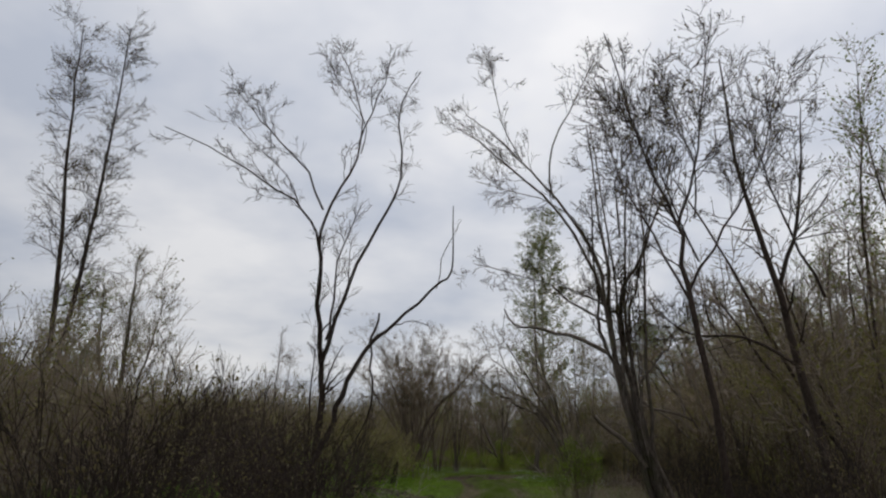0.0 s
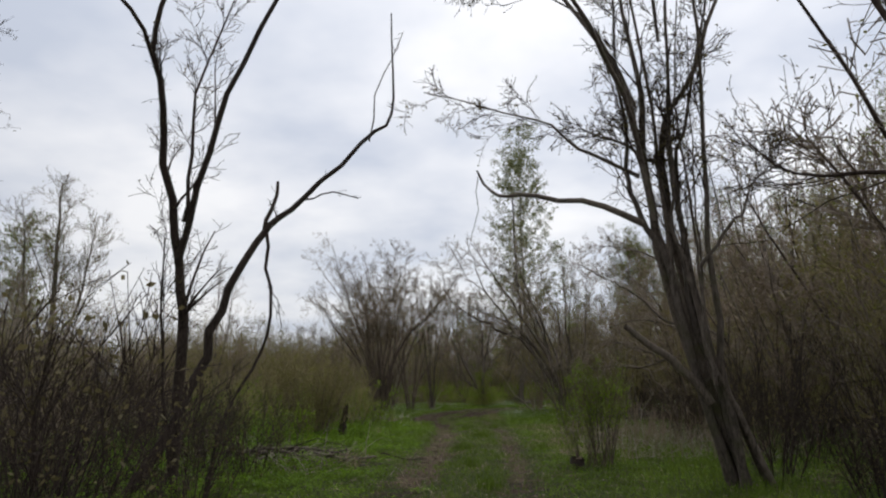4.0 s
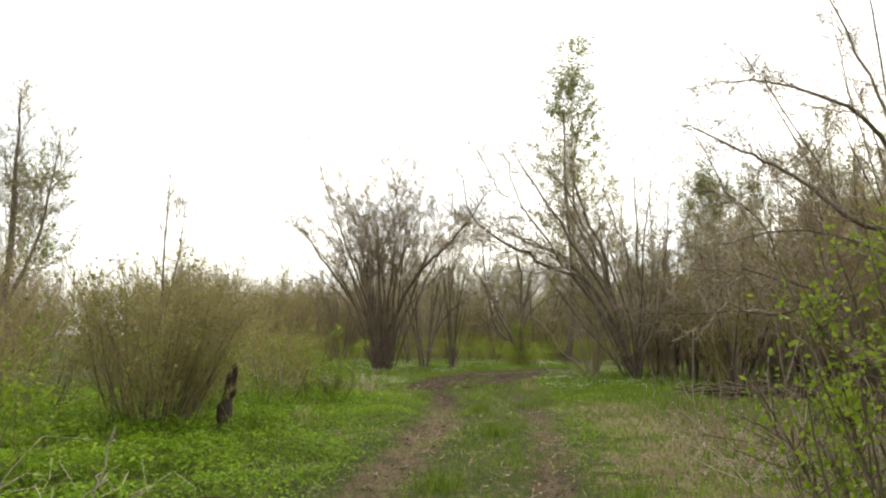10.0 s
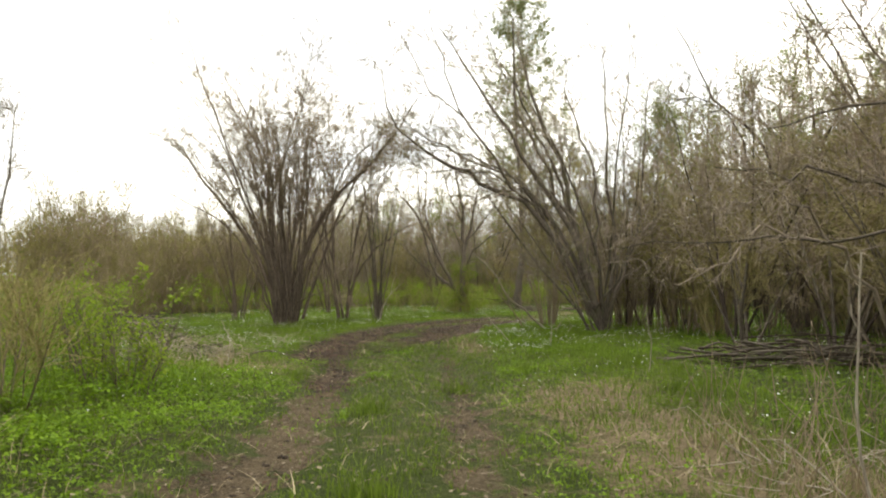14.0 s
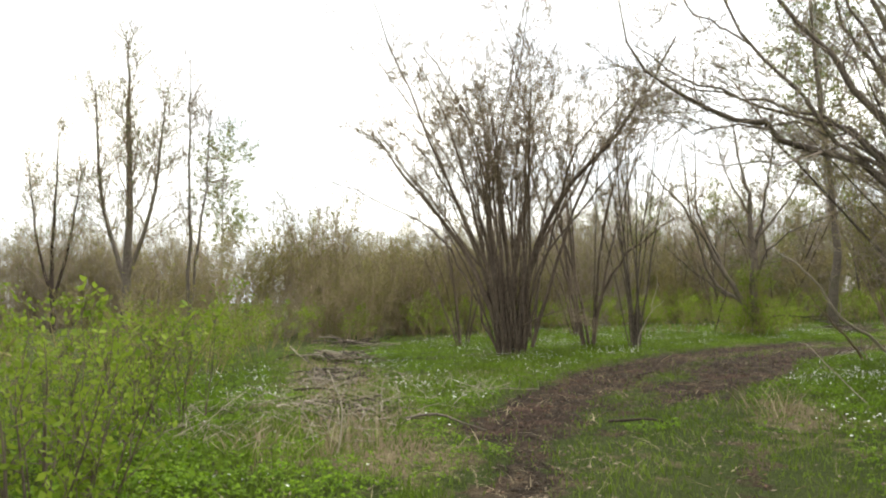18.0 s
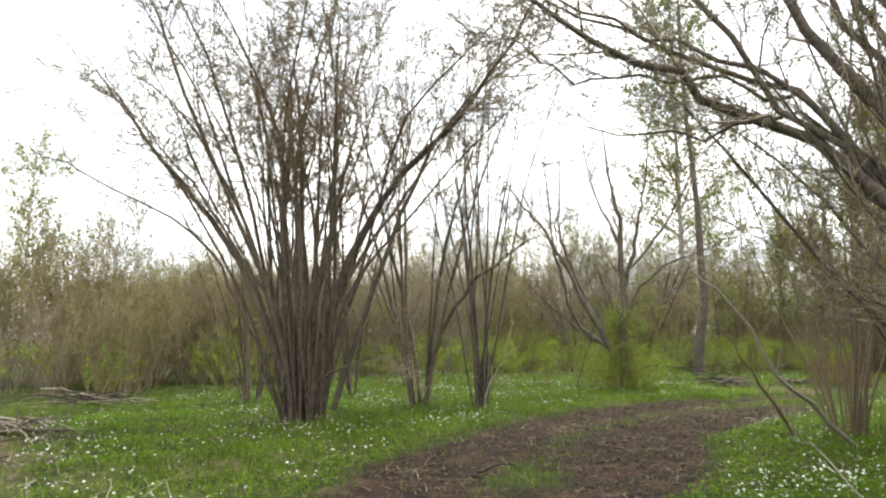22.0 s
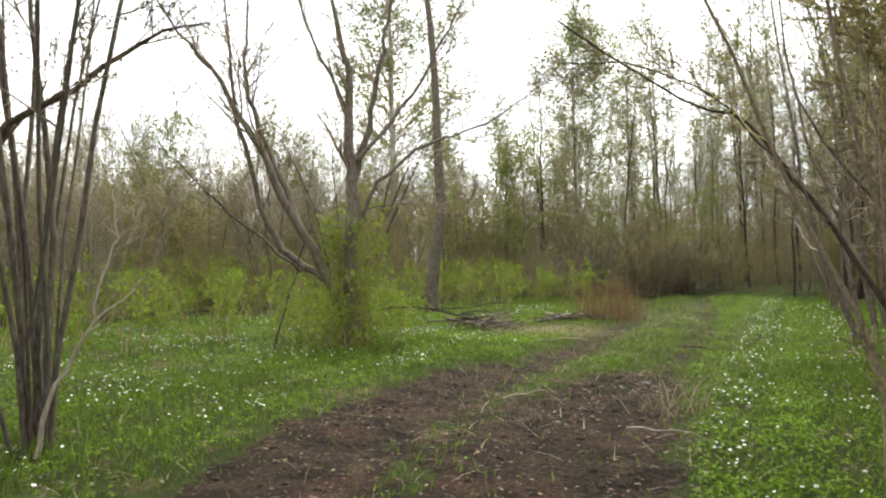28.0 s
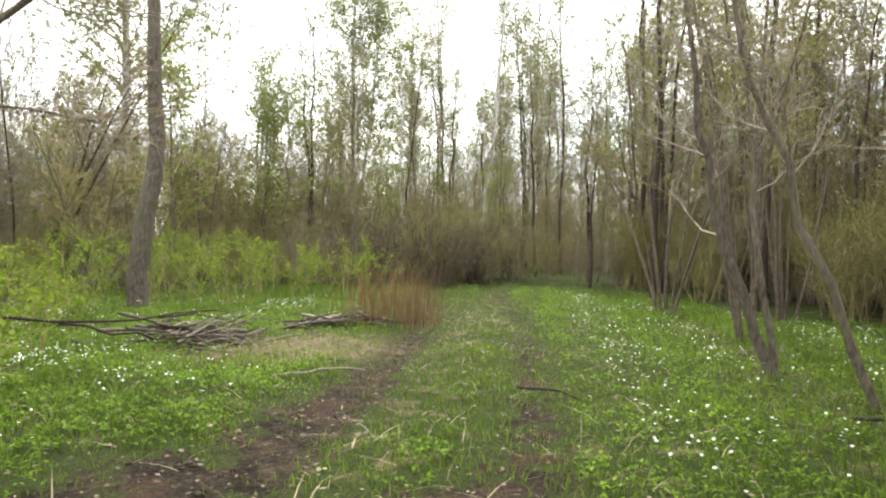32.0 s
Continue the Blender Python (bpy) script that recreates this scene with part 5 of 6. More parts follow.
bushy = [bushy_tree(561, 7, 6.4, (BARK_GREY, TWIG, LEAF_OLIVE), "bushy brown tree of several stems with dense budding twigs", 1), bushy_tree(563, 6, 7.4, (BARK_DARK, TWIG_GREY, LEAF_OLIVE), "tall grey many-stemmed tree with dense budding twigs", 1),
         bushy_tree(565, 7, 5.8, (BARK_GREY, TWIG_OLIVE, LEAF_OLIVE), "olive many-stemmed tree with dense budding twigs", 2)]
# first line of places: unseen trees added behind the start as light blockers
bushy_spots = [p for k, p in enumerate(along([(-8, -1), (-6, -6), (0, -9), (6.5, -6), (8, 0)], 2.0, 0.6, 577) + along(RIGHT, 1.9, 0.5, 571, -1.4) + along(RIGHT, 2.1, 0.6, 572, -4.4) ) if p[1] < 43 or k % 3 == 0]
spread_copies(bushy, bushy_spots, 574, (0.85, 1.15))
far_bushy = along([(-48, 36), (-38, 60), (-24, 73), (-6, 79)], 2.1, 1.0, 578) + along([(-58, 36), (-46, 68), (-28, 82), (-8, 88)], 2.6, 1.5, 579)
spread_copies([copy_thing(t, Matrix.Identity(4)) for t in tall], open_gap(far_bushy), 580, (0.95, 1.3))
spread_copies([copy_thing(t, Matrix.Identity(4)) for t in bushy], [(7.6, 22.5), (7.9, 25.2), (7.6, 29.4), (8.3, 32.4), (7.8, 34.8), (5.8, 34.6), (6.8, 33.2), (6.3, 36.6), (7.2, 30.8), (6.6, 28.2), (5.0, 41.6), (6.0, 40.2), (5.7, 43.2), (6.9, 42.0)], 581, (0.75, 0.95))
spread_copies([copy_thing(t, Matrix.Identity(4)) for t in bushy], [(-1.5, 59.6), (0.8, 62.0), (3.4, 63.6), (5.6, 65.2), (-3.6, 61.2), (2.2, 60.2), (-2.6, 65.5), (0.6, 67.5), (3.0, 69.0), (-5.5, 63.5)], 575, (0.78, 1.0))


def slim_tree(seed, height, r, mats, label, name="slim_tree", limbs=40, lean=0.03, leaf_n=2, leaf_size=0.10, ang=0.75, low=0.3, l_limb=(0.8, 2.2), lift=0.09, twig=6):
    rng = rng_of(seed)
    q = rng.normal(0, lean * height, 2)
    tr = [line([(0, 0, -0.1), (q[0] * 0.2, q[1] * 0.2, height * 0.35), (q[0] * 0.6, q[1] * 0.6, height * 0.7), (q[0], q[1], height)], r, r * 0.12, 10, seed, 0.05)]
    br = sprout(rng, tr, limbs, low, 0.99, ang, *l_limb, 0.4, n=4, wob=0.14, lift=lift, thin=0.006)
    tw = sprout(rng, br, twig, 0.15, 1.0, 0.6, 0.4, 1.1, 0.5, n=2, wob=0.18, lift=0.03, thin=0.006)
    root = new(name)
    part_of("trunk", mesh_of("trunk", *tubes(tr, 6), mats[0], True), root)
    part_of("crown", mesh_of("crown", *tubes(br + tw, 3), mats[1], True), root)
    if leaf_n:
        part_of("foliage", mesh_of("foliage", *leaves(rng, tw, leaf_n, leaf_size, 0.1), mats[2]), root)
    return tagged(root, label, "tree", "slim trees of the wood")


def far_tree(seed, height, leaf_n, r=0.08):
    """A slim tree of the far wood, where trunk, twigs and leaves cannot be told apart: one mesh."""
    rng = rng_of(seed)
    q = rng.normal(0, 0.03 * height, 2)
    tr = [line([(0, 0, -0.1), (q[0] * 0.2, q[1] * 0.2, height * 0.35), (q[0] * 0.6, q[1] * 0.6, height * 0.7), (q[0], q[1], height)], r, r * 0.12, 10, seed, 0.05)]
    br = sprout(rng, tr, 38, 0.3, 0.99, 0.7, 0.8, 2.3, 0.4, n=4, wob=0.14, lift=0.09, thin=0.008)
    tw = sprout(rng, br, 6, 0.15, 1.0, 0.6, 0.4, 1.1, 0.5, n=2, wob=0.18, lift=0.03, thin=0.007)
    vs, fs, ms, at = [], [], [], 0
    for v, f, m in ((*tubes(tr, 6), 0), (*tubes(br, 3), 1), (*ribbons(tw), 1), (*leaves(rng, tw, leaf_n, 0.10, 0.1), 2)):
        vs.append(v), fs.append(f + at), ms.append(np.full(len(f), m, np.int32))
        at += len(v)
    me = mesh_of("far_tree", np.concatenate(vs), np.concatenate(fs), BARK_DARK)
    me.materials.append(TWIG_GREY)
    me.materials.append(LEAF_BIRCH)
    me.polygons.foreach_set("material_index", np.concatenate(ms))
    return tagged(new("far_tree", me), "slim grey tree of the far wood coming into leaf", "tree", "slim trees of the wood")


slim = [slim_tree(501 + k, 8.5 + 1.2 * k, 0.075, (BARK_DARK, TWIG_GREY, LEAF_BIRCH), "slim grey forest tree just coming into leaf", leaf_n=(1, 2, 3)[k]) for k in range(3)]
birch = [slim_tree(521 + k, 11 + 1.5 * k, 0.10, (BARK_BIRCH, TWIG, LEAF_BIRCH), "white-stemmed birch with thin young leaves", "birch_tree", leaf_n=4) for k in range(2)]
wood = along(LEFT_B, 1.7, 0.8, 601, 5.0) + along(LEFT_B, 2.0, 1.2, 602, 9.0) + along(LEFT_B, 2.4, 1.5, 609, 14.0)
wood = [p for p in wood if p[0] > -5]
wood += along(RIGHT, 1.3, 0.8, 603, -3.0) + along(RIGHT, 1.5, 1.2, 604, -6.5) + along(RIGHT, 1.8, 1.6, 605, -11.0)
rng = rng_of(606)
grove = [(float(x), float(y)) for x, y in zip(rng.uniform(5, 36, 90), rng.uniform(63, 86, 90))]
wood_left = [p for p in wood if p[0] < 7 and p[1] > 55]
spread_copies(slim, [p for p in wood if p not in wood_left] + [p for p in grove[:50] if p[0] > 13], 607, (0.75, 1.15))
spread_copies([copy_thing(t, Matrix.Identity(4)) for t in slim], wood_left[::3] + [p for p in grove[:50] if p[0] <= 13], 610, (0.42, 0.6))
spread_copies([copy_thing(t, Matrix.Identity(4)) for t in slim], along([(13.0, 52), (14.5, 57), (17, 62)], 2.0, 0.6, 622, -1.0) + along([(15.5, 51), (16.5, 54), (19, 61)], 2.2, 0.9, 623), 624, (0.8, 1.15))
spread_copies(birch, [p for p in grove[50:] if p[0] > 9][::2] + [(12.0, 69.0), (16.5, 66.0), (19.5, 69.0)], 608, (0.8, 1.1))
young = [slim_tree(541 + k, 5.5 + 0.8 * k, 0.05, (BARK_GREY, TWIG_OLIVE, LEAF_BIRCH), "young tree thick with fresh leaves behind the clearing", "young_tree", limbs=30, leaf_n=6, leaf_size=0.11, low=0.12) for k in range(2)]
spread_copies(young, along(LEFT_B, 2.0, 0.8, 617, 3.0)[9:] + along(LEFT_B, 2.4, 1.0, 618, 7.0)[8:] + along([(4, 63), (10, 64), (16, 64)], 1.6, 0.8, 619) + [p for p in along(RIGHT, 3.5, 0.8, 620, -2.5) if p[1] > 42], 621, (0.7, 1.1))
spread_copies([copy_thing(t, Matrix.Identity(4)) for t in young], along([(-7, 59), (0, 62.5), (6, 65), (13, 67)], 1.9, 0.7, 625) + along([(9, 62), (15, 63), (20, 66)], 2.0, 0.7, 626), 627, (0.55, 0.85))
far = along([(-60, 20), (-50, 60), (-35, 80), (-10, 84), (20, 92), (45, 80)], 2.6, 2.5, 611) + along([(-70, 20), (-58, 66), (-38, 92), (-10, 96), (25, 104)], 3.0, 3.0, 612)
spread_copies([far_tree(651 + k, 8.5 + 1.2 * k, (1, 2, 3)[k]) for k in range(3)], open_gap(far), 613, (0.6, 1.05))
rise = rng_of(655)
tall_grove = [(0.65 + (y - 41.6) * math.tan(a), y) for a, y in zip(np.r_[rise.uniform(0.46, 0.62, 9), rise.uniform(0.62, 1.0, 44)], rise.uniform(65, 82, 53))]
spread_copies([far_tree(661 + k, 9.5 + 1.2 * k, (3, 4, 5)[k], 0.07) for k in range(3)], tall_grove, 663, (1.0, 1.3))
tall_side = [(0.65 + q * math.sin(a), 41.6 + q * math.cos(a)) for a, q in zip(rise.uniform(0.76, 1.08, 16), rise.uniform(17, 25, 16))]
spread_copies([far_tree(671 + k, 9.5 + 1.2 * k, (3, 4)[k], 0.06) for k in range(2)], tall_side, 673, (0.9, 1.2))
wood_edge = along([(-14, 70), (0, 72), (14, 74), (30, 72), (44, 64)], 1.9, 0.8, 470)
spread_copies([copy_thing(t, Matrix.Identity(4)) for t in tall], wood_edge, 471, (0.7, 0.95))
far_edge = along([(-24, 92), (5, 98), (30, 96), (58, 78)], 2.6, 1.0, 472)
spread_copies([copy_thing(t, Matrix.Identity(4)) for t in tall], far_edge, 473, (1.25, 1.6))
airy = [thicket(551 + 20 * k, (TWIG_GREY, LEAF_BIRCH), 8.2 + k, 2, 3.4, 0.07) for k in range(2)]
for q in airy:
    tagged(q, "tall airy grey brushwood at the edge of the far wood", "undergrowth", kind="stuff")
spread_copies(airy, along([(-9, 65), (0, 67), (3, 68)], 2.2, 0.8, 555) + along([(-12, 76), (5, 79)], 3.0, 1.0, 556), 557, (0.85, 1.15))
stand = [thicket(591 + 20 * k, (TWIG_GREY, LEAF_OLIVE), 8.2 + k, 7, 3.4, 0.06) for k in range(2)]
for q in stand:
    tagged(q, "tall stand of young trees hazy with olive spring leaves", "undergrowth", kind="stuff")
spread_copies(stand, [(15.2, 46.5), (16.0, 48.4), (17.2, 50.5), (16.6, 53.0), (18.5, 52.8), (18.8, 50.2), (18.0, 55.6), (19.8, 54.6), (18.2, 47.8), (16.8, 45.2), (14.4, 43.4), (18.6, 58.4), (13.4, 41.0), (11.6, 38.2)], 595, (0.8, 1.1))
far_low = along([(-50, 15), (-42, 55), (-28, 74), (-10, 78)], 3.2, 2.0, 614) + along([(-60, 15), (-50, 62), (-32, 84), (-10, 88)], 3.4, 2.0, 615)
spread_copies([copy_thing(t, Matrix.Identity(4)) for t in under], far_low, 616, (1.1, 1.6))

# single trees that stand out
woody("birch_tree", "tall leafy birch with a narrow pointed crown above the wood", "tree", ground_at(4.1, 75.0),
      [line([(4.1, 75.0, 0.0), (4.2, 75.0, 9.0), (4.1, 75.0, 18.0), (4.2, 75.0, 27.0)], 0.22, 0.02, 16, 701)], (BARK_BIRCH, TWIG_OLIVE, LEAF_FAR), 702, "trunk", limbs=150, twig=7, fine=2, leaf_n=4, leaf_size=0.19,
      l_limb=(4.6, 7.6), l_twig=(0.7, 1.8), l_fine=(0.4, 0.9), s_limb=(0.25, 0.995), ang=1.1, lift=0.07, ratio=0.3, spread=0.15, shorten=0.72, thin=0.012, joined=True)
woody("birch_tree", "leafy birch with a rounded crown and a white trunk", "tree", ground_at(14.8, 75.1),
      [line([(14.8, 75.1, 0.0), (14.7, 75.1, 6.0), (14.6, 75.1, 11.0), (14.7, 75.1, 15.5)], 0.17, 0.02, 16, 703),
       line([(14.75, 75.1, 2.0), (15.4, 75.0, 6.0), (15.9, 75.0, 11.0), (16.0, 75.0, 14.0)], 0.10, 0.02, 12, 704)], (BARK_BIRCH, TWIG, LEAF_BIRCH), 705, "trunk", limbs=70, twig=7, fine=2, leaf_n=5, leaf_size=0.13, shorten=0.3, thin=0.008, joined=True,
      l_limb=(2.0, 4.4), l_twig=(0.6, 1.5), l_fine=(0.3, 0.8), s_limb=(0.25, 0.97), ang=0.85, lift=0.06, ratio=0.3, spread=0.15)
# dark bark on this birch: its silhouette against the sky put into colour
woody("birch_tree", "tall thin birch of two stems with airy hanging twigs, coloured dark as a silhouette", "tree", ground_at(-18.0, 26.5),
      [line([(-18.0, 26.5, 0.0), (-18.2, 26.3, 7.0), (-18.6, 25.8, 13.0), (-18.9, 25.6, 19.0)], 0.14, 0.02, 14, 706),
       line([(-18.0, 26.5, 1.0), (-17.6, 26.6, 7.0), (-17.4, 26.7, 13.0), (-17.3, 26.6, 19.5)], 0.13, 0.02, 14, 707)], (BARK_DARK, BARK_DARK, LEAF_BUD), 708, "trunk", limbs=60, twig=7, fine=3, leaf_n=1, thin=0.007, joined=True, leaf_size=0.08,
      l_limb=(1.0, 2.6), l_twig=(0.5, 1.3), l_fine=(0.3, 0.7), s_limb=(0.3, 0.99), ang=0.8, lift=0.0, ratio=0.3, spread=0.08)
woody("leafy_tree", "broad tree with olive spring leaves at the far edge", "tree", ground_at(-29.0, 51.0),
      [line([(-29.0, 51.0, 0.0), (-28.8, 51.0, 6.0), (-28.9, 51.0, 11.0), (-29.0, 51.0, 15.0)], 0.25, 0.03, 14, 709),
       line([(-29.0, 51.0, 2.5), (-27.2, 51.0, 6.5), (-26.4, 51.0, 11.5)], 0.14, 0.03, 10, 710), line([(-29.0, 51.0, 2.5), (-30.8, 51.0, 7.0), (-31.4, 51.0, 13.0)], 0.14, 0.03, 10, 711)],
      (BARK_GREY, TWIG, LEAF_FAR), 712, "trunk", limbs=36, twig=8, fine=3, leaf_n=1, leaf_size=0.10, thin=0.010, joined=True, l_limb=(2.0, 5.0), l_twig=(0.6, 1.6), l_fine=(0.3, 0.8), s_limb=(0.25, 0.99), ratio=0.3, spread=0.15)
woody("leafy_tree", "slender fresh green birch standing alone far off", "tree", ground_at(-60.0, 92.0),
      [line([(-60.0, 92.0, 0.0), (-60.0, 92.0, 9.0), (-59.7, 92.0, 22.0)], 0.24, 0.03, 12, 713)], (BARK_BIRCH, TWIG, LEAF_BIRCH), 714, "trunk", limbs=80, twig=6, fine=2, leaf_n=4, leaf_size=0.24, thin=0.014, joined=True, shorten=0.35, ang=0.95,
      l_limb=(4.0, 7.5), l_twig=(0.9, 2.0), l_fine=(0.5, 1.0), s_limb=(0.42, 0.96), ratio=0.3, spread=0.15)
woody("leafy_tree", "low twiggy tree with grey-green buds at the far edge", "tree", ground_at(-33.0, 50.0),
      [line([(-33.0, 50.0, 0.0), (-33.2, 50.0, 4.0), (-32.8, 50.0, 10.5)], 0.16, 0.02, 12, 718), line([(-33.0, 50.0, 1.5), (-34.4, 50.0, 5.0), (-35.2, 50.0, 9.0)], 0.10, 0.02, 10, 719), line([(-33.0, 50.0, 1.5), (-31.8, 50.0, 5.0), (-31.0, 50.0, 8.4)], 0.10, 0.02, 10, 720)],
      (BARK_DARK, TWIG, LEAF_FAR), 721, "trunk", limbs=26, twig=7, fine=2, leaf_n=1, leaf_size=0.1, thin=0.009, joined=True, l_limb=(1.4, 3.6), l_twig=(0.5, 1.4), l_fine=(0.3, 0.8), s_limb=(0.2, 0.99), ratio=0.3, spread=0.12)
woody("thin_tree", "thin bare tree rising from the thicket", "tree", ground_at(-12.8, 38.9),
      [line([(-12.8, 38.9, 0.0), (-12.8, 38.9, 4.0), (-12.7, 38.8, 7.6)], 0.06, 0.008, 12, 715), line([(-12.8, 38.9, 1.0), (-12.2, 38.8, 4.0), (-12.0, 38.8, 6.2)], 0.04, 0.01, 10, 716)], (BARK_GREY, TWIG_GREY, LEAF_BUD), 717,
      "trunk", limbs=22, twig=6, fine=2, l_limb=(0.6, 1.7), l_twig=(0.25, 0.7), s_limb=(0.3, 0.99), ratio=0.35, thin=0.006)


# ---- low bushes and single stalks along the verges ----
for k, (x, y, n, h, w) in enumerate(((-3.75, 28.7, 12, 1.5, 0.8), (-3.3, 28.2, 8, 1.1, 0.6), (-4.7, 29.6, 12, 1.3, 0.9), (-5.4, 31.4, 12, 1.4, 0.9),
                                     (-5.0, 26.4, 12, 1.3, 1.0), (-6.2, 28.6, 14, 1.5, 1.1), (-6.8, 24.6, 14, 1.6, 1.1), (-4.0, 20.6, 10, 1.0, 0.8), (-5.6, 20.9, 12, 1.2, 1.0), (-4.6, 18.2, 9, 1.0, 0.8))):
    leafy_bush((x, y), n, h, w, LEAF_FRESH, 800 + k, "young bush of upright stems with small fresh leaves", leaf_n=6, size=0.05, twig_mat=BARK_HAZEL, lean=0.32)
leafy_bush((1.95, 18.05), 30, 1.95, 0.45, LEAF_FRESH, 821, "upright young bush with brown stems and small fresh leaves", leaf_n=9, size=0.030, twig_mat=BARK_HAZEL, lean=0.24, low=0.4, r=0.009)
leafy_bush((1.6, 17.85), 14, 1.4, 0.4, LEAF_FRESH, 822, "upright young bush with brown stems and small fresh leaves", leaf_n=6, size=0.026, twig_mat=BARK_HAZEL, lean=0.3, low=0.35, r=0.008)
for k, (x, y, n, h, w) in enumerate(((-2.2, 51.0, 12, 1.3, 1.2), (-1.5, 54.2, 12, 1.4, 1.3), (-3.6, 49.4, 12, 1.2, 1.1), (0.9, 53.4, 12, 1.2, 1.2), (1.5, 55.2, 12, 1.4, 1.3), (4.2, 55.8, 12, 1.3, 1.3), (3.6, 57.6, 12, 1.5, 1.4), (5.4, 57.2, 12, 1.5, 1.3),
                                     (-4.8, 52.6, 12, 1.4, 1.3), (-5.6, 49.8, 12, 1.4, 1.2), (-0.9, 50.4, 10, 1.1, 0.9), (1.0, 50.6, 9, 0.8, 0.9), (6.8, 56.6, 10, 1.3, 1.0), (-7.8, 47.0, 12, 1.4, 1.2), (-6.9, 51.5, 12, 1.5, 1.3), (-3.0, 55.6, 12, 1.5, 1.4))):
    leafy_bush((x, y), n, h, w, LEAF_FRESH, 830 + k, "low bush thick with fresh yellow-green leaves", leaf_n=5, size=0.06)
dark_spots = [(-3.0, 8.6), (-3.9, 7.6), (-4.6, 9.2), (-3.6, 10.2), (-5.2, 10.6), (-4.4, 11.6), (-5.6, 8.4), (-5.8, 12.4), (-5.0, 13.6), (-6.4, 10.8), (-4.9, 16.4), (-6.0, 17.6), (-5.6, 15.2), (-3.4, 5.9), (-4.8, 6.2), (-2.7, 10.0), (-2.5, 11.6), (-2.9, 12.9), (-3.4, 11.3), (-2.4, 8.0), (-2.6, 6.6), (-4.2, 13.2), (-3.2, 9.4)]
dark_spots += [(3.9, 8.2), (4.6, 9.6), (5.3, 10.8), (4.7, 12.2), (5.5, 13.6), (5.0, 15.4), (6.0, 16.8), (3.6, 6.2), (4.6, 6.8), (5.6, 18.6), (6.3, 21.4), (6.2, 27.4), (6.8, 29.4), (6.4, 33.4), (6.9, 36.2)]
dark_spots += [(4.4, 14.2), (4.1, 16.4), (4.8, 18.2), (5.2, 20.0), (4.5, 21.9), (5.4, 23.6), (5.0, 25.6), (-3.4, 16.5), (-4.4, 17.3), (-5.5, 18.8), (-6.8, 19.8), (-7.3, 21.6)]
# the dim light at the start is put into these shrubs' dark bark
low_brown = [shrub(861 + 5 * k, 12, 1.9 + 0.3 * k, 0.4, 0.014, (BARK_DARK, BARK_DARK, LEAF_BUD), "brown twiggy shrub close beside the track, coloured dark for the dim start", leaf_n=1) for k in range(2)]
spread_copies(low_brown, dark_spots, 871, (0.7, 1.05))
for k, (x, y, n, h) in enumerate(((-4.4, 23.9, 46, 2.1), (-4.95, 24.3, 8, 1.6), (-4.1, 27.2, 10, 1.4), (-6.3, 22.6, 10, 1.6), (-8.4, 33.2, 12, 2.0), (6.2, 24.0, 12, 2.4))):
    spread_copies([shrub(881 + 3 * k, n, h, 0.42, 0.014, (BARK_HAZEL, TWIG_OLIVE, LEAF_OLIVE), "brown budding shrub with a fan of bare stems", leaf_n=2)], [(x, y)], 890 + k, (0.95, 1.05))

mounds = [leafy_bush((-9.0, 36.0), 8, 1.5, 1.4, LEAF_FRESH, 851 + k, "rounded bush hazy with fresh yellow-green leaves", leaf_n=9, size=0.05) for k in range(2)]
spread_copies(mounds, [(-9.3, 35.6), (-10.5, 36.8), (-11.4, 38.6), (-12.6, 39.6), (-9.9, 38.4), (-8.6, 33.8), (-7.4, 32.0), (-10.2, 33.8), (-8.9, 31.6), (-7.6, 30.0), (-11.8, 36.0), (-13.0, 41.5), (-6.6, 30.6)] + along(LEFT_B, 1.7, 0.4, 855, -1.3), 856, (0.75, 1.15))

# the broken post-like stump and the sawn stump under the young bush
stump_core = line([(-3.61, 24.18, 0.0), (-3.63, 24.2, 0.3), (-3.58, 24.22, 0.55), (-3.56, 24.24, 0.74)], 0.10, 0.075, 10, 901, 0.012)
stump_core = (stump_core[0], stump_core[1] * rng_of(903).uniform(0.8, 1.2, (1, 10)))
shards = [line([(-3.57 + 0.05 * math.cos(a), 24.23 + 0.05 * math.sin(a), 0.6), (-3.56 + 0.055 * math.cos(a), 24.24 + 0.055 * math.sin(a), 0.78 + 0.12 * math.sin(2.3 * a + 1) ** 2), (-3.55 + 0.045 * math.cos(a), 24.24, 0.84 + 0.16 * math.sin(2.3 * a + 1) ** 2)], 0.035, 0.006, 6, 905 + k, 0.008)
          for k, a in enumerate((0.2, 1.4, 2.5, 3.9, 5.1))]
woody("tree_stump", "broken dark stump with a ragged top among green herbs", "stump", ground_at(-3.61, 24.18), [stump_core], (BARK_DARK, TWIG, LEAF_FRESH), 902, "trunk", limbs=9, twig=2, leaf_n=2,
      l_limb=(0.12, 0.35), l_twig=(0.1, 0.2), s_limb=(0.2, 1.0), sides=11, plain=shards)
woody("tree_stump", "low sawn stump at the foot of the young bush", "stump", ground_at(1.5, 17.7),
      [line([(1.5, 17.7, 0.0), (1.5, 17.7, 0.14), (1.51, 17.7, 0.25)], 0.13, 0.11, 5, 903, 0.005)], (BARK_DARK, TWIG, LEAF_FRESH), 904, "trunk", limbs=2, twig=1, l_limb=(0.1, 0.2), l_twig=(0.05, 0.1), sides=10)


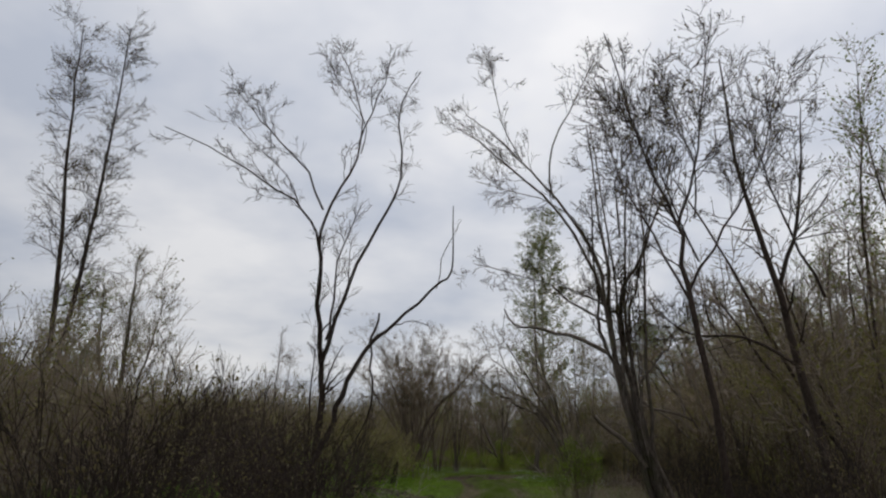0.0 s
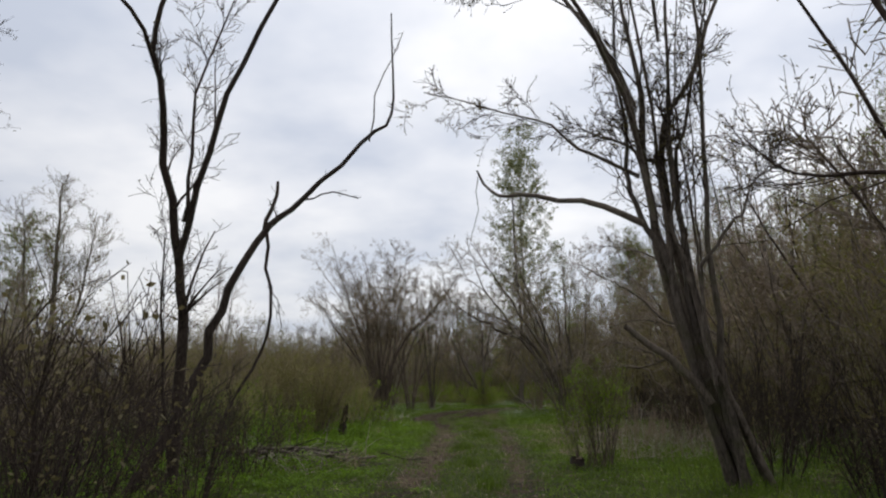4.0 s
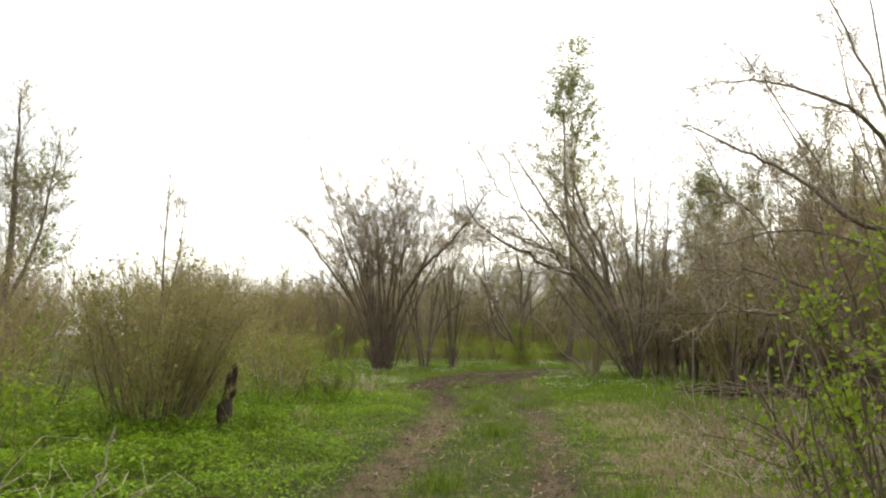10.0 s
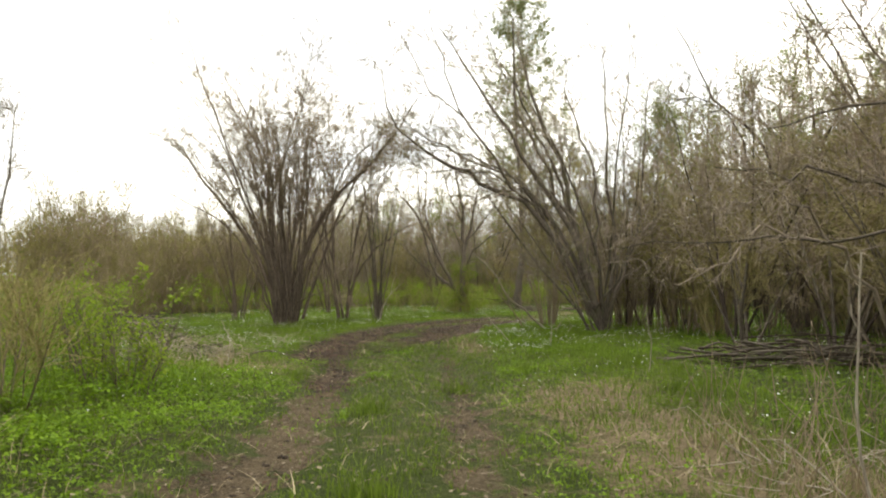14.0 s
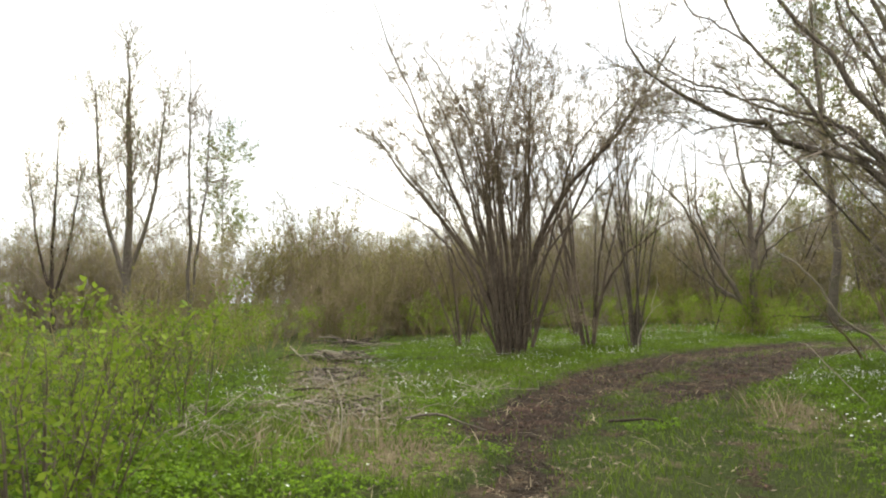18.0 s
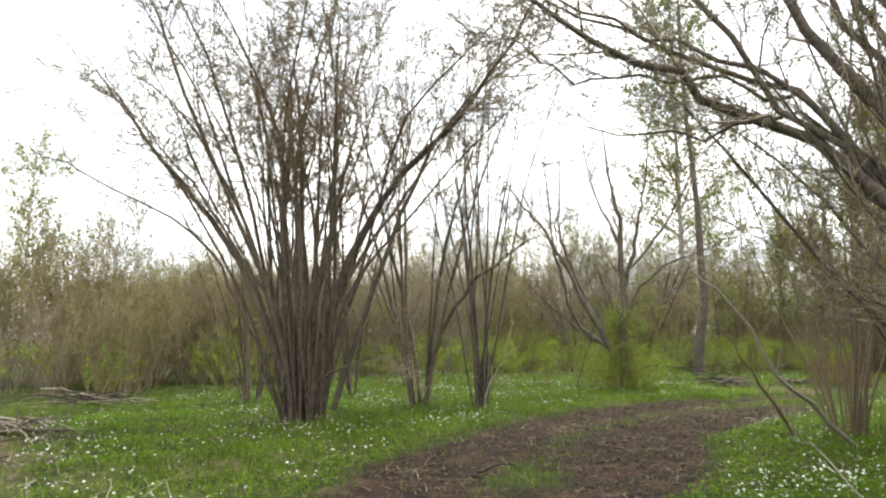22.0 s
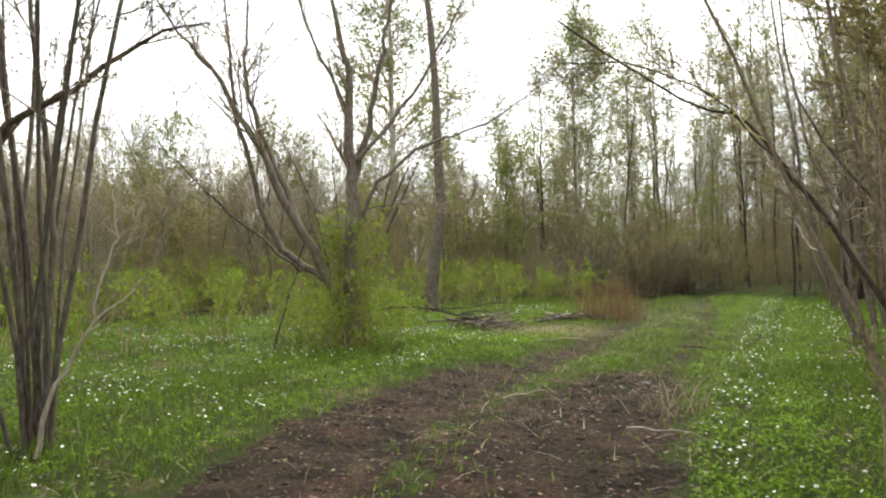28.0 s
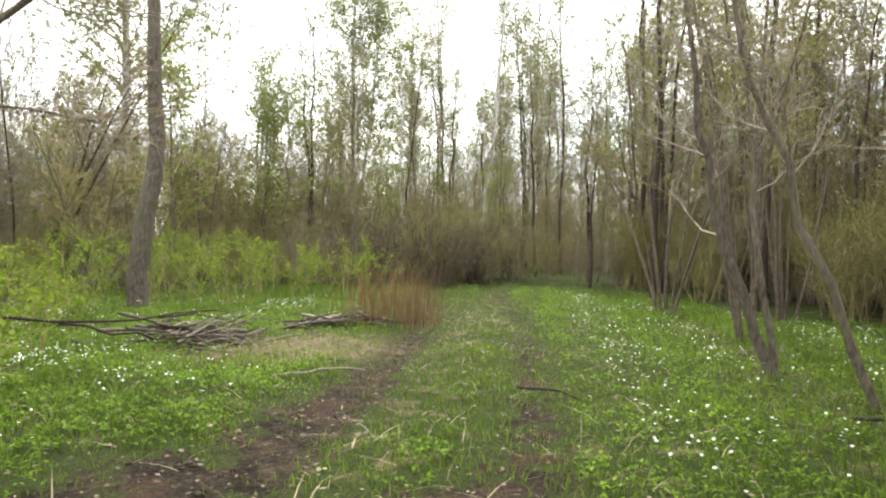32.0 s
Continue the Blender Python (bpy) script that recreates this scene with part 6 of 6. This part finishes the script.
# ---- heaps of cut branches ----
stick_meshes = []
for k in range(10):
    rng = rng_of(920 + k)
    L = rng.uniform(0.5, 1.7)
    q = rng.normal(0, 0.05, 6)
    ln = line([(-L / 2, 0, 0), (-L / 6, q[0], q[1]), (L / 6, q[2], q[3]), (L / 2, q[4], q[5])], rng.uniform(0.012, 0.026), 0.006, 7, 930 + k, 0.01)
    stick_meshes.append(mesh_of("stick", *tubes([ln], 5), (BARK_GREY, BARK_DARK, TWIG_GREY, BARK_PALE)[k % 4 if k % 7 else 0], True))


stalk_meshes = []
for k in range(8):
    rng = rng_of(960 + k)
    L = rng.uniform(0.3, 1.1)
    q = rng.normal(0, 0.04, 6)
    ln = line([(-L / 2, 0, 0), (-L / 6, q[0], q[1]), (L / 6, q[2], q[3]), (L / 2, q[4], q[5])], rng.uniform(0.005, 0.011), 0.004, 6, 970 + k, 0.012)
    stalk_meshes.append(mesh_of("stick", *tubes([ln], 4), (BARK_PALE, TWIG_GREY, BARK_GREY, BARK_DARK)[k % 4], True))


def heap(at, n, rx, ry, high, turn, seed, label, swing=30.0, kinds=None):
    """A low heap of crossed sticks; each stick is a part."""
    rng = rng_of(seed)
    root = new("brush_pile")
    root.matrix_basis = Matrix.Translation(ground_at(*at, 0.0)) @ pose(0, 0, 0, 0, 0, turn)
    for k in range(n):
        u = rng.normal(0, 0.45, 2)
        z = 0.02 + high * max(0.0, 1 - u @ u) * rng.uniform(0, 1)
        pool = kinds or stick_meshes
        ob = part_of("stick", pool[int(rng.integers(len(pool)))], root)
        ob.matrix_basis = pose(u[0] * rx, u[1] * ry, z, rng.uniform(0, 360), rng.normal(0, 7), rng.normal(0, swing))
    return tagged(root, label, "brush pile")


heap((-3.6, 18.55), 240, 1.8, 1.25, 0.30, 0, 941, "dark heap of cut branches and dead stalks beside the track", 50, [stick_meshes[k] for k in (1, 4, 5)] + stalk_meshes)
heap((5.7, 31.6), 120, 2.1, 0.6, 0.42, -4, 942, "long heap of stacked grey branches under the shrubs", 9, [stick_meshes[k] for k in (0, 1, 4, 5, 7, 9)] + stalk_meshes[1:4])
heap((2.8, 51.2), 130, 0.6, 0.4, 0.32, 0, 943, "low heap of grey branches in the strawy clearing", 24, stalk_meshes + [stick_meshes[k] for k in (0, 1, 4)])
heap((4.9, 52.2), 30, 1.0, 0.25, 0.08, 6, 944, "thin line of dead branches lying in the clearing", 14)
heap((-4.4, 32.8), 110, 1.3, 1.0, 0.10, -40, 945, "scattered dead stalks and sticks on the strawy ground", 60, stalk_meshes)
heap((-6.4, 35.8), 110, 1.6, 1.0, 0.10, -50, 946, "scattered dead stalks and sticks on the strawy ground", 60, stalk_meshes + stick_meshes[:2])
heap((-8.4, 38.8), 50, 1.5, 0.7, 0.16, -20, 947, "pale dead sticks lying across the clearing", 30)
heap((-10.5, 43.0), 40, 1.2, 0.5, 0.2, 10, 949, "pale dead sticks lying before the thicket", 20)
heap((8.4, 47.6), 22, 0.7, 0.3, 0.08, 20, 948, "dead branches lying among the flowers", 20, stalk_meshes[1:4])
for k, (x, y, z, rz, m) in enumerate(((-1.5, 37.9, 0.05, 60, 1), (-2.9, 32.6, 0.08, 5, 0), (-0.9, 33.2, 0.06, 12, 1), (3.4, 48.9, 0.1, 8, 2), (4.9, 47.2, 0.1, -70, 1), (6.4, 45.1, 0.12, -50, 1))):
    ob = new("stick", stick_meshes[m])
    ob.matrix_world = Matrix.Translation((x, y, gz(x, y) + z * 0.3)) @ pose(0, 0, 0, 0, 2, rz)
    tagged(ob, "dead stick lying on the ground by the track", "stick", "fallen sticks")

for k, (x, y, rz) in enumerate(((1.75, 24.4, -58), (1.5, 24.9, -50), (-1.6, 22.0, 50), (-1.9, 20.4, 20), (1.9, 42.9, -50), (1.2, 22.6, -30), (2.3, 21.4, 15), (-2.0, 25.6, 70), (-1.4, 17.2, 35), (2.6, 26.6, -20), (0.6, 36.6, 40), (-0.4, 39.2, -20), (1.4, 44.6, 15))):
    ob = new("stick", stalk_meshes[k % 8])
    ob.matrix_world = Matrix.Translation((x, y, gz(x, y) + 0.02)) @ pose(0, 0, 0, 0, 2, rz)
    tagged(ob, "thin pale dead stalk lying beside the track", "stick", "fallen sticks")

# ---- ground cover ----
rng = rng_of(1000)


def scatter(n, x0, x1, y0, y1):
    P = np.stack([rng.uniform(x0, x1, n), rng.uniform(y0, y1, n)], 1)
    z, mud, dry = land(P[:, 0], P[:, 1], True)
    d, al = off_track(P[:, 0], P[:, 1])
    return P, z, mud, dry, d, al


def patches(P, s=0.55, o=0.0):
    return 0.5 + 0.5 * waves(P[:, 0] * s + o, P[:, 1] * s - o)


def blades(P, z, height, width, lean):
    """Bent grass blades: two faces each, tapering."""
    n = len(P)
    a = rng.uniform(0, 2 * np.pi, n)
    side = np.stack([np.cos(a), np.sin(a), np.zeros(n)], 1) * (width / 2)[:, None]
    b = rng.uniform(0, 2 * np.pi, n)
    tip = np.stack([np.cos(b) * lean, np.sin(b) * lean, np.ones(n)], 1) * height[:, None]
    base = np.stack([P[:, 0], P[:, 1], z - 0.01], 1)
    mid = base + tip * np.array([0.35, 0.35, 0.62])
    end = base + tip
    V = np.stack([base - side, base + side, mid + side * 0.8, mid - side * 0.8, end + side * 0.12, end - side * 0.12], 1).reshape(-1, 3)
    i = 6 * np.arange(n)[:, None]
    F = np.concatenate([i + np.array([[0, 1, 2, 3]]), i + np.array([[3, 2, 4, 5]])])
    return V, F


def cover(name, V, F, mat, label, category):
    return tagged(new(name, mesh_of(name, V, F, mat)), label, category, kind="stuff")


# grass, thickest near the track
gv, gf, at = [], [], 0
for n, x0, x1, y0, y1, reach in ((190000, -5, 6, 4, 50, 4.2), (120000, -11, 11, 6, 60, 10.0), (40000, 1, 14, 44, 60, 5.0)):
    P, z, mud, dry, d, al = scatter(n, x0, x1, y0, y1)
    keep = (np.abs(d) < reach) & (rng.uniform(0, 1, n) > np.clip(mud * 1.4 - 0.15, 0, 0.95)) & (rng.uniform(0, 1, n) > 0.6 * np.clip(dry - 0.2, 0, 1)) & (rng.uniform(0, 1, n) < 0.35 + 0.95 * patches(P, 1.9, 2.0))
    P, z, d = P[keep], z[keep], d[keep]
    tall = 0.035 + 0.05 * patches(P, 1.7) + 0.09 * soft(np.abs(d), 1.2, 4.0)
    V, F = blades(P, z, tall * rng.uniform(0.5, 1.5, len(P)), rng.uniform(0.005, 0.011, len(P)), rng.uniform(0.1, 0.9, len(P)))
    gv.append(V), gf.append(F + at)
    at += len(V)
cover("grass", np.concatenate(gv), np.concatenate(gf), GRASS, "short green spring grass on the track and its verges", "grass")

# broad-leaved herbs: leaflets in threes on the verges, knee-high on the bank
hv = []
for n, x0, x1, y0, y1 in ((120000, -8, -0.6, 12, 34), (115000, -9, 4, 33, 56), (105000, 0.6, 13, 34, 58), (42000, 0.8, 7, 12, 34), (28000, -12, -5, 20, 48)):
    P, z, mud, dry, d, al = scatter(n, x0, x1, y0, y1)
    weedy = patches(P, 1.9, 7.0) > 0.78
    keep = ((np.abs(d) > 1.05) | weedy) & (rng.uniform(0, 1, n) > np.clip(mud * 2.2 - 0.9 * weedy, 0, 1)) & (rng.uniform(0, 1, n) > 0.95 * np.clip(dry * 1.6 - 0.35, 0, 1)) & (rng.uniform(0, 1, n) < (0.3 + patches(P, 0.9)) * np.clip(2.4 * patches(P, 2.7, 1.0) - 0.35, 0.12, 1.4))
    P, z, d, al = P[keep], z[keep], d[keep], al[keep]
    bank = soft(-d, 1.6, 3.2) * (1 - soft(al, 29, 32))
    top = (0.03 + 0.14 * patches(P, 2.7, 1.0) * patches(P, 1.1, 2.0) + 0.22 * bank * patches(P, 1.6, 1.0)) * rng.uniform(0.4, 1.25, len(P))
    hv.append(np.column_stack([P, z + top, 0.021 + 0.012 * bank]))
H = np.concatenate(hv)
n = len(H)
turn0 = rng.uniform(0, 2 * np.pi, n)
hv, at = [], 0
for k in range(2):
    a = turn0 + k * 2.2
    out = np.stack([np.cos(a), np.sin(a), rng.normal(0.1, 0.3, n)], 1)
    across = np.stack([-np.sin(a), np.cos(a), rng.normal(0, 0.3, n)], 1)
    s = (H[:, 3] * rng.uniform(0.7, 1.5, n))[:, None]
    c = H[:, :3]
    hv.append(np.stack([c, c + out * s * 0.6 + across * s * 0.42, c + out * s * 1.25 - np.array([0, 0, 0.01]), c + out * s * 0.6 - across * s * 0.42], 1).reshape(-1, 3))
V = np.concatenate(hv)
cover("herbs", V, np.arange(len(V)).reshape(-1, 4), HERB, "carpet of bright green low woodland herbs", "herbs")

# white wood anemones in drifts on both sides of the bend
fv = []
for n, x0, x1, y0, y1, dens in ((22000, -9, 2, 33, 56, 1.0), (22000, 0.5, 12, 34, 56, 1.0), (3000, -6, 6, 26, 34, 0.5)):
    P, z, mud, dry, d, al = scatter(n, x0, x1, y0, y1)
    keep = (np.abs(d) > 1.5) & (mud < 0.25) & (dry < 0.6) & (rng.uniform(0, 1, n) < dens * np.clip(patches(P, 1.3, 4.0) * 2.3 - 1.0, 0.03, 0.9))
    fv.append(np.column_stack([P[keep], z[keep] + rng.uniform(0.09, 0.18, keep.sum())]))
Fl = np.concatenate(fv)
n = len(Fl)
tilt = rng.normal(0, 0.35, (n, 2))
up_n = unit(np.column_stack([tilt, np.ones(n)]))
e1 = unit(np.cross(up_n, rng.normal(size=(n, 3))))
e2 = np.cross(up_n, e1)
fv = []
size = rng.uniform(0.010, 0.0155, n)[:, None]
for k in range(6):
    a = k * math.pi / 3
    o = e1 * math.cos(a) + e2 * math.sin(a)
    w = e2 * math.cos(a) - e1 * math.sin(a)
    fv.append(np.stack([Fl, Fl + o * size * 0.6 + w * size * 0.32 + up_n * size * 0.15, Fl + o * size + up_n * size * 0.1, Fl + o * size * 0.6 - w * size * 0.32 + up_n * size * 0.15], 1).reshape(-1, 3))
V = np.concatenate(fv)
cover("anemones", V, np.arange(len(V)).reshape(-1, 4), PETAL, "white wood anemones scattered through the green herbs", "flowers")

# dead grass and stalks
sv, sf, at = [], [], 0
for n, x0, x1, y0, y1 in ((150000, -10, 8, 12, 54),):
    P, z, mud, dry, d, al = scatter(n, x0, x1, y0, y1)
    keep = rng.uniform(0, 1, n) < np.clip(dry * 1.3 - 0.42, 0.06, 0.6) * (1 - np.clip(mud * 1.1, 0, 0.9))
    P, z = P[keep], z[keep]
    V, F = blades(P, z, rng.uniform(0.02, 0.11, len(P)), rng.uniform(0.004, 0.009, len(P)), rng.uniform(1.2, 5.0, len(P)))
    V[:, 2] = np.minimum(V[:, 2], np.repeat(z, 6) + 0.28)
    sv.append(V), sf.append(F)
cover("dead_grass", np.concatenate(sv), np.concatenate(sf), STRAW, "flattened pale dead grass and stalks on the verges", "dead grass")


def tuft(at, n, height, spread_, mat, seed, label, name="grass_tuft", width=0.009, category="grass tuft", lean=(0.1, 0.8)):
    """A tuft of long blades from one root."""
    global rng
    keep, rng = rng, rng_of(seed)
    P = np.array(at) + rng.normal(0, spread_, (n, 2))
    V, F = blades(P, np.full(n, gz(*at)), height * rng.uniform(0.45, 1.1, n), np.full(n, width) * rng.uniform(0.6, 1.3, n), rng.uniform(*lean, n))
    rng = keep
    V = V - np.array([at[0], at[1], gz(*at)])
    ob = new(name, mesh_of(name, V, F, mat))
    ob.location = (at[0], at[1], gz(*at))
    return tagged(ob, label, category, kind="stuff")


for k, (x, y) in enumerate(((0.3, 34.2), (-3.9, 30.7), (-3.3, 31.2), (3.0, 23.4), (3.5, 24.4), (2.7, 24.9), (3.9, 23.0), (2.5, 26.2), (-2.9, 25.2), (-2.2, 18.0), (2.4, 43.6))):
    tuft((x, y), 55, 0.36, 0.16, STRAW, 1100 + k, "tuft of pale dead grass standing on the verge", "dead_tuft", lean=(0.3, 1.8))
for k, (x, y) in enumerate(((-0.4, 21.3), (-0.2, 18.1), (-0.1, 24.7), (0.1, 15.6), (-0.5, 27.5), (0.3, 29.2), (2.3, 19.4), (1.2, 30.6), (1.2, 21.0), (-1.9, 29.9))):
    tuft((x, y), 130, 0.2, 0.10, GRASS, 1130 + k, "thick green grass tuft between the wheel ruts")
for k, (x, y) in enumerate(((6.0, 52.2), (6.4, 52.7), (5.7, 52.8), (6.6, 53.3), (5.4, 52.4))):
    tuft((x, y), 80, 1.0, 0.26, REED, 1150 + k, "clump of rusty brown dead reeds at the edge of the track", "reed_clump", 0.011, "reeds", (0.05, 0.5))
for k, (x, y, h) in enumerate(((2.35, 23.9, 1.5), (2.9, 22.6, 1.2), (3.3, 23.3, 1.1), (3.6, 22.4, 1.3), (2.75, 21.6, 0.9), (3.9, 24.6, 1.2), (-2.6, 17.4, 0.9), (-2.2, 19.2, 0.8), (2.0, 34.5, 1.0), (1.3, 35.2, 0.8), (2.85, 30.20, 1.1), (-3.2, 30.9, 0.8), (2.2, 19.0, 1.0), (2.6, 18.4, 0.9))):
    q = rng.normal(0, 0.1, 4)
    woody("dead_stalk", "tall pale dead stalk standing in the grass", "stalk", ground_at(x, y), [line([(x, y, gz(x, y)), (x + q[0], y + q[1], h * 0.55), (x + q[0] * 2 + q[2], y + q[1], h)], 0.008, 0.004, 7, 1170 + k, 0.01)],
          (BARK_PALE, BARK_PALE, LEAF_BUD), 1190 + k, limbs=2, twig=1, l_limb=(0.08, 0.25), l_twig=(0.03, 0.08), s_limb=(0.5, 0.98))

# a tangle of dry stalks on the verge, some fallen, some standing
def stalks(name, n, x0, x1, y0, y1, length, tilt, r, mat, label, seed):
    """Thin dead stalks that nobody could count, in uneven clumps: one mesh."""
    rs = rng_of(seed)
    P = np.stack([rs.uniform(x0, x1, n), rs.uniform(y0, y1, n)], 1)
    P = P[rs.uniform(0, 1, n) < np.clip(patches(P, 2.0, 3.0) * 1.8 - 0.25, 0.1, 1)]
    n = len(P)
    a, th = rs.uniform(0, 2 * np.pi, n), rs.uniform(*tilt, n)
    d = np.stack([np.cos(a) * np.sin(th), np.sin(a) * np.sin(th), np.cos(th)], 1)
    base = np.column_stack([P, land(P[:, 0], P[:, 1]) + rs.uniform(0, 0.08, n)])
    L = rs.uniform(*length, n)[:, None]
    bend = rs.normal(0, 0.09, (n, 3)) * L
    A = np.stack([base, base + d * L * 0.35 + bend, base + d * L * 0.7 + bend * 1.6, base + d * L], 1)
    R = (r * rs.uniform(0.6, 1.4, n))[:, None] * np.linspace(1, 0.45, 4)
    return tagged(new(name, mesh_of(name, *tubes([(A, R)], 4), mat, True)), label, "stalks", kind="stuff")


stalks("dry_stalks", 900, 2.2, 5.6, 18.6, 25.8, (0.2, 0.8), (0.9, 1.52), 0.0045, BARK_PALE, "pale dry stalks fallen in a tangle on the verge", 1401)
stalks("brown_stalks", 800, 2.3, 5.8, 18.4, 27.5, (0.25, 0.95), (0.05, 0.6), 0.005, TWIG, "brown dead stalks standing thickly on the verge", 1402)
stalks("dry_stalks", 300, -5.6, -2.2, 16.8, 20.4, (0.2, 0.8), (0.9, 1.5), 0.0055, BARK_PALE, "pale dry stalks fallen round the heap of branches", 1403)
stalks("dry_stalks", 380, -6.5, -3.2, 30.2, 35.5, (0.2, 0.7), (1.1, 1.52), 0.005, BARK_PALE, "pale dry stalks flattened on the strawy clearing", 1404)
stalks("green_shoots", 700, -7.0, -2.4, 15.5, 31.0, (0.25, 0.7), (0.0, 0.35), 0.004, HERB, "slender green shoots standing among the herbs", 1405)

# fallen leaves and crumbs of earth on the bare track
P, z, mud, dry, d, al = scatter(210000, -5, 12, 8, 58)
keep = rng.uniform(0, 1, len(P)) < np.clip(mud * 1.2 - 0.25, 0, 1) * np.clip(patches(P, 2.1, 3.0) * 1.7 - 0.1, 0.3, 1)
P, z = P[keep], z[keep]
pale = rng.uniform(0, 1, len(P)) < 0.25 + 0.4 * (np.abs(al[keep] - 38) > 7)
for sel, mat, name, label in ((~pale, LITTER, "leaf_litter", "brown and reddish fallen leaves on the muddy track"), (pale, LITTER_PALE, "pale_leaf_litter", "pale dry fallen leaves strewn over the wheel ruts")):
    c = np.column_stack([P[sel], z[sel] + 0.012])
    V, F = leaf_cards(rng, c, 0.038, 0.6)
    c = np.repeat(c, 4, axis=0)
    cover(name, c + (V - c) * np.array([1, 1, 0.28]), F, mat, label, "leaves")

# dead leaves and bits of straw lying among the grass and herbs of the verges
P, z, mud, dry, d, al = scatter(60000, -7, 12, 10, 57)
keep = (np.abs(d) < 6) & (mud < 0.6) & (rng.uniform(0, 1, len(P)) < np.clip(patches(P, 1.5, 5.0) * 1.5 - 0.3, 0.08, 1))
P, z = P[keep], z[keep]
c = np.column_stack([P, z + rng.uniform(0.01, 0.07, len(P))])
V, F = leaf_cards(rng, c, 0.05, 0.5)
c4 = np.repeat(c, 4, axis=0)
cover("dry_leaf_litter", c4 + (V - c4) * np.array([1, 1, 0.35]), F, LITTER_PALE, "pale dry leaves caught among the grass of the verges", "leaves")
P, z, mud, dry, d, al = scatter(24000, -6, 12, 12, 57)
keep = (np.abs(d) < 6) & (rng.uniform(0, 1, len(P)) < np.clip(patches(P, 1.1, 9.0) * 1.6 - 0.4, 0.05, 1))
V, F = blades(P[keep], z[keep] + 0.03, rng.uniform(0.02, 0.07, keep.sum()), rng.uniform(0.004, 0.010, keep.sum()), rng.uniform(2.5, 7.0, keep.sum()))
cover("straw", V, F, STRAW, "loose pale straw lying over the grass", "straw")

# a few stones trodden into the earth at the bend
for k, (x, y, s) in enumerate(((2.81, 44.96, 0.075), (2.82, 44.78, 0.055), (2.85, 44.57, 0.060), (2.51, 44.64, 0.045), (3.11, 44.76, 0.040), (2.52, 44.89, 0.035), (2.64, 44.43, 0.040))):
    rk = rng_of(1300 + k)
    bm = bmesh.new()
    bmesh.ops.create_icosphere(bm, subdivisions=2, radius=s * 0.85)
    for v in bm.verts:
        v.co *= 1 + 0.25 * math.sin(7 * v.co.x / s + k) * math.cos(5 * v.co.y / s + 2 * k) + rk.uniform(-0.08, 0.08)
        v.co.z *= 0.5
    me = bpy.data.meshes.new("stone")
    bm.to_mesh(me)
    bm.free()
    me.materials.append(STONE)
    ob = new("stone", me)
    ob.location = (x, y, gz(x, y) + s * 0.15)
    tagged(ob, "grey-brown stone trodden into the mud of the track", "stone", "stones on the track")

# clods of earth turned up by wheels
P, z, mud, dry, d, al = scatter(60000, -5, 8, 10, 52)
keep = rng.uniform(0, 1, len(P)) < np.clip(mud * 0.7 - 0.32, 0, 0.3)
P, z = P[keep], z[keep]
n = len(P)
s = rng.uniform(0.012, 0.04, (n, 1, 1)) * np.array([1, 1, 0.55]) * rng.uniform(0.6, 1.4, (n, 6, 1))
dirs = np.array([(1, 0, 0), (0, 1, 0), (-1, 0, 0), (0, -1, 0), (0, 0, 1), (0, 0, -1)], float)
a = rng.uniform(0, 2 * np.pi, n)
turned = np.stack([np.cos(a)[:, None] * dirs[:, 0] - np.sin(a)[:, None] * dirs[:, 1], np.sin(a)[:, None] * dirs[:, 0] + np.cos(a)[:, None] * dirs[:, 1], np.broadcast_to(dirs[:, 2], (n, 6))], -1)
V = (np.column_stack([P, z])[:, None] + turned * s).reshape(-1, 3)
tri = np.array([(0, 1, 4), (1, 2, 4), (2, 3, 4), (3, 0, 4), (1, 0, 5), (2, 1, 5), (3, 2, 5), (0, 3, 5)])
cover("clods", V, (6 * np.arange(n)[:, None, None] + tri).reshape(-1, 3), EARTH, "crumbly clods of dark earth on the muddy track", "earth")
